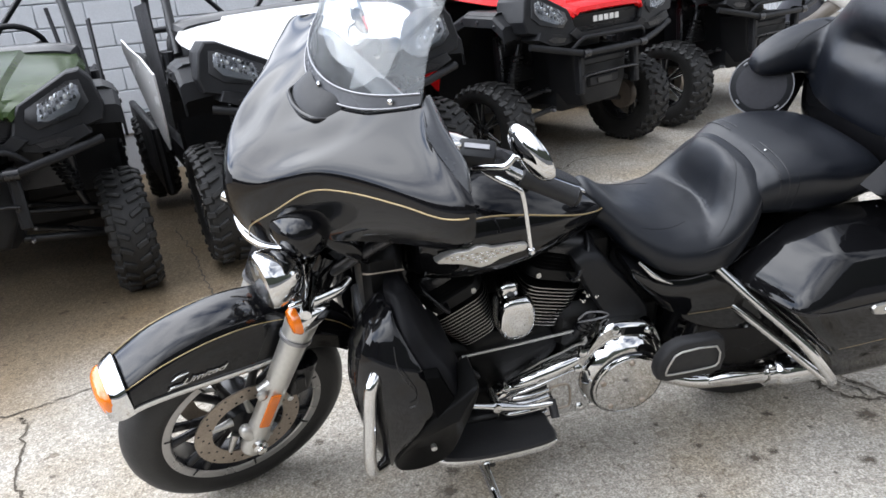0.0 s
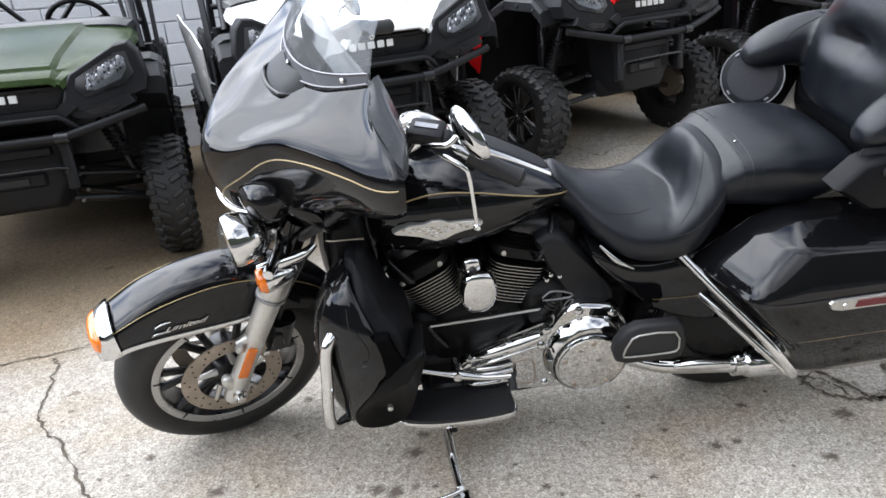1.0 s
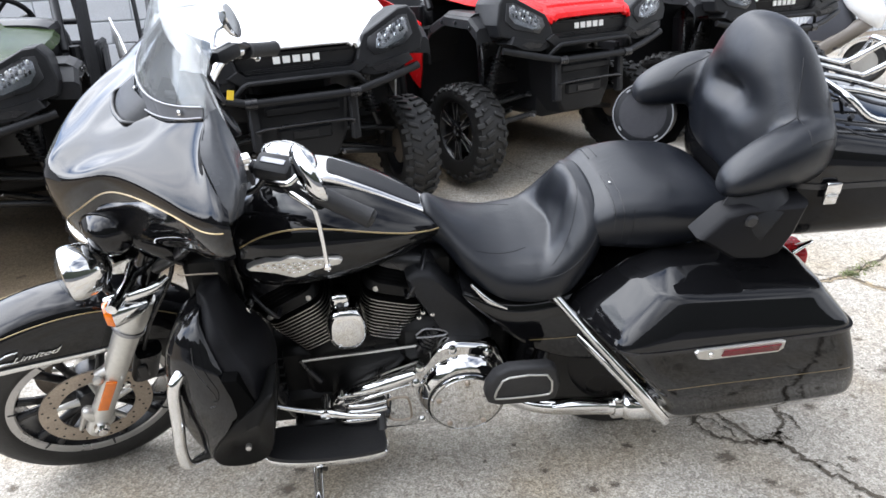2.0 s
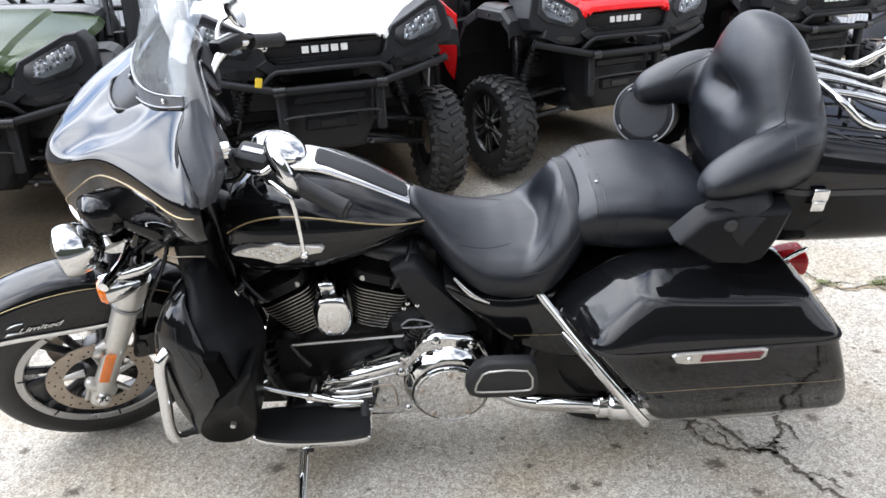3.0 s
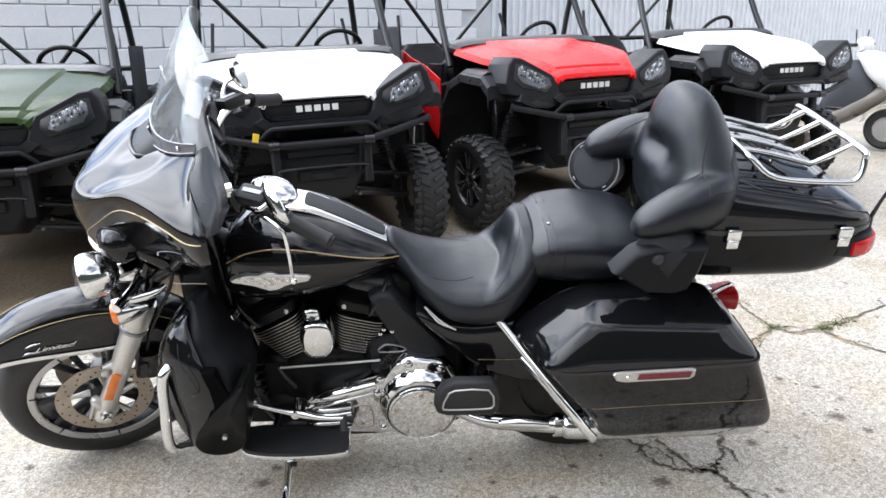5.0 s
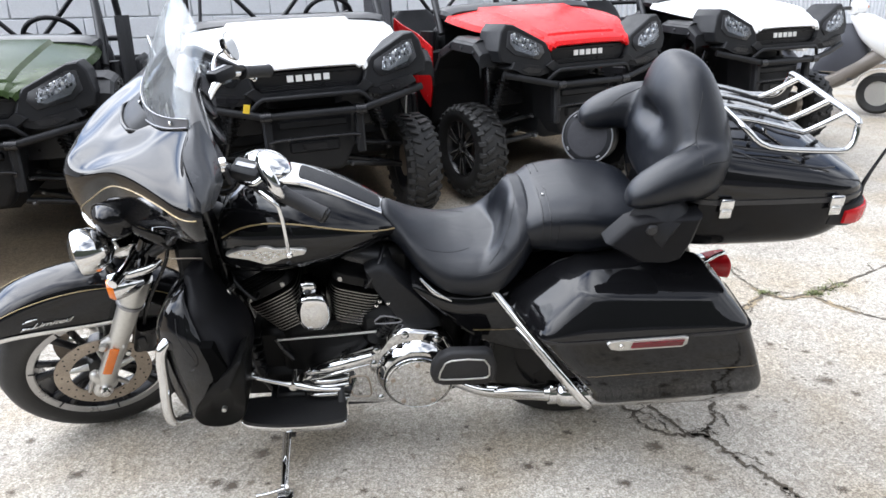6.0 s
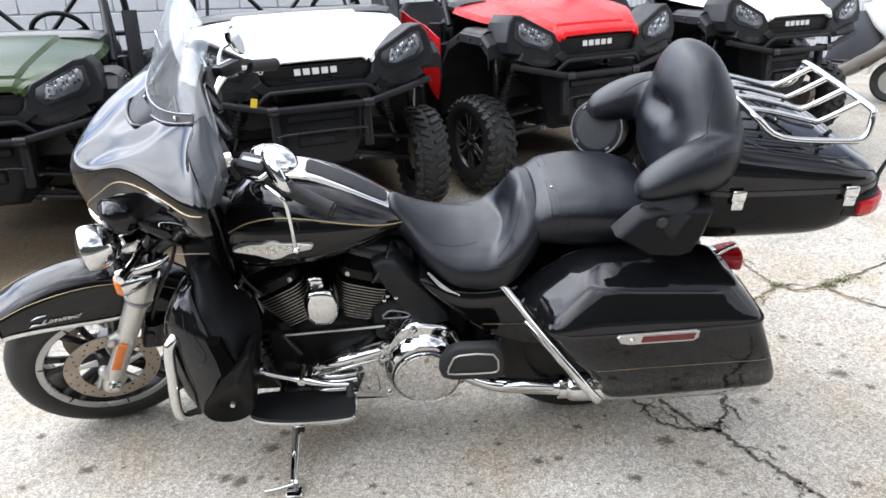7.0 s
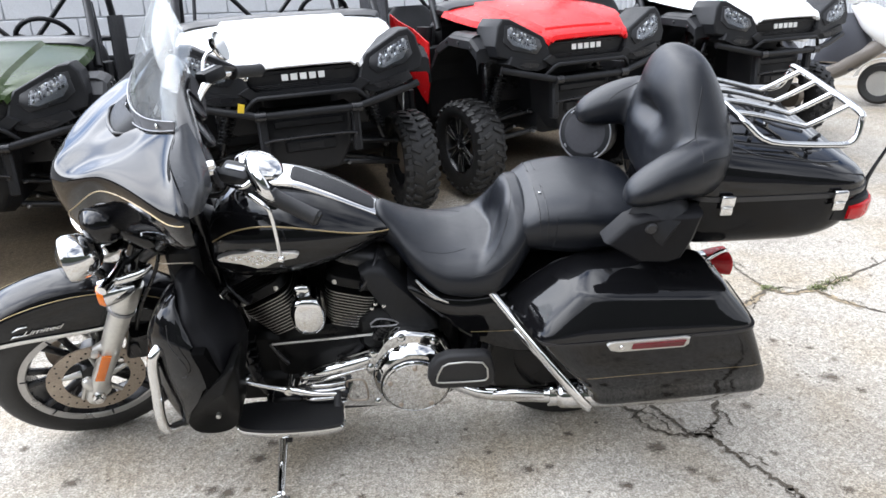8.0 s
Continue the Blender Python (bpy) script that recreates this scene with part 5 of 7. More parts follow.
for s in (-1, 1):
    for line in ([(1.6, s * 0.225, 1.168), (1.6, s * 0.228, 1.13), (1.6, s * 0.222, 1.09)],):
        fixed("seam", draped(backrest, line, (1, 0, 0)), PLASTIC, "", backrest)
    for line in ([(1.80, s * 0.6, 1.135), (1.83, s * 0.6, 1.14), (1.90, s * 0.6, 1.13), (1.925, s * 0.6, 1.125)], [(1.80, s * 0.6, 1.135), (1.81, s * 0.6, 1.20), (1.83, s * 0.6, 1.28)]):
        fixed("seam", draped(backrest, line, (0, -s, 0)), PLASTIC, "", backrest)
    for line in ([(1.075, s * 0.128, 1.3), (1.12, s * 0.130, 1.3), (1.17, s * 0.125, 1.3), (1.21, s * 0.112, 1.3)],
                 [(1.262, s * 0.192, 1.3), (1.296, s * 0.172, 1.3), (1.325, s * 0.135, 1.3), (1.346, s * 0.08, 1.3), (1.352, 0, 1.3)],
                 [(1.302, 0, 1.3), (1.298, s * 0.04, 1.3), (1.286, s * 0.085, 1.3)]):
        fixed("seam", draped(seat, line, (0, 0, -1), 0.0009), PLASTIC, "", seat)
    fixed("seam", draped(seat, [(1.22, s * 0.6, 0.738), (1.29, s * 0.6, 0.76), (1.345, s * 0.6, 0.805), (1.385, s * 0.6, 0.865), (1.40, s * 0.6, 0.92)], (0, -s, 0), 0.0013), PLASTIC, "", seat)
    fixed("seam", draped(pillion, [(1.455, s * 0.6, 0.80), (1.462, s * 0.6, 0.86), (1.466, s * 0.6, 0.92)], (0, -s, 0), 0.0013), PLASTIC, "", pillion)

# speaker pods beside the backrest
for s in (-1, 1):
    def side(shape):
        return shape if s < 0 else flip(shape)
    pod_outline = [(1.560, 0.925), (1.615, 0.985), (1.66, 1.004), (1.815, 1.006), (1.80, 0.93), (1.775, 0.868), (1.74, 0.856), (1.655, 0.862)]
    if s > 0:
        pod_outline = [(max(x, 1.66), z) for x, z in pod_outline[1:]]
    pod = fixed("speaker_pod", side(slab(pod_outline, -0.352, -0.285, 0.018)), POD_BLACK, "black plastic speaker pod beside the backrest")
    fixed("pod_knob", side(lathe([(0.017, 0), (0.017, 0.004), (0.012, 0.008), (0, 0.007)], 18, facing((1.675, -0.352, 0.972), (0, -1, 0)))), BLACK_METAL, "", pod)
    mm = facing((1.655 if s > 0 else 1.70, -0.28 if s > 0 else -0.25, 0.968), (-0.6, 0.72, 0.3))
    fixed("speaker_housing", side(lathe([(0.06, -0.10), (0.085, -0.06), (0.092, 0.0), (0.092, 0.014), (0.084, 0.018)], 36, mm)), PLASTIC, "", pod)
    if s > 0:
        fixed("speaker_ring", side(ring_lathe([(0.0925, 0.012), (0.0925, 0.019), (0.0890, 0.019), (0.0890, 0.012)], 40, mm)), TRIM_GREY, "thin grey ring", pod)
        fixed("speaker_grille", side(lathe([(0.0885, 0.0145), (0.084, 0.017), (0.06, 0.019), (0.0, 0.020)], 36, mm)), GREY_CLOTH, "dark cloth grille", pod)
        for a in (45, 135, 225, 315):
            fixed("grille_clip", side(xf(box(0, 0, 0, 0.014, 0.006, 0.004, 0.001), mm @ Matrix.Rotation(radians(a), 4, "Z") @ Matrix.Translation((0, 0.080, 0.021)))), TRIM_GREY, "", pod)


# top case
def case_loop(z, x0, x1, hw, e=5, n=40, fall=0.0):
    return [(p.x, p.y, p.z - fall * (p.x - 1.98)) for p in oval(((x0 + x1) / 2, 0, z), ((x1 - x0) / 2, 0, 0), (0, hw, 0), e, n)]


case = fixed("top_case", smooth_loft([case_loop(0.846, 1.80, 2.12, 0.21), case_loop(0.852, 1.77, 2.22, 0.250), case_loop(0.888, 1.755, 2.285, 0.280), case_loop(0.94, 1.75, 2.314, 0.294), case_loop(1.012, 1.75, 2.322, 0.300)], 3), CASE_BLACK, "glossy black luggage top case")
fixed("case_seam", loft([case_loop(1.010, 1.747, 2.326, 0.3035), case_loop(1.024, 1.747, 2.326, 0.3035)]), SMOOTH_PLASTIC, "", case)
lid = fixed("case_lid", smooth_loft([case_loop(1.022, 1.75, 2.324, 0.300), case_loop(1.050, 1.752, 2.316, 0.299, 5, 40, 0.03), case_loop(1.080, 1.762, 2.300, 0.292, 5, 40, 0.09), case_loop(1.104, 1.782, 2.276, 0.275, 5, 40, 0.14), case_loop(1.118, 1.81, 2.245, 0.248, 5, 40, 0.16), case_loop(1.124, 1.84, 2.21, 0.20, 5, 40, 0.16)], 3), BLACK_PAINT, "glossy black lid", case)
fixed("lid_panel", smooth_loft([case_loop(1.108, 1.85, 2.235, 0.215, 4, 40, 0.16), case_loop(1.124, 1.86, 2.222, 0.205, 4, 40, 0.16), case_loop(1.131, 1.89, 2.19, 0.18, 4, 40, 0.16)], 3), BLACK_PAINT, "raised lid panel", lid)
for s in (-1, 1):
    fixed("lid_groove", draped(lid, [(1.895, s * 0.215, 1.4), (1.925, s * 0.218, 1.4), (1.945, s * 0.228, 1.4), (1.965, s * 0.243, 1.4), (2.00, s * 0.250, 1.4), (2.083, s * 0.250, 1.4), (2.16, s * 0.246, 1.4), (2.215, s * 0.225, 1.4)], (0, 0, -1), 0.0026), BLACK_METAL, "", lid)
for x in (1.888, 2.196):
    for s in (-1, 1):
        def side(shape):
            return shape if s < 0 else flip(shape)
        la = fixed("case_latch", side(join(box(x, -0.309, 1.018, 0.040, 0.014, 0.034, 0.006, 2), box(x, -0.311, 0.992, 0.034, 0.010, 0.030, 0.005, 2))), CHROME, "chrome latch", case)
        fixed("latch_lip", side(box(x, -0.318, 1.002, 0.026, 0.006, 0.006, 0.002)), SATIN, "", la)
for s in (-1, 1):
    def side(shape):
        return shape if s < 0 else flip(shape)
    fixed("corner_bezel", side(smooth_loft([oval((2.199, -0.282, 0.960), (0.0, 0, 0.030), (0.004, -0.01, 0), 4, 14), oval((2.264, -0.274, 0.958), (0, 0, 0.036), (0.006, -0.014, 0), 4, 14), oval((2.309, -0.235, 0.956), (0, 0, 0.036), (0.014, -0.01, 0), 4, 14), oval((2.329, -0.15, 0.955), (0, 0, 0.034), (0.014, 0, 0), 4, 14)], 3)), PLASTIC, "", case)
    fixed("corner_lens", side(smooth_loft([oval((2.239, -0.290, 0.957), (0.0, 0, 0.020), (0.004, -0.010, 0), 4, 14), oval((2.279, -0.278, 0.956), (0, 0, 0.026), (0.008, -0.012, 0), 4, 14), oval((2.320, -0.235, 0.955), (0, 0, 0.026), (0.014, -0.01, 0), 4, 14), oval((2.340, -0.15, 0.954), (0, 0, 0.024), (0.01, 0, 0), 4, 14)], 3)), RED_LENS, "red wrap-round lamp", case)
fixed("antenna", tube([(2.318, -0.22, 0.985), (2.33, -0.22, 1.06), (2.43, -0.22, 1.35), (2.52, -0.22, 1.62)], [0.010, 0.005, 0.004, 0.0025], 8, 3), BLACK_METAL, "black whip antenna", case)

# luggage rack on the lid
R0, R1, RZ = 1.955, 2.245, 1.138
rail = [(R0 - 0.02, 0.0, 1.20), (R0 - 0.02, 0.16, 1.20), (R0 - 0.005, 0.200, 1.188), (R0 + 0.06, 0.218, RZ + 0.004), (R1 - 0.06, 0.218, RZ - 0.012), (R1 + 0.002, 0.216, RZ - 0.006), (R1 + 0.018, 0.200, RZ + 0.045), (R1 + 0.018, 0.178, RZ + 0.066)]
rack = fixed("luggage_rack", tube(rail + [(R1 + 0.018, 0.0, RZ + 0.068)] + [(x, -y, z) for x, y, z in reversed(rail[1:])], 0.0092, 12, 4, True), CHROME, "chrome tube luggage rack")
for i, y in enumerate((-0.14, -0.047, 0.047, 0.14)):
    fixed("rack_bar", tube([(R0 - 0.018, y, 1.198), (R0 + 0.05, y, 1.186), (R0 + 0.12, y, 1.168), (R1 - 0.11, y, RZ + 0.014), (R1 - 0.085, y, RZ + 0.014), (R1 + 0.014, y, RZ + 0.066)], 0.0078, 12, 3), CHROME, "", rack)
for x, y in ((1.98, -0.16), (1.98, 0.16), (2.17, -0.16), (2.17, 0.16)):
    fixed("rack_foot", join(tube([(x, y - 0.02, RZ), (x, y, RZ - 0.02), (x, y, 1.108)], 0.006, 8, 2), lathe([(0.014, 0), (0.012, 0.008), (0, 0.009)], 10, Matrix.Translation((x, y, 1.11)))), BLACK_METAL, "", rack)
fixed("cargo_strap", join(tube([(2.0, -0.12, RZ + 0.004), (2.06, -0.02, RZ - 0.015), (2.16, 0.06, RZ + 0.006)], 0.005, 6, 4), tube([(2.13, -0.16, RZ + 0.004), (2.09, -0.05, RZ - 0.012), (2.04, 0.12, RZ + 0.005)], 0.005, 6, 4)), GREY_CLOTH, "dark stretch cord", rack)


# saddlebags
def bag_loop(z, x0, x1, y0, y1, e=5, n=36, skew=0.0):
    cy = (y0 + y1) / 2
    cx, hx = (x0 + x1) / 2, (x1 - x0) / 2
    return [(p.x - 0.34 * (p.y - y0) * max(0, (cx - p.x) / hx) ** 2, p.y, p.z + skew * (p.x - 1.75)) for p in oval((cx, cy, z), (hx, 0, 0), (0, (y1 - y0) / 2, 0), e, n)]


for s in (-1, 1):
    def side(shape):
        return shape if s < 0 else flip(shape)
    body = smooth_loft([bag_loop(0.340, 1.61, 2.095, -0.345, -0.17, 10, 36, 0.05), bag_loop(0.347, 1.598, 2.118, -0.36, -0.155, 11, 36, 0.05), bag_loop(0.39, 1.585, 2.115, -0.372, -0.15, 12, 36, 0.05), bag_loop(0.46, 1.54, 2.085, -0.395, -0.15, 12, 36, 0.045),
                        bag_loop(0.55, 1.475, 2.045, -0.412, -0.15, 12, 36, 0.042), bag_loop(0.648, 1.405, 2.005, -0.415, -0.15, 9, 36, 0.04)], 3)
    bag = fixed("saddlebag", side(body), BLACK_PAINT, "glossy black hard saddlebag")
    fixed("lid_seam", side(loft([bag_loop(0.646, 1.400, 2.010, -0.419, -0.15, 9, 36, 0.04), bag_loop(0.657, 1.397, 2.010, -0.419, -0.15, 9, 36, 0.04)])), BLACK_METAL, "", bag)
    lid = [(0.655, 1.395, 2.004, -0.416, 9, 0.04), (0.672, 1.405, 1.996, -0.413, 8, 0.03), (0.70, 1.432, 1.978, -0.399, 6, 0.01), (0.742, 1.492, 1.948, -0.374, 5, -0.03), (0.757, 1.515, 1.938, -0.360, 5, -0.04), (0.772, 1.535, 1.915, -0.315, 5, -0.05), (0.785, 1.555, 1.90, -0.27, 5, -0.05), (0.788, 1.58, 1.86, -0.24, 5, -0.05)]
    fixed("bag_lid", side(smooth_loft([bag_loop(z, x0, x1, y0, -0.15 if z < 0.76 else -0.165, e, 36, sk) for z, x0, x1, y0, e, sk in lid], 2)), BLACK_PAINT, "glossy black bag lid", bag)
    fixed("bag_stripe", draped(bag, [(1.47, s * 0.6, 0.492), (1.62, s * 0.6, 0.502), (1.80, s * 0.6, 0.508), (1.98, s * 0.6, 0.512), (2.07, s * 0.6, 0.513)], (0, -s, 0), 0.0006), GOLD, "thin gold pinstripe", bag)
    rp = fixed("bag_reflector", side(slab([(1.576, 0.640), (1.588, 0.620), (1.61, 0.615), (1.80, 0.621), (1.812, 0.630), (1.812, 0.652), (1.800, 0.657), (1.60, 0.649), (1.583, 0.647)], -0.426, -0.41, 0.005)), SATIN, "silver plate with a dark red reflector", bag)
    fixed("reflector_lens", side(slab([(1.646, 0.625), (1.796, 0.629), (1.800, 0.648), (1.650, 0.643)], -0.430, -0.42, 0.003)), DARK_RED, "dark red reflector", rp)
    fixed("reflector_screw", side(lathe([(0.008, 0), (0.007, 0.003), (0, 0.003)], 10, facing((1.618, -0.427, 0.632), (0, -1, 0)))), CHROME, "", rp)
    # muffler under the bag
    muf = fixed("muffler", side(tube([(1.10, -0.13, 0.30), (1.22, -0.20, 0.290), (1.30, -0.225, 0.288), (1.47, -0.245, 0.290), (1.50, -0.248, 0.291), (1.54, -0.25, 0.292), (1.80, -0.258, 0.297), (2.08, -0.262, 0.306), (2.11, -0.262, 0.307)], [0.022, 0.024, 0.026, 0.029, 0.042, 0.048, 0.05, 0.05, 0.044], 18, 3)), CHROME, "long chrome muffler under the bag")
    fixed("muffler_clamp", side(ring_lathe([(0.040, -0.012), (0.040, 0.012), (0.03, 0.012), (0.03, -0.012)], 20, facing((1.478, -0.245, 0.290), (1, 0, 0)))), CHROME, "", muf)
    fixed("clamp_bolt", side(box(1.478, -0.262, 0.326, 0.024, 0.016, 0.018, 0.005)), CHROME, "", muf)
    fixed("heat_shield", side(tube([(1.29, -0.242, 0.300), (1.36, -0.25, 0.308), (1.45, -0.262, 0.308)], [0.012, 0.02, 0.014], 10, 4)), CHROME, "", muf)
    # bag guard
    guard = fixed("bag_guard", side(tube([(1.262, -0.160, 0.690), (1.285, -0.184, 0.664), (1.34, -0.245, 0.612), (1.41, -0.325, 0.552), (1.455, -0.372, 0.508), (1.49, -0.396, 0.464), (1.53, -0.405, 0.412), (1.551, -0.402, 0.384), (1.550, -0.394, 0.376), (1.535, -0.375, 0.386), (1.48, -0.31, 0.428), (1.40, -0.22, 0.49), (1.34, -0.15, 0.53)], 0.0138, 12, 5)), CHROME, "chrome tube bag guard")
    # side cover and frame below the seat
    cover = ((1.03, 0.708, 0.69), (1.045, 0.705, 0.66), (1.09, 0.683, 0.605), (1.14, 0.662, 0.55), (1.20, 0.652, 0.49), (1.26, 0.656, 0.45), (1.33, 0.665, 0.42), (1.41, 0.666, 0.40), (1.48, 0.66, 0.40))
    skin = []
    for x, zt, zb in cover:
        h = min(1.0, (zt - zb) / 0.12)
        skin.append([(x, -0.08, zt), (x, -0.135, zt - 0.002 * h), (x, -0.163, zt - 0.010 * h), (x, -0.178, zt - 0.024 * h), (x, -0.186, zt - 0.048 * h), (x, -0.188, zt - 0.07 * h), (x, -0.187, (zt + zb) / 2 - 0.02 * h), (x, -0.180, zb + 0.02 * h), (x, -0.160, zb), (x, -0.08, zb)])
    sc = fixed("side_cover", side(smooth_loft(skin, 3)), BLACK_PAINT, "glossy black side cover under the seat")
    fixed("cover_stripe", side(tube([(1.22, -0.1885, 0.520), (1.30, -0.1885, 0.517), (1.38, -0.1885, 0.517)], 0.0007, 6, 3)), GOLD, "thin gold pinstripe", sc)
    fixed("cover_trim", side(tube([(1.055, -0.17, 0.715), (1.10, -0.188, 0.672), (1.15, -0.190, 0.640)], [0.004, 0.008, 0.004], 8, 4)), CHROME, "")
    fixed("frame_rail", side(tube([(0.62, -0.10, 0.20), (0.80, -0.13, 0.19), (1.10, -0.13, 0.22), (1.25, -0.13, 0.32), (1.30, -0.13, 0.50)], 0.02, 10, 4)), BLACK_METAL, "")

# rear wheel, fender and tail lamp
rear_wheel = fixed("rear_wheel", lathe([(0.20, -0.06), (0.21, -0.03), (0.21, 0.03), (0.20, 0.06), (0.06, 0.06), (0.0, 0.05)], 32, along_y(1.578, 0, 0.325)), BLACK_METAL, "black cast rear wheel")
fixed("tyre", ring_lathe([(0.2, -0.08), (0.25, -0.092), (0.29, -0.085), (0.315, -0.055), (0.325, 0), (0.315, 0.055), (0.29, 0.085), (0.25, 0.092), (0.2, 0.08)], 56, along_y(1.578, 0, 0.325)), RUBBER, "black road tyre", rear_wheel)
arch = []
for a in range(20, 196, 16):
    c, s_ = math.cos(radians(a)), math.sin(radians(a))
    arch.append([(1.578 + c * (0.375 + 0.03 * q) if c < 0.9 else 1.578 + c * 0.39, y, 0.335 + s_ * (0.385 - 0.05 * abs(y / 0.14) ** 3)) for y, q in ((-0.14, -1), (-0.12, 0), (-0.06, 0.5), (0, 0.6), (0.06, 0.5), (0.12, 0), (0.14, -1))])
fixed("rear_fender", shell(arch, 0.004, 3, 3), BLACK_PAINT, "glossy black rear fender")
tail = fixed("tail_lamp", smooth_loft([oval((1.98, 0, 0.618), (0, 0.032, 0), (0, 0, 0.022), 3, 20), oval((2.022, 0, 0.616), (0, 0.037, 0), (0, 0, 0.026), 3, 20)], 2), CHROME, "chrome-backed tail lamp")
fixed("tail_lens", smooth_loft([oval((2.018, 0, 0.616), (0, 0.039, 0), (0, 0, 0.027), 3, 20), oval((2.050, 0, 0.614), (0, 0.047, 0), (0, 0, 0.033), 3, 20), oval((2.084, 0, 0.612), (0, 0.053, 0), (0, 0, 0.038), 3, 20), oval((2.094, 0, 0.612), (0, 0.049, 0), (0, 0, 0.035), 3, 20), oval((2.097, 0, 0.612), (0, 0.026, 0), (0, 0, 0.017), 2.4, 20)], 3), RED_LENS, "red tail lens", tail)
fixed("tail_bracket", join(tube([(1.742, -0.20, 0.766), (1.772, -0.20, 0.748), (1.807, -0.20, 0.741), (1.889, -0.20, 0.738), (1.955, -0.20, 0.782), (2.0, -0.16, 0.76), (2.045, -0.05, 0.672)], 0.006, 8, 4), tube([(1.690, -0.20, 0.758), (1.728, -0.20, 0.787)], 0.006, 8, 2)), CHROME, "", tail)
fixed("case_mount", box(1.93, 0, 0.80, 0.42, 0.24, 0.06, 0.02), BLACK_METAL, "black case mount")

# engine: two finned cylinders in a vee
CRANK = Vector((0.735, 0, 0.335))
engine = fixed("engine", smooth_loft([oval((0.735, y, 0.36), (w, 0, 0), (0, 0, h), 3, 28) for y, w, h in ((-0.10, 0.12, 0.11), (-0.085, 0.15, 0.14), (0, 0.16, 0.15), (0.085, 0.15, 0.14), (0.10, 0.12, 0.11))], 2), ENGINE_BLACK, "black V-twin engine with bright fin edges")
for s, name, base_x, lean, low in ((-1, "front_cylinder", 0.722, -27, 0.180), (1, "rear_cylinder", 0.778, 15, 0.172)):
    tilt = Matrix.Translation((base_x, 0, CRANK.z)) @ Matrix.Rotation(radians(lean), 4, "Y")
    cyl = fixed(name, xf(lathe([(0.050, 0.10), (0.050, 0.40), (0.0, 0.40)], 24), tilt), ENGINE_BLACK, "black cylinder with thin bright-edged fins", engine)
    for k in range(12):
        h = low + 0.0112 * k
        wx = 0.060 + 0.0034 * min(k, 9)
        loop = [oval((0, 0, h + d), (wx - i, 0, 0), (0, 0.102 - i, 0), 4.5, 28) for d, i in ((-0.0026, 0.004), (-0.0014, 0.0), (0.0014, 0.0), (0.0026, 0.004))]
        fin = fixed("fin", xf(loft(loop), tilt), ENGINE_BLACK, "", cyl)
        fin.data.materials.append(FIN_EDGE)
        for poly in fin.data.polygons:
            if 28 <= poly.index < 56:
                poly.material_index = 1
    fixed("cylinder_head", xf(smooth_loft([oval((0, 0, z), (w, 0, 0), (0, d, 0), 4, 28) for z, w, d in ((0.318, 0.085, 0.09), (0.325, 0.096, 0.105), (0.355, 0.096, 0.105), (0.36, 0.09, 0.095))], 2), tilt), ENGINE_BLACK, "", cyl)
    for k in range(4):
        fixed("head_fin", xf(loft([oval((0, 0, 0.366 + 0.011 * k + d), (0.098 - i, 0, 0), (0, 0.108 - i, 0), 4.5, 24) for d, i in ((-0.002, 0.003), (0, 0), (0.002, 0.003))]), tilt), ENGINE_BLACK, "", cyl)
    fixed("rocker_cover", xf(smooth_loft([oval((0, 0, z), (w, 0, 0), (0, d, 0), 3.5, 28) for z, w, d in ((0.405, 0.09, 0.10), (0.412, 0.096, 0.108), (0.44, 0.09, 0.10), (0.455, 0.07, 0.08))], 2), tilt), BLACK_METAL, "", cyl)
    for dx in (-0.06, 0.06):
        fixed("head_bolt", xf(lathe([(0.009, 0), (0.009, 0.012), (0.0, 0.014)], 8, Matrix.Translation((dx, -0.09, 0.335)) @ Matrix.Rotation(radians(90), 4, "X")), tilt), SATIN, "", cyl)
    fixed("spark_lead", xf(tube([(0.02 * s, -0.105, 0.345), (0.02 * s, -0.15, 0.36), (0.04 * s, -0.13, 0.43), (0.05 * s, -0.07, 0.46)], 0.006, 8, 4), tilt), BLACK_METAL, "", cyl)
# horn cover between the cylinders
def horn_loop(y, k):
    """A waterfall outline: broad shoulders above, narrowing to the foot."""
    out = []
    for q in oval((0, 0, 0), (1, 0, 0), (0, 0, 1), 3.3, 36):
        w = 0.054 * (1 - 0.34 * max(0, -q.z - 0.25) ** 1.1 - 0.16 * max(0, q.z) ** 2)
        out.append((0.722 + q.x * w * k, y, 0.598 + q.z * 0.070 * k))
    return out


horn = fixed("horn_cover", smooth_loft([horn_loop(y, k) for y, k in ((-0.105, 0.94), (-0.150, 1.0), (-0.166, 0.985), (-0.178, 0.90), (-0.184, 0.70), (-0.186, 0.45))], 3), CHROME, "chrome horn cover")
fixed("horn_bracket", smooth_loft([oval((0.708, y, 0.670), (w, 0, 0), (0, 0, w), 2.4, 20) for y, w in ((-0.09, 0.024), (-0.13, 0.028), (-0.145, 0.025), (-0.152, 0.012))], 2), CHROME, "", horn)
fixed("horn_acorn", lathe([(0.012, 0), (0.012, 0.008), (0.007, 0.014), (0, 0.016)], 10, facing((0.710, -0.150, 0.664), (0, -1, 0))), BLACK_METAL, "", horn)

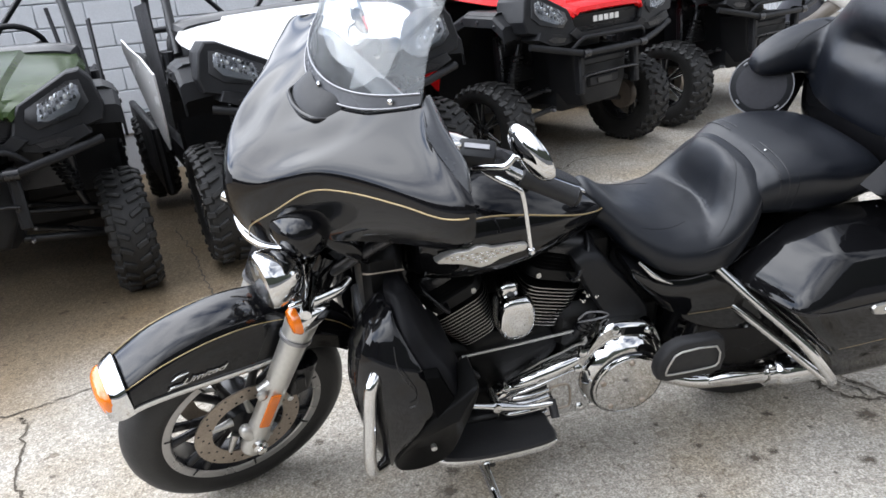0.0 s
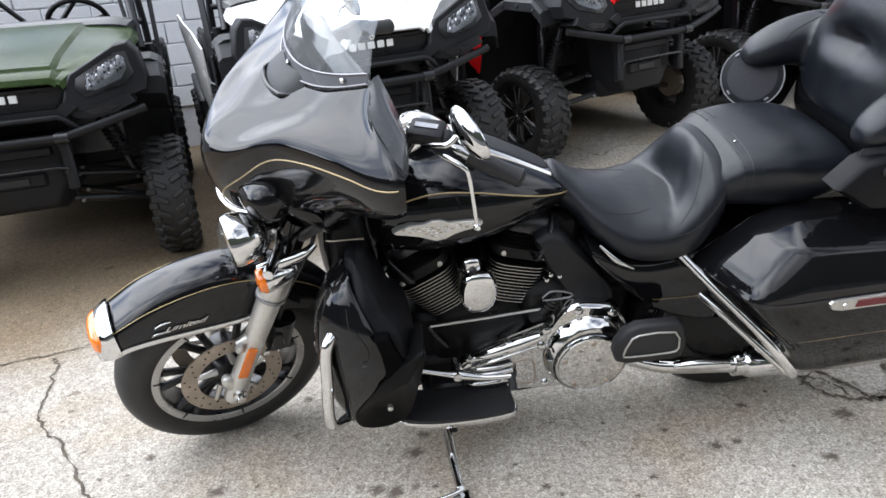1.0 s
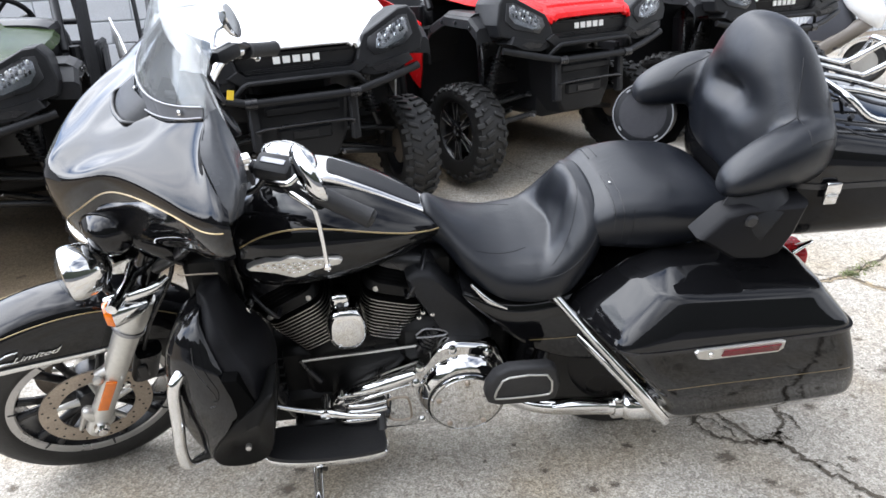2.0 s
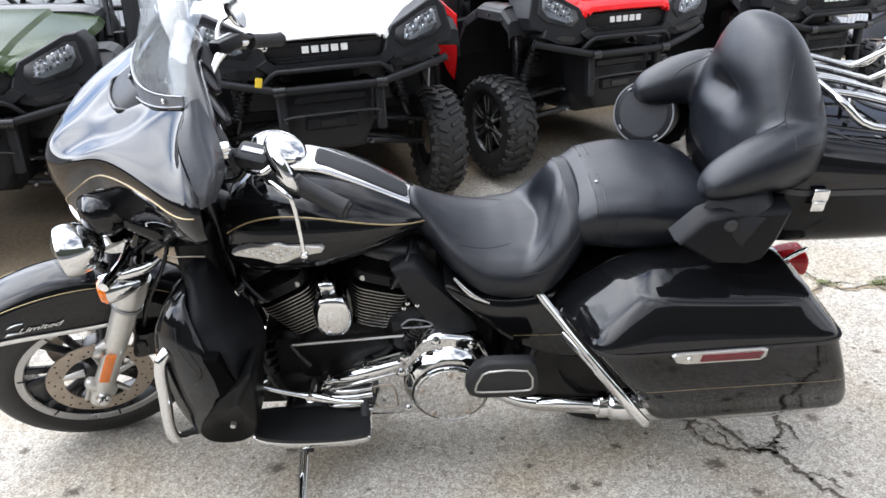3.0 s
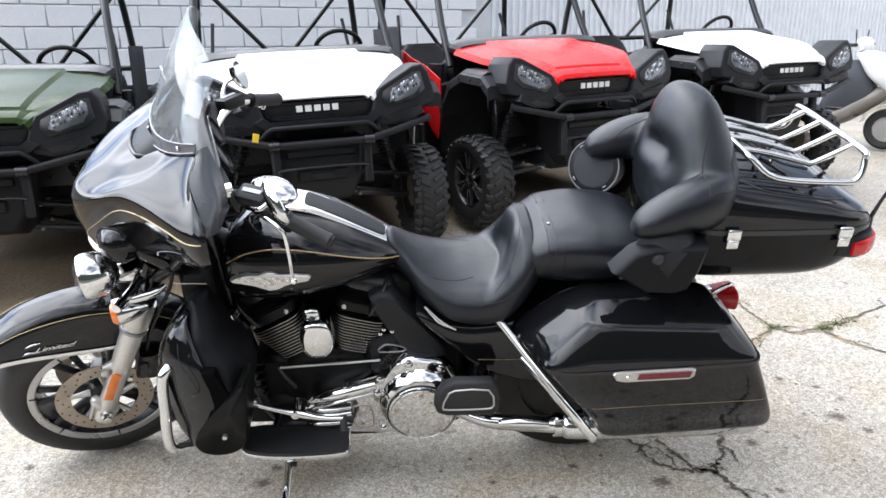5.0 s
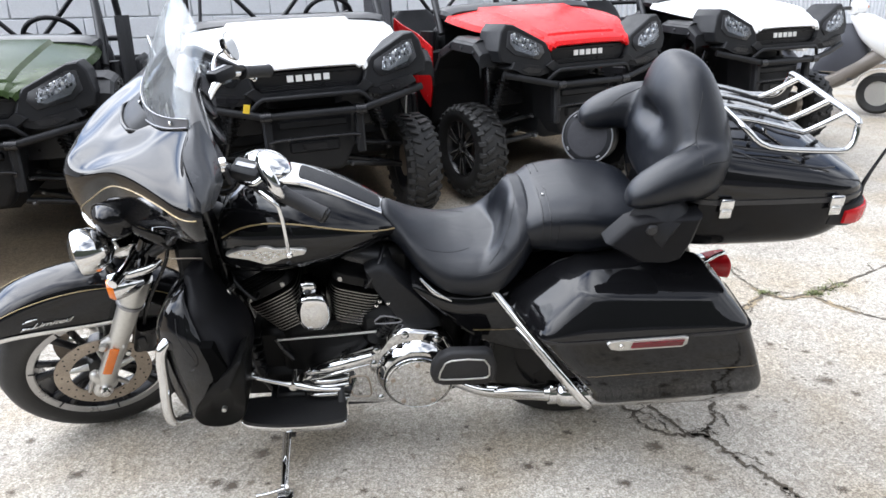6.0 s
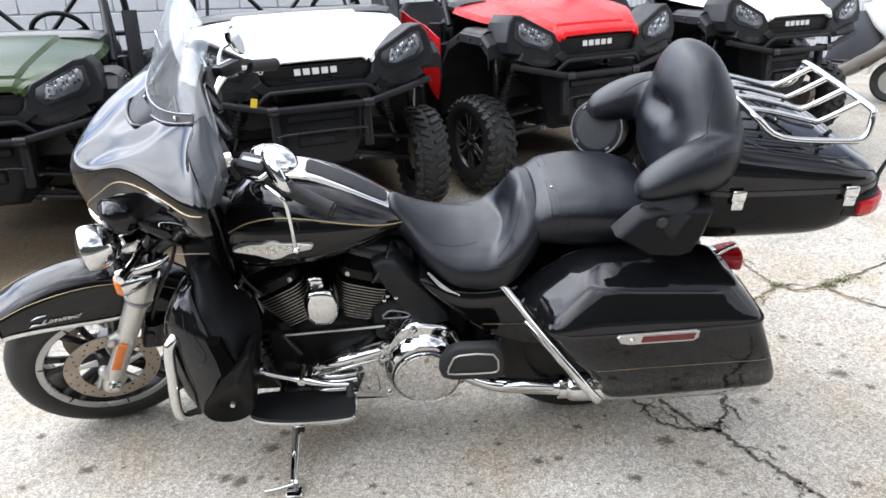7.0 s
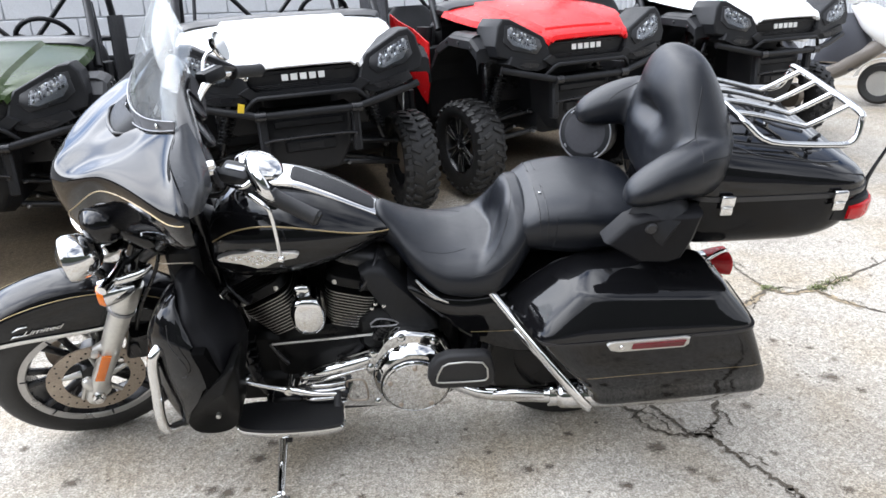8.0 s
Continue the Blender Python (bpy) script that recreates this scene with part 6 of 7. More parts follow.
# primary case with its round clutch cover
PRIM = [(0.655, 0.318), (0.672, 0.352), (0.70, 0.376), (0.80, 0.412), (0.895, 0.436), (0.925, 0.456), (0.952, 0.500), (0.975, 0.522), (1.01, 0.530), (1.06, 0.524), (1.11, 0.510), (1.14, 0.47), (1.165, 0.40), (1.16, 0.30), (1.11, 0.245), (1.03, 0.215), (0.92, 0.217), (0.80, 0.224), (0.70, 0.240), (0.665, 0.27)]
primary = fixed("primary_cover", slab(PRIM, -0.190, -0.09, 0.018, 3), CHROME, "polished chrome primary cover")
fixed("primary_panel", tube([(x, -0.1905, z) for x, z in ((0.822, 0.264), (0.872, 0.256), (0.884, 0.272), (0.878, 0.332), (0.862, 0.347), (0.826, 0.344), (0.818, 0.33))], 0.0032, 8, 3, True), STEEL, "raised edge of an inspection panel", primary)
DX, DZ = 1.040, 0.340
fixed("clutch_drum", disc_y(DX, -0.180, DZ + 0.012, [(0.142, -0.03), (0.138, 0.004), (0.131, 0.020), (0.121, 0.034), (0.111, 0.042), (0.0, 0.043)], 56), CHROME, "bulging chrome clutch housing", primary)
derby = fixed("clutch_cover", disc_y(DX, -0.205, DZ - 0.002, [(0.108, -0.02), (0.108, 0.018), (0.1055, 0.026), (0.1025, 0.028), (0.1015, 0.0245), (0.0985, 0.0245), (0.0975, 0.029), (0.05, 0.0315), (0.0, 0.032)], 64), CHROME, "round chrome clutch cover", primary)
# black ring painted for the dark shading round the clutch cover
fixed("cover_shade_ring", ring_lathe([(0.1115, 0.0), (0.1115, 0.012), (0.106, 0.012), (0.106, 0.0)], 56, along_y(DX, -0.212, DZ - 0.002)), BLACK_METAL, "", derby)
for i in range(5):
    a = radians(72 * i + 18)
    fixed("cover_bolt", disc_y(DX + math.cos(a) * 0.084, -0.235, DZ - 0.002 + math.sin(a) * 0.084, [(0.009, -0.004), (0.008, 0.004), (0.004, 0.006), (0.0, 0.005)], 12), STEEL, "", derby)
for x, z in ((1.003, 0.511), (1.106, 0.490), (0.912, 0.452), (0.800, 0.416), (0.69, 0.372), (0.915, 0.243), (0.90, 0.395), (0.955, 0.245)):
    fixed("case_bolt", disc_y(x, -0.187, z, [(0.0135, -0.01), (0.0135, 0.008), (0.008, 0.013), (0.0, 0.014)], 12), CHROME, "", primary)
# rounded upper arm of the case with cast ribs, and the ribbed front end over a raised dark plate painted for the shaded
# gaps
fixed("case_arm", tube([(0.675, -0.172, 0.350), (0.74, -0.186, 0.384), (0.82, -0.19, 0.410), (0.895, -0.186, 0.428)], [0.012, 0.022, 0.023, 0.014], 12, 4), CHROME, "", primary)
fixed("case_rib", tube([(0.69, -0.196, 0.345), (0.76, -0.206, 0.372), (0.83, -0.204, 0.392), (0.885, -0.198, 0.402)], [0.003, 0.006, 0.006, 0.003], 8, 4), CHROME, "", primary)
fixed("rib_gap_shade", slab([(0.668, 0.335), (0.70, 0.350), (0.808, 0.352), (0.812, 0.250), (0.70, 0.256), (0.672, 0.285)], -0.196, -0.18, 0.004), BLACK_METAL, "", primary)
for x0, z, r in ((0.690, 0.342, 0.008), (0.674, 0.318, 0.013), (0.680, 0.285, 0.011), (0.700, 0.258, 0.007)):
    fixed("front_rib", tube([(x0, -0.190, z - 0.004), (x0 + 0.02, -0.202, z), (0.76, -0.205, z + 0.002), (0.812, -0.198, z + 0.004)], [r * 0.6, r, r, r * 0.8], 10, 3), CHROME, "", primary)
fixed("cooler_hose", join(*[ring_lathe([(0.016, -0.004), (0.016, 0.004), (0.010, 0.004), (0.010, -0.004)], 14, facing((0.925 + 0.007 * k, -0.12, 0.475 + 0.010 * k), (0.57, 0, 0.82))) for k in range(5)], tube([(0.915, -0.12, 0.46), (0.965, -0.12, 0.53)], 0.011, 10, 1)), BLACK_METAL, "ribbed black hose", primary)
# transmission and lower frame mass
fixed("transmission", join(box(1.02, 0, 0.42, 0.34, 0.22, 0.26, 0.03), box(0.95, 0, 0.24, 0.62, 0.16, 0.12, 0.03), box(1.18, 0, 0.58, 0.30, 0.20, 0.24, 0.04)), ENGINE_BLACK, "black gearbox")
fixed("down_tube", join(tube([(0.42, -0.05, 0.92), (0.46, -0.07, 0.60), (0.52, -0.10, 0.28), (0.62, -0.10, 0.20)], 0.02, 10, 4), tube([(0.42, 0.05, 0.92), (0.46, 0.07, 0.60), (0.52, 0.10, 0.28), (0.62, 0.10, 0.20)], 0.02, 10, 4)), BLACK_METAL, "black frame tubes")
# filler block added to darken the gap between fork and leg fairings
fixed("leg_gap_filler", join(box(0.385, 0, 0.64, 0.10, 0.32, 0.44, 0.02), box(0.34, 0, 0.55, 0.05, 0.20, 0.12, 0.01)), ENGINE_BLACK, "black filler block added between the leg fairings")
fixed("steering_head", tube([(0.26, 0, 0.86), (0.33, 0, 1.02)], 0.05, 14, 2), BLACK_METAL, "")
fixed("backbone", tube([(0.38, 0, 0.90), (0.60, 0, 0.80), (0.95, 0, 0.78), (1.35, 0, 0.72), (1.60, 0, 0.76)], 0.035, 10, 3), BLACK_METAL, "")
fixed("mid_frame_cover", slab([(0.885, 0.735), (0.95, 0.745), (0.99, 0.70), (1.06, 0.62), (1.12, 0.53), (1.11, 0.47), (1.03, 0.475), (0.970, 0.56), (0.915, 0.655)], -0.152, -0.06, 0.02, 2), PLASTIC, "matte black heat deflector")

# finned block added to darken the see-through gap ahead of the engine
fixed("front_gap_filler", join(box(0.570, 0, 0.35, 0.12, 0.18, 0.24, 0.02), box(0.57, 0, 0.255, 0.30, 0.22, 0.12, 0.02)), ENGINE_BLACK, "black finned filler block ahead of the engine")
for k in range(7):
    fixed("filler_fin", box(0.515, 0, 0.27 + 0.032 * k, 0.03, 0.226, 0.008, 0.002), ENGINE_BLACK)

# black backing added to darken the gaps seen past the cylinders
fixed("engine_backing", join(slab([(0.56, 0.52), (0.60, 0.80), (0.90, 0.80), (0.98, 0.70), (0.98, 0.50), (0.80, 0.44)], 0.11, 0.17, 0.02), box(0.95, 0, 0.66, 0.16, 0.14, 0.2, 0.02)), ENGINE_BLACK, "black backing added on the far side of the engine")

# chrome sliver added to imitate a reflection on the frame tube
fixed("glint_strip", tube([(0.474, -0.17, 0.700), (0.483, -0.17, 0.657), (0.499, -0.17, 0.584)], [0.003, 0.009, 0.003], 10, 4), CHROME, "chrome strip added as a glint beside the leg fairing")
gear_bracket = fixed("gear_bracket", tube([(0.909, -0.150, 0.531), (0.920, -0.150, 0.552), (0.940, -0.150, 0.560), (0.989, -0.150, 0.548), (0.987, -0.150, 0.532)], 0.003, 8, 2, True), TRIM_GREY, "bent grey bracket on the gearbox")
# small chrome studs added as glints above the bracket
for x, z in ((0.917, 0.603), (0.928, 0.619), (0.954, 0.611)):
    fixed("glint_stud", lathe([(0.006, -0.02), (0.006, 0.004), (0.0, 0.006)], 8, facing((x, -0.150, z), (0, -1, 0.2))), CHROME, "", gear_bracket)

# shift linkage and lever
shift = fixed("shift_linkage", tube([(0.578, -0.112, 0.447), (0.75, -0.114, 0.459), (0.918, -0.116, 0.472)], 0.0042, 8, 3), SATIN, "polished shift rod")
fixed("shift_arm", tube([(0.578, -0.112, 0.452), (0.60, -0.115, 0.41), (0.63, -0.12, 0.37)], [0.006, 0.007, 0.008], 8, 3), BLACK_METAL, "", shift)
fixed("shift_arm", tube([(0.905, -0.085, 0.474), (0.93, -0.09, 0.478), (0.955, -0.09, 0.478)], [0.006, 0.012, 0.010], 8, 3), SATIN, "", shift)
fixed("shift_lever", join(tube([(0.49, -0.245, 0.425), (0.56, -0.25, 0.402), (0.62, -0.25, 0.382), (0.655, -0.25, 0.374), (0.72, -0.262, 0.366), (0.795, -0.272, 0.370)], [0.006, 0.007, 0.009, 0.014, 0.009, 0.008], 8, 4), tube([(0.645, -0.19, 0.375), (0.645, -0.262, 0.375)], 0.013, 12, 2)), CHROME, "", shift)
fixed("shift_peg", tube([(0.795, -0.262, 0.374), (0.797, -0.296, 0.338)], 0.012, 12, 2), GRIP, "", shift)
fixed("foot_control", join(box(0.62, -0.165, 0.27, 0.10, 0.06, 0.03, 0.008), tube([(0.70, -0.19, 0.34), (0.82, -0.20, 0.30)], 0.018, 10, 2)), BLACK_METAL, "", shift)

# rider and passenger floorboards
FB = [(0.468, -0.185), (0.462, -0.25), (0.475, -0.292), (0.53, -0.312), (0.62, -0.320), (0.72, -0.318), (0.785, -0.310), (0.810, -0.292), (0.808, -0.24), (0.79, -0.19), (0.64, -0.180)]
for s in (-1, 1):
    def side(shape):
        return shape if s < 0 else flip(shape)

    def board(grow, z0, z1):
        c = (0.64, -0.25)
        return loft([[(c[0] + (x - c[0]) * g, c[1] + (y - c[1]) * g, z) for x, y in [tuple(q) for q in spline(FB, 3, True)]] for z, g in ((z0, grow - 0.02), (z0 + 0.004, grow), (z1 - 0.004, grow), (z1, grow - 0.025))])
    fb = fixed("floorboard", side(board(1.0, 0.238, 0.258)), CHROME, "rider floorboard with a chrome edge")
    fixed("floorboard_pad", side(board(0.965, 0.255, 0.268)), GRIP, "black rubber pad", fb)
    for bx in (0.56, 0.72):
        fixed("board_bracket", side(box(bx, -0.17, 0.24, 0.03, 0.10, 0.03, 0.006)), BLACK_METAL, "", fb)
    PO = [(1.078, 0.430), (1.082, 0.465), (1.105, 0.505), (1.14, 0.522), (1.25, 0.520), (1.272, 0.505), (1.288, 0.44), (1.28, 0.395), (1.25, 0.385), (1.115, 0.388), (1.088, 0.40)]
    pf = fixed("passenger_board", side(slab(PO, -0.300, -0.268, 0.012)), GRIP, "folded passenger board with black rubber")
    PI = [(1.105, 0.428), (1.118, 0.470), (1.142, 0.494), (1.245, 0.492), (1.262, 0.44), (1.258, 0.425), (1.24, 0.418), (1.125, 0.418)]
    fixed("board_inlay", side(tube([(x, -0.302, z) for x, z in PI], 0.003, 6, 2, True)), SATIN, "thin silver inlay line", pf)
    fixed("board_hinge", side(join(box(1.15, -0.25, 0.395, 0.03, 0.06, 0.03, 0.006), box(1.24, -0.25, 0.395, 0.03, 0.06, 0.03, 0.006), box(1.20, -0.21, 0.37, 0.16, 0.04, 0.05, 0.01))), BLACK_METAL, "", pf)

# leg fairings with the engine guard
for s in (-1, 1):
    def side(shape):
        return shape if s < 0 else flip(shape)
    # shell: height, front x, rear outer edge, outer y near the front
    rows = ((0.778, 0.372, 0.386, -0.265, -0.25), (0.757, 0.345, 0.388, -0.30, -0.275), (0.73, 0.318, 0.40, -0.325, -0.29), (0.70, 0.299, 0.413, -0.345, -0.30), (0.66, 0.281, 0.432, -0.370, -0.31), (0.60, 0.269, 0.445, -0.381, -0.315),
            (0.54, 0.267, 0.450, -0.384, -0.315), (0.47, 0.275, 0.424, -0.374, -0.313), (0.40, 0.290, 0.380, -0.352, -0.308), (0.34, 0.311, 0.356, -0.330, -0.295), (0.305, 0.33, 0.345, -0.315, -0.285))
    loops = []
    for z, xf_, ex, ey, fy in rows:
        d = ex - xf_
        loops.append([(xf_ + 0.02 * d, -0.19, z), (xf_, -0.225, z), (xf_ + 0.02 * d, fy + 0.035, z), (xf_ + 0.09 * d, fy + 0.005, z), (xf_ + 0.24 * d, fy - 0.30 * (fy - ey), z), (xf_ + 0.45 * d, fy - 0.66 * (fy - ey), z),
                      (xf_ + 0.70 * d, fy - 0.92 * (fy - ey), z), (xf_ + 0.88 * d, ey, z), (ex - 0.002, ey + 0.003, z), (ex, ey + 0.012, z), (ex - 0.01, -0.20, z), (xf_ + 0.55 * d, -0.165, z), (xf_ + 0.2 * d, -0.17, z)])
    lower = fixed("leg_fairing", side(smooth_loft(loops, 4)), BLACK_PAINT, "glossy black leg fairing", None, 65)
    # matte panel towards the rider: height, shell edge, rear edge
    rows = ((0.80, 0.385, -0.235, 0.403, -0.24), (0.785, 0.386, -0.25, 0.410, -0.265), (0.73, 0.399, -0.318, 0.438, -0.312), (0.69, 0.415, -0.343, 0.457, -0.333), (0.65, 0.432, -0.366, 0.488, -0.358), (0.60, 0.443, -0.376, 0.505, -0.383),
            (0.55, 0.447, -0.380, 0.510, -0.388), (0.50, 0.443, -0.374, 0.505, -0.380))
    loops = [[(sx - 0.01, sy + 0.02, z), (sx + 0.002, sy + 0.002, z), ((sx + qx) / 2, (sy + qy) / 2 - 0.001, z), (qx - 0.003, qy, z), (qx + 0.003, qy + 0.008, z), (qx + 0.028, qy * 0.5 - 0.10, z), (qx + 0.02, -0.16, z), (sx, -0.16, z)] for z, sx, sy, qx, qy in rows]
    fixed("knee_panel", side(smooth_loft(loops, 3)), POD_BLACK, "matte black knee panel", lower, 75)
    # raised black plate that paints the shade of a recess
    fixed("pocket_shade", side(slab([(0.432, 0.661), (0.466, 0.659), (0.497, 0.585), (0.492, 0.560), (0.452, 0.528), (0.446, 0.60)], -0.393, -0.36, 0.003)), RECESS_SHADE, "black plate painted as a shaded recess", lower)
    rim = [tuple(q) for q in spline([(0.548, 0.633), (0.550, 0.583), (0.530, 0.469), (0.503, 0.344), (0.464, 0.290), (0.410, 0.272), (0.362, 0.287), (0.348, 0.334), (0.362, 0.384), (0.396, 0.445), (0.452, 0.527), (0.504, 0.586)], 3, True)]
    mx_, mz_ = sum(q[0] for q in rim) / len(rim), sum(q[1] for q in rim) / len(rim)

    def scoop_loop(inset, depth):
        """The scoop's outline on a face that leans out towards its top."""
        return [(x + (mx_ - x) * inset, -0.322 - (z - 0.277) * 0.28 + depth, z + (mz_ - z) * inset) for x, z in rim]
    scoop = fixed("lower_scoop", side(loft([scoop_loop(0.0, 0.11), scoop_loop(0.0, 0.010), scoop_loop(0.03, 0.002), scoop_loop(0.08, 0.0), scoop_loop(0.5, 0.004)])), SCOOP_BLACK, "black lower scoop with two screws", lower)
    for x, y, z in ((0.516, -0.394, 0.526), (0.449, -0.354, 0.384)):
        fixed("scoop_screw", side(disc_y(x, y, z, [(0.0075, -0.01), (0.0075, 0.003), (0.003, 0.005), (0, 0.004)], 12)), SATIN, "", scoop)
    fixed("fairing_seam", side(tube([(0.372, -0.352, 0.735), (0.374, -0.372, 0.690), (0.392, -0.383, 0.650), (0.410, -0.390, 0.615), (0.408, -0.391, 0.585), (0.392, -0.387, 0.575)], 0.0012, 6, 4)), BLACK_METAL, "", lower)
    fixed("guard_bar", side(tube([(0.47, -0.10, 0.66), (0.38, -0.24, 0.665), (0.322, -0.335, 0.635), (0.306, -0.352, 0.60), (0.296, -0.358, 0.50), (0.286, -0.362, 0.40), (0.292, -0.352, 0.345), (0.33, -0.30, 0.315), (0.42, -0.18, 0.30), (0.50, -0.08, 0.30)], 0.016, 12, 5)), CHROME, "chrome engine guard tube")

# side stand
stand = fixed("side_stand", tube([(0.60, -0.14, 0.215), (0.60, -0.20, 0.19), (0.605, -0.30, 0.165), (0.615, -0.46, 0.150)], [0.018, 0.017, 0.015, 0.013], 10, 4), CHROME, "chrome side stand down on the ground")
fixed("stand_foot", join(box(0.617, -0.478, 0.130, 0.05, 0.05, 0.008, 0.003), tube([(0.615, -0.465, 0.146), (0.57, -0.475, 0.140), (0.53, -0.48, 0.136)], 0.006, 8, 3)), CHROME, "", stand)
fixed("stand_spring", tube([(0.63, -0.16, 0.20), (0.625, -0.28, 0.18)], 0.009, 8, 2), BLACK_METAL, "", stand)
# ---- utility vehicles in a row: local x to the viewer's right, y to their rear, z up, origin under the nose ----
def make_utv(name, m, paint, label, steer=0.0, tag=False, flank=0.0, net_top=1.18):
    u = thing(name, m, label, "utility vehicle", "vehicles parked in a row")

    def add(nm, shape, mat, lab="", parent=None, smooth=38):
        shape = [Vector((v[0], v[1], v[2] - 0.08 * min(1, max(0, (v[2] - 0.52) / 0.3)))) for v in shape[0]], shape[1]
        return part(nm, shape, mat, parent or u, lab, smooth)

    def mir(shape):
        return flipx(shape)

    # hood: a raised middle panel with a stepped front lip and two lower wings running out over the lamps
    def hood_row(y, z, hw, inner, wing):
        half = [(0.0, z + 0.006), (inner * 0.5, z + 0.005), (inner - 0.012, z + 0.002), (inner + 0.012, z - 0.016), (inner * 0.45 + hw * 0.55, (z + wing) / 2 - 0.006), (hw - 0.01, wing), (hw, wing - 0.022)]
        return [(-x, y, q) for x, q in reversed(half[1:])] + [(x, y, q) for x, q in half]
    hood = add("hood", shell([hood_row(-0.006, 1.114, 0.315, 0.28, 1.110), hood_row(0.0, 1.130, 0.325, 0.285, 1.124), hood_row(0.03, 1.146, 0.35, 0.29, 1.138), hood_row(0.085, 1.158, 0.39, 0.29, 1.148), hood_row(0.095, 1.172, 0.398, 0.28, 1.150),
                              hood_row(0.25, 1.218, 0.51, 0.30, 1.198), hood_row(0.45, 1.270, 0.62, 0.335, 1.240), hood_row(0.62, 1.312, 0.645, 0.365, 1.272), hood_row(0.80, 1.345, 0.64, 0.39, 1.300)], 0.025, 1), paint, "painted hood with a raised middle panel", None, 22)
    add("hood_lip", slab([(-0.23, 1.148), (0.23, 1.148), (0.235, 1.141), (-0.235, 1.141)], 0.012, 0.09, 0.003), BLACK_METAL, "thin dark step line", hood)
    for s in (-1, 1):
        add("hood_pin", box(s * 0.30, 0.56, 1.302, 0.03, 0.02, 0.016, 0.005), BLACK_METAL, "", hood)
        # model lettering by the lamp, as small plain bars
        for k in range(4):
            add("letter_bar", xf(box(0, 0, 0, 0.020, 0.004, 0.012, 0.001), Matrix.Translation((s * (0.455 + 0.026 * k), 0.17 + 0.05 * k, 1.184 + 0.010 * k)) @ Matrix.Rotation(radians(-50), 4, "X")), BLACK_METAL, "", hood)
    # grille panel with the plain letter blocks
    grille = add("grille", slab([(-0.345, 1.108), (0.345, 1.108), (0.30, 1.02), (0.255, 1.0), (-0.255, 1.0), (-0.30, 1.02)], 0.004, 0.08, 0.012), PLASTIC, "black plastic grille panel")
    wl = [0.036, 0.038, 0.038, 0.038, 0.036]
    x = -0.122
    for w in wl:
        add("letter_block", box(x + w / 2, -0.002, 1.068, w, 0.008, 0.036, 0.002), LETTER_WHITE, "white letter block", grille)
        x += w + 0.0135
    for k in range(4):
        add("grille_slat", box(0, 0.002, 1.094 - 0.006 - 0.02 * k if k < 1 else 1.040 - 0.009 * k, 0.60 - 0.02 * k, 0.006, 0.004, 0.001), BLACK_METAL, "", grille)
    add("brow", slab([(-0.37, 1.005), (-0.315, 1.035), (-0.275, 1.004), (0.275, 1.004), (0.315, 1.035), (0.37, 1.005), (0.30, 0.955), (-0.30, 0.955)], -0.035, 0.10, 0.010), PLASTIC, "", grille)
    # lamp pods and headlamps
    for s in (-1, 1):
        def side(sh):
            return sh if s > 0 else mir(sh)
        def swept(sh):
            return [Vector((v[0] - 0.09 * max(0, v[0] - 0.34), v[1] - 0.02 + 0.10 * max(0, v[0] - 0.34) + 0.14 * max(0, v[2] - 1.06), v[2] + 0.10 * max(0, v[0] - 0.34))) for v in sh[0]], sh[1]
        pod = add("lamp_pod", side(swept(slab([(0.325, 1.108), (0.355, 1.152), (0.600, 1.246), (0.662, 1.246), (0.706, 1.195), (0.738, 1.075), (0.720, 1.01), (0.56, 0.985), (0.36, 0.972), (0.30, 1.02)], -0.005, 0.24, 0.016))), PLASTIC, "black plastic lamp surround", None, 25)
        add("pod_recess", side(swept(slab([(0.372, 1.085), (0.388, 1.130), (0.590, 1.206), (0.648, 1.204), (0.672, 1.10), (0.61, 1.056), (0.42, 1.036)], -0.008, 0.0, 0.003))), BLACK_METAL, "", pod)
        hl = add("headlamp", side(swept(slab([(0.430, 1.072), (0.438, 1.118), (0.465, 1.138), (0.610, 1.192), (0.632, 1.184), (0.640, 1.130), (0.604, 1.088), (0.47, 1.058)], -0.010, 0.01, 0.004))), TRIM_GREY, "faceted headlamp", pod)
        for k in range(9):
            for r in range(3):
                lean = 0.004 * ((k * 7 + r * 5) % 4)
                add("lamp_facet", side(swept(box(0.452 + 0.020 * k, -0.014 - lean, 1.084 + 0.0066 * k + 0.024 * r, 0.015, 0.008, 0.018, 0.003))), (CHROME, BLACK_METAL, SATIN, TRIM_GREY, BLACK_METAL)[(3 * k + r * 4) % 5], "", hl)
        add("lamp_glass", side(swept(slab([(0.425, 1.069), (0.434, 1.121), (0.462, 1.142), (0.612, 1.197), (0.636, 1.188), (0.645, 1.129), (0.607, 1.084), (0.47, 1.053)], -0.032, -0.024, 0.003))), LAMP_GLASS, "clear lamp cover", hl)
        add("pod_blade", side(slab([(0.30, 1.035), (0.37, 1.0), (0.50, 1.02), (0.60, 1.045), (0.625, 1.0), (0.52, 0.955), (0.40, 0.94), (0.33, 0.955)], -0.018, 0.14, 0.010)), PLASTIC, "", pod)
        add("pod_cut", side(slab([(0.385, 0.985), (0.50, 1.002), (0.545, 0.99), (0.49, 0.965), (0.41, 0.960)], -0.022, 0.0, 0.003)), BLACK_METAL, "", pod)
        # wheel-arch flare
        prof = [(0.12, 1.0), (0.13, 1.085), (0.22, 1.150), (0.50, 1.168), (0.67, 1.105), (0.80, 0.95), (0.84, 0.84)]
        rows = [[(0.50, y, z + 0.02), (0.64, y, z + 0.02), (0.752, y, z + 0.012), (0.772, y, z - 0.004), (0.776, y, z - 0.055)] for y, z in prof]
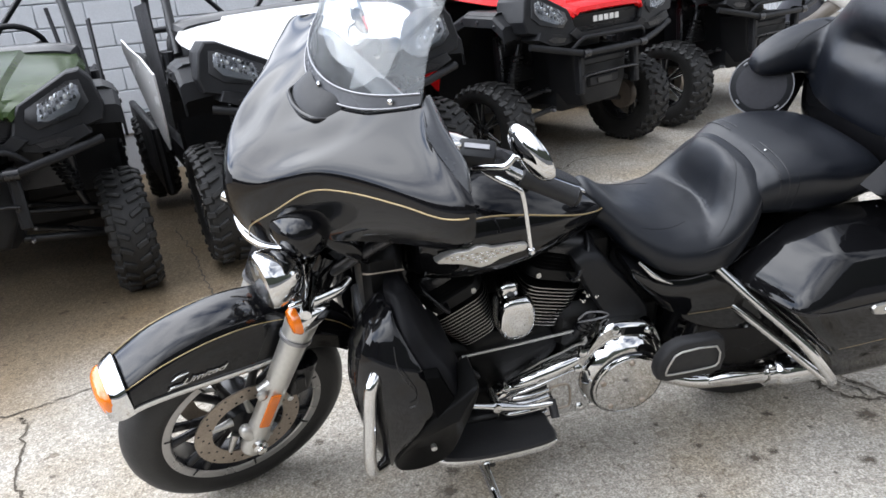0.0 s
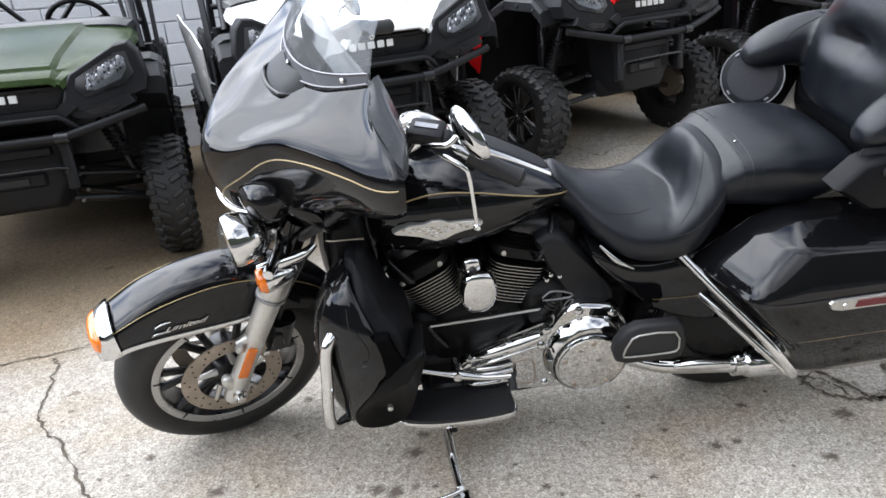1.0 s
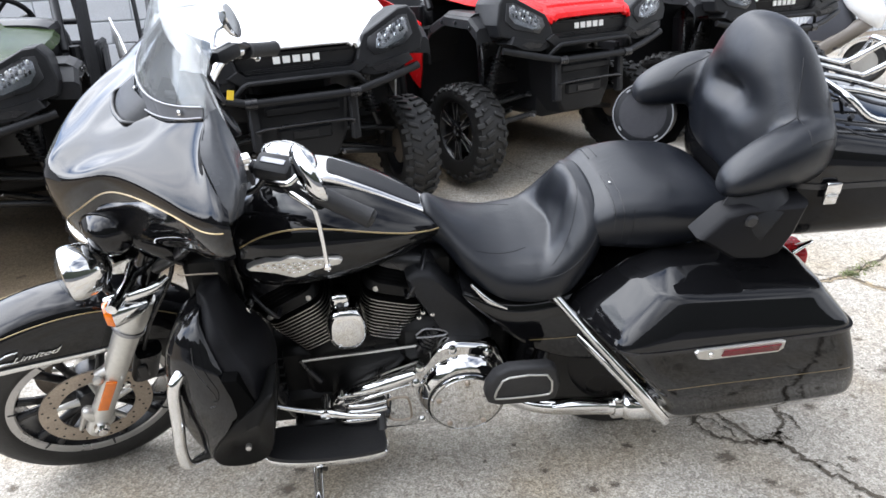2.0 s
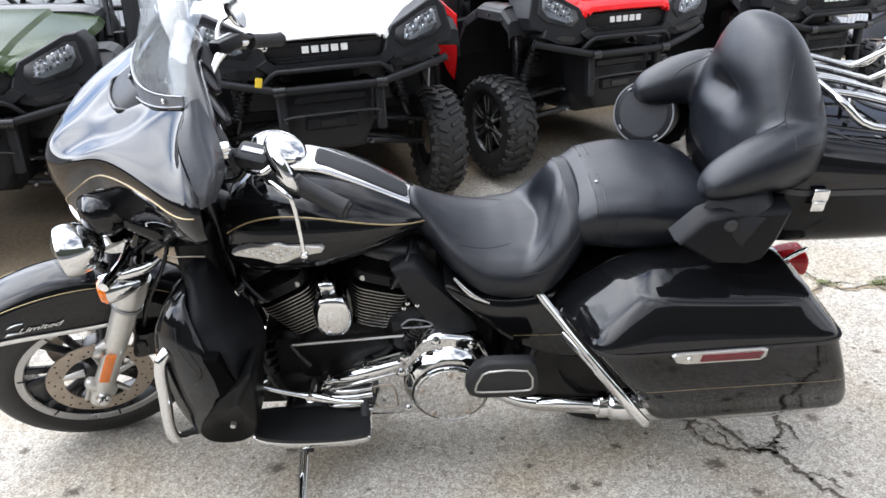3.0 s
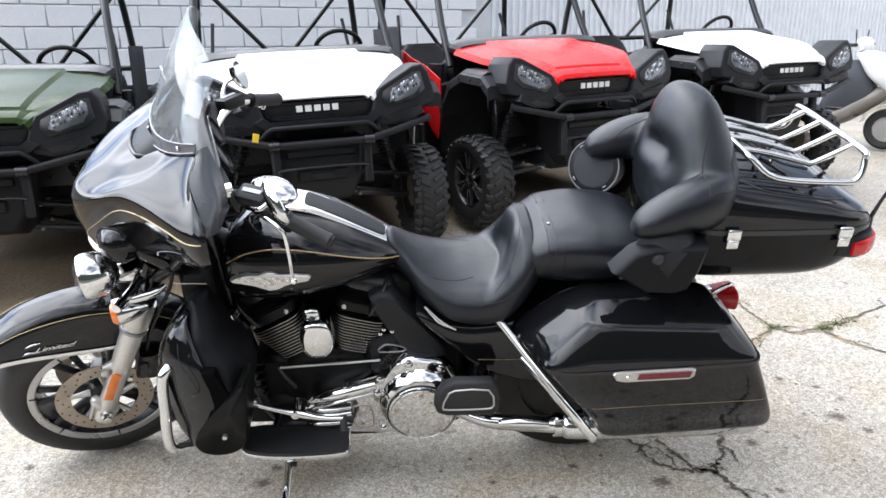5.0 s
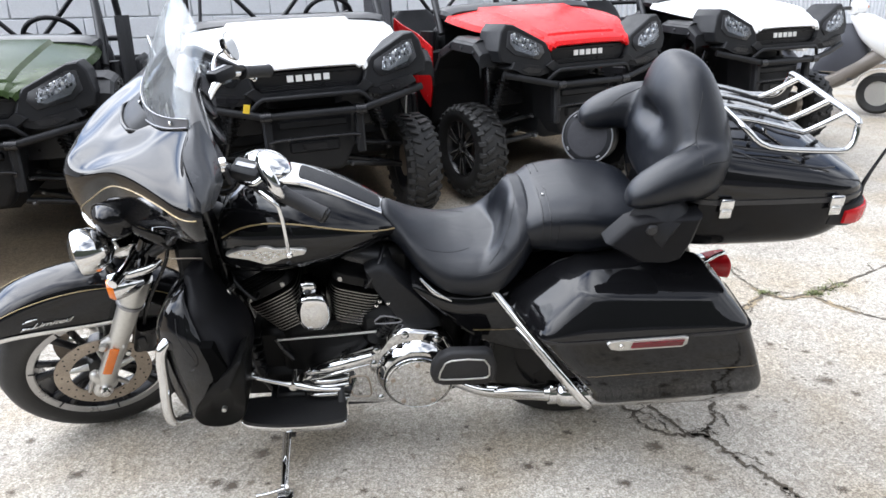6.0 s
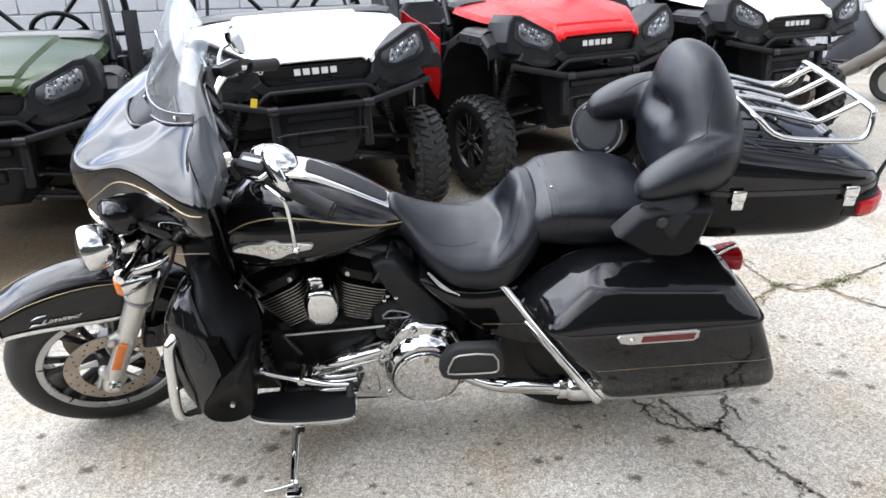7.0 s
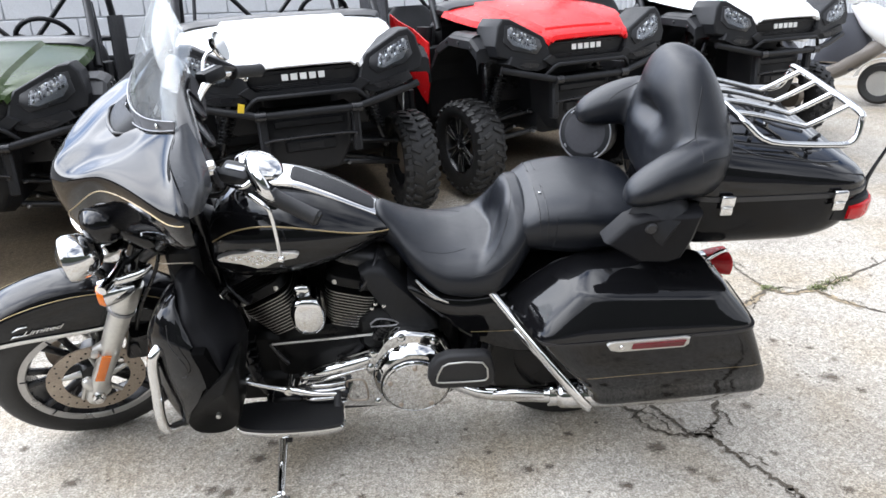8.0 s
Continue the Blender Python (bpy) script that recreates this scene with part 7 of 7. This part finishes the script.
        arch = add("wheel_arch", side(shell(rows, -0.016, 1, 1)), PLASTIC, "black plastic wheel arch", None, 12)
        add("arch_step", side(shell([[(0.64, y, z + 0.032), (0.72, y, z + 0.030), (0.755, y, z + 0.012)] for y, z in prof[2:5]], -0.012, 1, 1)), PLASTIC, "", arch, 12)
        for y, z in ((0.20, 1.115), (0.36, 1.145), (0.52, 1.145), (0.68, 1.08), (0.77, 0.97)):
            add("arch_rivet", side(lathe([(0.012, -0.004), (0.012, 0.004), (0.0, 0.007)], 10, facing((0.777, y, z - 0.012), (1, 0, 0.1)))), BLACK_METAL, "", arch)
        if flank is not None:
            # painted door panel behind the arch; one side swells out to fit the camera's view
            outline = [(0.83, 0.64), (0.79, 0.80), (0.77, 0.95), (0.76, 1.12), (1.0, 1.21), (1.25, 1.265), (1.40, 1.315), (1.41, 1.24), (1.27, 1.09), (1.08, 0.88), (0.93, 0.72)]
            door = slab(outline, 0, 0.012, 0.005)
            door = [Vector((v[1] + (0.785 if s < 0 else 0.755) + (flank if s < 0 else 0.0) * (0.25 + 1.02 * max(0, v[0] - 0.78)), v[0], v[2])) for v in door[0]], [tuple(reversed(f)) for f in door[1]]
            add("side_panel", side(door), paint, "painted side panel")
    # bumper bar
    bumper = add("bumper", join(tube([(-0.345, -0.02, 0.905), (-0.30, -0.05, 0.955), (-0.27, -0.058, 0.972), (0.27, -0.058, 0.972), (0.30, -0.05, 0.955), (0.345, -0.02, 0.905)], 0.013, 10, 1), tube([(-0.66, 0.02, 0.965), (-0.45, -0.04, 0.915), (-0.27, -0.065, 0.875), (0.27, -0.065, 0.875), (0.45, -0.04, 0.915), (0.66, 0.02, 0.965)], 0.021, 12, 1)), PLASTIC, "black tubular bumper")
    for s in (-1, 1):
        add("bumper_joint", lathe([(0.027, -0.03), (0.027, 0.03)], 14, facing((s * 0.27, -0.065, 0.875), (1, 0, 0))), BLACK_METAL, "", bumper)
        add("bumper_strut", box(s * 0.265, 0.0, 0.72, 0.05, 0.06, 0.36, 0.012), PLASTIC, "", bumper)
        add("bumper_cap", tube([(s * 0.60, 0.0, 0.95), (s * 0.52, 0.05, 0.97)], 0.012, 8, 2), BLACK_METAL, "", bumper)
    add("lower_bar", tube([(-0.25, -0.02, 0.66), (-0.22, -0.03, 0.70), (0.22, -0.03, 0.70), (0.25, -0.02, 0.66)], 0.012, 8, 3), BLACK_METAL, "", bumper)
    add("front_panel", join(slab([(-0.26, 0.88), (0.26, 0.88), (0.24, 0.60), (0.17, 0.44), (-0.17, 0.44), (-0.24, 0.60)], 0.05, 0.3, 0.03), box(0, 0.05, 0.62, 0.30, 0.04, 0.10, 0.015), box(0, 0.04, 0.80, 0.40, 0.03, 0.06, 0.01)), PLASTIC, "black skid panel")
    add("tow_hole", box(0, 0.026, 0.62, 0.14, 0.006, 0.05, 0.01), BLACK_METAL, "")
    # boxes added to keep the interior dark where the wall showed through
    add("grille_backing", join(box(0, 0.50, 0.86, 1.02, 0.06, 0.42, 0.01), box(0, 0.30, 0.99, 0.9, 0.4, 0.02, 0.005)), BLACK_METAL, "black backing added behind the grille")
    # suspension
    for s in (-1, 1):
        for z, y in ((0.36, 0.30), (0.36, 0.56), (0.50, 0.34), (0.50, 0.54)):
            arm_ = add("suspension_arm", tube([(s * 0.20, y, z + 0.06), (s * 0.60, 0.43, z - 0.02)], 0.019, 10, 1), SMOOTH_PLASTIC)
            add("arm_bolt", lathe([(0.012, -0.03), (0.012, 0.03), (0.006, 0.036), (0.0, 0.036)], 8, facing((s * 0.245, y - 0.012, z + 0.05), (0, -1, 0))), TRIM_GREY, "", arm_)
        sh = add("shock_absorber", tube([(s * 0.40, 0.40, 0.95), (s * 0.53, 0.43, 0.46)], 0.022, 10, 1), BLACK_METAL, "black shock absorber")
        coil = []
        for k in range(60):
            t = 0.12 + 0.55 * k / 59
            p = Vector((s * 0.40, 0.40, 0.95)).lerp(Vector((s * 0.53, 0.43, 0.46)), t)
            w = k * 0.95
            coil.append(p + Vector((math.cos(w) * 0.038, math.sin(w) * 0.038, 0)))
        add("coil_spring", tube([tuple(p) for p in coil], 0.007, 6, 1), PLASTIC, "", sh)
    # wheels
    def wheel(x, y, ang, r=0.360, w=0.24):
        s = 1 if x > 0 else -1
        wm = Matrix.Translation((x, y, r)) @ Matrix.Rotation(radians(ang), 4, "Z") @ Matrix.Rotation(radians(90 * s), 4, "Y") @ Matrix.Diagonal((r / 0.343, r / 0.343, 0.86, 1))
        rim = add("wheel", ring_lathe([(0.20, -w * 0.42), (0.19, -w * 0.2), (0.185, w * 0.25), (0.198, w * 0.40), (0.188, w * 0.42), (0.17, w * 0.25), (0.17, -w * 0.4)], 40, wm), BLACK_METAL, "black alloy wheel")
        prof = [(0.195, -w * 0.42), (0.225, -w * 0.50), (0.28, -w * 0.52), (0.312, -w * 0.46), (0.325, -w * 0.25), (0.328, 0), (0.325, w * 0.25), (0.312, w * 0.46), (0.28, w * 0.52), (0.225, w * 0.50), (0.195, w * 0.42)]
        lugs = []
        n = 27
        for k in range(n):
            for sd in (-1, 1):
                a = 360.0 * (k + (0.5 if sd > 0 else 0)) / n
                rm = wm @ Matrix.Rotation(radians(a), 4, "Z") @ Matrix.Translation((0.329, 0, 0))
                lugs.append(xf(box(0, 0, 0, 0.026, 0.028, 0.075, 0.005), rm @ Matrix.Translation((0.0, sd * 0.006, sd * 0.048)) @ Matrix.Rotation(radians(24 * sd), 4, "X")))
                lugs.append(xf(box(0, 0, 0, 0.024, 0.036, 0.062, 0.006), rm @ Matrix.Translation((-0.022, -sd * 0.02, sd * 0.104)) @ Matrix.Rotation(radians(-32 * sd), 4, "Y")))
        add("tyre", ring_lathe(prof, 48, wm), MUD_RUBBER, "knobbly off-road tyre", rim)
        tagged(add("tread", join(*lugs), MUD_RUBBER, "", rim), kind="stuff")
        for k in range(6):
            for d in (-7, 7):
                rm = wm @ Matrix.Rotation(radians(60 * k + d), 4, "Z")
                sp = add("spoke", xf(tube([(0.04, 0, w * 0.30), (0.11, 0, w * 0.34), (0.188, 0, w * 0.33)], [0.016, 0.012, 0.014], 8, 2), rm), BLACK_METAL, "", rim)
            for d in (-9.5, 9.5):
                add("spoke_edge", xf(box(0.125, 0, w * 0.40, 0.11, 0.004, 0.004, 0.001), wm @ Matrix.Rotation(radians(60 * k + d), 4, "Z")), SATIN, "", rim)
            add("lug_nut", lathe([(0.009, 0), (0.009, 0.012), (0.0, 0.015)], 6, wm @ Matrix.Rotation(radians(60 * k), 4, "Z") @ Matrix.Translation((0.034, 0, w * 0.39))), CHROME, "", rim)
        add("hub_cap", lathe([(0.05, w * 0.1), (0.05, w * 0.33), (0.03, w * 0.40), (0, w * 0.41)], 20, wm), BLACK_METAL, "", rim)
        add("brake_drum", lathe([(0.10, -w * 0.3), (0.10, 0.0), (0.0, 0.0)], 20, wm), STEEL, "", rim)
    for s in (-1, 1):
        wheel(s * 0.682, 0.43, steer)
        wheel(s * (0.69 + (flank or 0)), 2.45, 0)
    # tub, dash, seats, cage, bed
    add("chassis", join(box(0, 1.9, 0.42, 1.42, 1.9, 0.24, 0.04), box(0, 0.58, 0.70, 0.44, 0.72, 0.62, 0.05), box(0, 0.93, 0.78, 1.50, 0.05, 0.62, 0.02)), PLASTIC, "black floor tub")
    add("cowl", smooth_loft([oval((0, 0.78, 1.31), (0.62, 0, 0), (0, 0, 0.05), 4, 24), oval((0, 0.86, 1.335), (0.66, 0, 0), (0, 0, 0.06), 4, 24), oval((0, 0.98, 1.32), (0.66, 0, 0), (0, 0, 0.08), 4, 24)], 3), SMOOTH_PLASTIC, "dark cowl")
    add("dashboard", join(box(0, 1.02, 1.14, 1.26, 0.16, 0.24, 0.04), box(0.33, 0.98, 1.30, 0.26, 0.1, 0.07, 0.03)), PLASTIC, "black dashboard")
    wheel_m = facing((0.33, 1.20, 1.36), (0, 1, 0.75))
    sw_ = add("steering_wheel", tube([wheel_m @ Vector((math.cos(a) * 0.17, math.sin(a) * 0.17, 0)) for a in [2 * math.pi * k / 14 for k in range(14)]], 0.016, 10, 2, True), PLASTIC, "black steering wheel")
    add("wheel_spoke", join(*[tube([wheel_m @ Vector((0, 0, -0.02)), wheel_m @ Vector((math.cos(a) * 0.16, math.sin(a) * 0.16, 0))], 0.014, 8, 1) for a in (0.3, 2.84, 4.7)], tube([wheel_m @ Vector((0, 0, -0.02)), wheel_m @ Vector((0, 0, -0.25))], 0.02, 8, 1)), BLACK_METAL, "", sw_)
    for xs in (-0.36, 0.36):
        st = add("seat", smooth_loft([oval((xs, 1.45, 0.82), (0.24, 0, 0), (0, 0.10, 0), 3.5, 20), oval((xs, 1.62, 0.86), (0.25, 0, 0), (0, 0.24, 0), 3.5, 20), oval((xs, 1.68, 0.93), (0.24, 0, 0), (0, 0.22, 0), 3.5, 20)], 3), PLASTIC, "black bucket seat")
        add("seat_back", smooth_loft([oval((xs, 1.84, 0.92), (0.25, 0, 0), (0, 0.06, 0), 3, 20), oval((xs, 1.90, 1.15), (0.25, 0, 0), (0, 0.06, 0), 3, 20), oval((xs, 1.96, 1.28), (0.22, 0, 0), (0, 0.05, 0), 3, 20), oval((xs, 1.98, 1.36), (0.14, 0, 0), (0, 0.04, 0), 3, 20)], 3), PLASTIC, "", st)
    cage = add("roll_cage", join(*[tube([(s * 0.66, 0.86, 1.20), (s * 0.64, 1.02, 1.50), (s * 0.60, 1.30, 1.93), (s * 0.60, 2.05, 1.96), (s * 0.66, 2.25, 1.3), (s * 0.66, 2.30, 0.8)], 0.026, 10, 3) for s in (-1, 1)],
                                 tube([(-0.60, 1.30, 1.93), (0.60, 1.30, 1.93)], 0.024, 10, 1), tube([(-0.60, 2.05, 1.96), (0.60, 2.05, 1.96)], 0.024, 10, 1), tube([(-0.65, 2.20, 1.33), (0.65, 2.20, 1.33)], 0.022, 10, 1),
                                 tube([(-0.08, 2.20, 1.34), (-0.60, 2.06, 1.92)], 0.018, 8, 1), tube([(0.08, 2.20, 1.34), (0.60, 2.06, 1.92)], 0.018, 8, 1)), SMOOTH_PLASTIC, "dark steel roll cage")
    for s in (-1, 1):
        def side(sh):
            return sh if s > 0 else mir(sh)
        add("side_net", side(shell([[(0.74, y, z) for y in np.linspace(1.0, 1.9, 6)] for z in (0.72, 0.95, net_top)], 0.01)), GREY_CLOTH, "black side net")
        add("rocker_panel", side(box(0.73 + (flank or 0) * 1.1, 1.95, 0.56, 0.05, 1.95, 0.50, 0.015)), PLASTIC, "black lower side panel")
        add("rear_quarter", side(box(0.745, 2.45, 0.98, 0.05, 0.95, 0.40, 0.02)), PLASTIC, "black rear fender panel")
        add("belt_strap", side(tube([(0.52, 2.1, 1.6), (0.56, 1.95, 1.2), (0.5, 1.8, 0.9)], 0.014, 6, 3)), GREY_CLOTH, "")
        add("pillar_pad", side(smooth_loft([oval((0.70, 1.0, 1.22), (0.03, 0, 0), (0, 0.10, 0), 3, 14), oval((0.70, 1.08, 1.0), (0.03, 0, 0), (0, 0.16, 0), 3, 14), oval((0.70, 1.1, 0.7), (0.03, 0, 0), (0, 0.2, 0), 3, 14)], 2)), PLASTIC, "")
    bed = add("cargo_bed", join(box(0, 2.55, 0.88, 1.46, 0.9, 0.06, 0.02), box(-0.72, 2.55, 1.02, 0.04, 0.9, 0.28, 0.015), box(0.72, 2.55, 1.02, 0.04, 0.9, 0.28, 0.015), box(0, 2.98, 1.02, 1.46, 0.04, 0.28, 0.015), box(0, 2.12, 1.02, 1.46, 0.04, 0.28, 0.015)), PLASTIC, "black cargo bed")
    for s in (-1, 1):
        add("rear_fender", box(s * 0.765, 2.45, 1.04, 0.03, 0.8, 0.2, 0.015), PLASTIC, "", bed)
    if tag:
        add("hang_tag", xf(box(0, 0, 0, 0.036, 0.004, 0.048, 0.001), Matrix.Translation((-0.365, -0.090, 0.935)) @ Matrix.Rotation(radians(14), 4, "Y") @ Matrix.Rotation(radians(18), 4, "Z")), YELLOW_TAG, "yellow hang tag", bumper)
    return u


def at_row(x, y, z, turn, tip=0.0):
    """tip: degrees by which the vehicle leans with the slope, its right side up."""
    return Matrix.Translation((x, y, z)) @ Matrix.Rotation(radians(turn), 4, "Z") @ Matrix.Rotation(radians(-tip), 4, "Y")


make_utv("utility_vehicle", at_row(-1.32, 1.42, 0.0, 16), GREEN_PAINT, "olive green side-by-side utility vehicle with black trim", 0, False, None, 1.5)
make_utv("utility_vehicle", at_row(0.48, 1.87, 0.085, 16, 2.2), WHITE_PAINT, "white side-by-side utility vehicle with a yellow hang tag", 0, True, 0.13, 1.5)
make_utv("utility_vehicle", at_row(2.23, 2.68, 0.15, 26, 1.6), RED_PAINT, "bright red side-by-side utility vehicle with black trim", 0)
make_utv("utility_vehicle", at_row(3.91, 3.40, 0.205, 22.5, 1.0), WHITE_PAINT, "white side-by-side utility vehicle beside the scooter", 0, False, None)
# ---- scooter beside the last vehicle ----
scooter = thing("motor_scooter", Matrix.Translation((5.47, 5.26, rise(5.47, 5.26) + 0.005)) @ Matrix.Rotation(radians(45), 4, "Z"), "grey and white motor scooter parked by the vehicles", "scooter")
SCOOTER_TAUPE = node_mat("scooter_taupe", (0.17, 0.15, 0.13), 0.45, spread=0.08)
SCOOTER_DARK = node_mat("scooter_dark", (0.05, 0.052, 0.062), 0.5, spread=0.1)
sw_m = Matrix.Translation((0.1, -0.35, 0.21)) @ Matrix.Rotation(radians(90), 4, "Y")
wheel_s = part("front_wheel", lathe([(0.0, -0.03), (0.13, -0.035), (0.13, 0.035), (0.0, 0.03)], 24, sw_m), SATIN, scooter, "small alloy wheel")
part("tyre", ring_lathe([(0.125, -0.045), (0.18, -0.055), (0.21, -0.02), (0.21, 0.02), (0.18, 0.055), (0.125, 0.045)], 32, sw_m), RUBBER, wheel_s)
part("mudguard", shell([[(0.1 + w, -0.35 - math.cos(a) * 0.25, 0.21 + math.sin(a) * 0.25) for w in (-0.07, 0, 0.07)] for a in np.linspace(0.1, 2.9, 10)], 0.006), WHITE_PAINT, scooter, "white mudguard")
apron = [(1.00, 0.0, -0.20, 0.10), (0.94, 0.02, -0.30, 0.17), (0.84, -0.04, -0.40, 0.20), (0.72, -0.12, -0.46, 0.19), (0.62, -0.24, -0.46, 0.15), (0.56, -0.33, -0.44, 0.09)]
part("leg_shield", smooth_loft([oval((0.1, (b + f) / 2, z), (w, 0, 0), (0, (b - f) / 2, 0.02), 2.6, 20) for z, b, f, w in apron], 4), WHITE_PAINT, scooter, "white front apron")
part("lower_panel", smooth_loft([oval((0.1, y, z), (w, 0, 0), (0, 0.03, 0.075), 2.6, 16) for y, z, w in ((-0.34, 0.62, 0.10), (-0.2, 0.52, 0.15), (-0.04, 0.40, 0.19), (0.12, 0.31, 0.20), (0.42, 0.28, 0.18))], 4), SCOOTER_TAUPE, scooter, "taupe lower side panel")
part("body_shell", smooth_loft([oval((0.1, 0.10, 0.34), (0.13, 0, 0), (0, 0, 0.05), 3, 20), oval((0.1, 0.40, 0.36), (0.16, 0, 0), (0, 0, 0.08), 3, 20), oval((0.1, 0.70, 0.52), (0.19, 0, 0), (0, 0, 0.19), 3, 20), oval((0.1, 1.10, 0.60), (0.17, 0, 0), (0, 0, 0.16), 3, 20), oval((0.1, 1.35, 0.66), (0.08, 0, 0), (0, 0, 0.07), 3, 20)], 4), SCOOTER_DARK, scooter, "dark side fairing")
part("tail_cover", smooth_loft([oval((0.1, 0.42, 0.66), (0.10, 0, 0), (0, 0, 0.05), 3, 20), oval((0.1, 0.75, 0.70), (0.17, 0, 0), (0, 0, 0.07), 3, 20), oval((0.1, 1.15, 0.74), (0.15, 0, 0), (0, 0, 0.06), 3, 20), oval((0.1, 1.40, 0.78), (0.06, 0, 0), (0, 0, 0.03), 3, 20)], 4), WHITE_PAINT, scooter, "white rear cover")
part("foot_well", box(0.1, 0.15, 0.36, 0.3, 0.5, 0.06, 0.02), SCOOTER_DARK, scooter)
part("inner_shield", smooth_loft([oval((0.1, 0.06, 0.42), (0.14, 0, 0), (0, 0.26, 0), 3, 20), oval((0.1, 0.02, 0.55), (0.16, 0, 0), (0, 0.25, 0), 3, 20), oval((0.1, 0.0, 0.72), (0.17, 0, 0), (0, 0.16, 0), 3, 20), oval((0.1, 0.0, 0.90), (0.15, 0, 0), (0, 0.06, 0), 3, 20)], 3), SCOOTER_DARK, scooter, "dark inner shield")
part("seat", smooth_loft([oval((0.1, 0.55, 0.74), (0.12, 0, 0), (0, 0, 0.04), 3, 16), oval((0.1, 0.85, 0.78), (0.15, 0, 0), (0, 0, 0.06), 3, 16), oval((0.1, 1.25, 0.80), (0.12, 0, 0), (0, 0, 0.05), 3, 16)], 3), LEATHER, scooter, "black seat")
head_s = part("handlebar_cover", smooth_loft([oval((-0.05, -0.02, 1.04), (0, 0.05, 0), (0, 0, 0.05), 2.5, 14), oval((0.1, -0.04, 1.06), (0, 0.08, 0), (0, 0, 0.07), 2.5, 14), oval((0.25, -0.02, 1.04), (0, 0.05, 0), (0, 0, 0.05), 2.5, 14)], 3), WHITE_PAINT, scooter, "white handlebar cover")
for s in (-1, 1):
    part("grip", tube([(0.1 + s * 0.16, 0.0, 1.05), (0.1 + s * 0.32, 0.05, 1.05)], 0.018, 10, 2), GRIP, head_s, "black grip")
    part("mirror_stem", tube([(0.1 + s * 0.18, 0.0, 1.06), (0.1 + s * 0.22, 0.0, 1.2)], 0.006, 6, 2), BLACK_METAL, head_s)
part("signal_lens", box(0.22, -0.085, 1.06, 0.05, 0.03, 0.035, 0.01), AMBER, head_s, "amber signal")
wr = part("rear_wheel", lathe([(0.0, -0.03), (0.13, -0.035), (0.13, 0.035), (0.0, 0.03)], 24, Matrix.Translation((0.1, 0.95, 0.21)) @ Matrix.Rotation(radians(90), 4, "Y")), SATIN, scooter, "small alloy wheel")
part("tyre", ring_lathe([(0.125, -0.05), (0.18, -0.06), (0.21, -0.02), (0.21, 0.02), (0.18, 0.06), (0.125, 0.05)], 32, Matrix.Translation((0.1, 0.95, 0.21)) @ Matrix.Rotation(radians(90), 4, "Y")), RUBBER, wr)
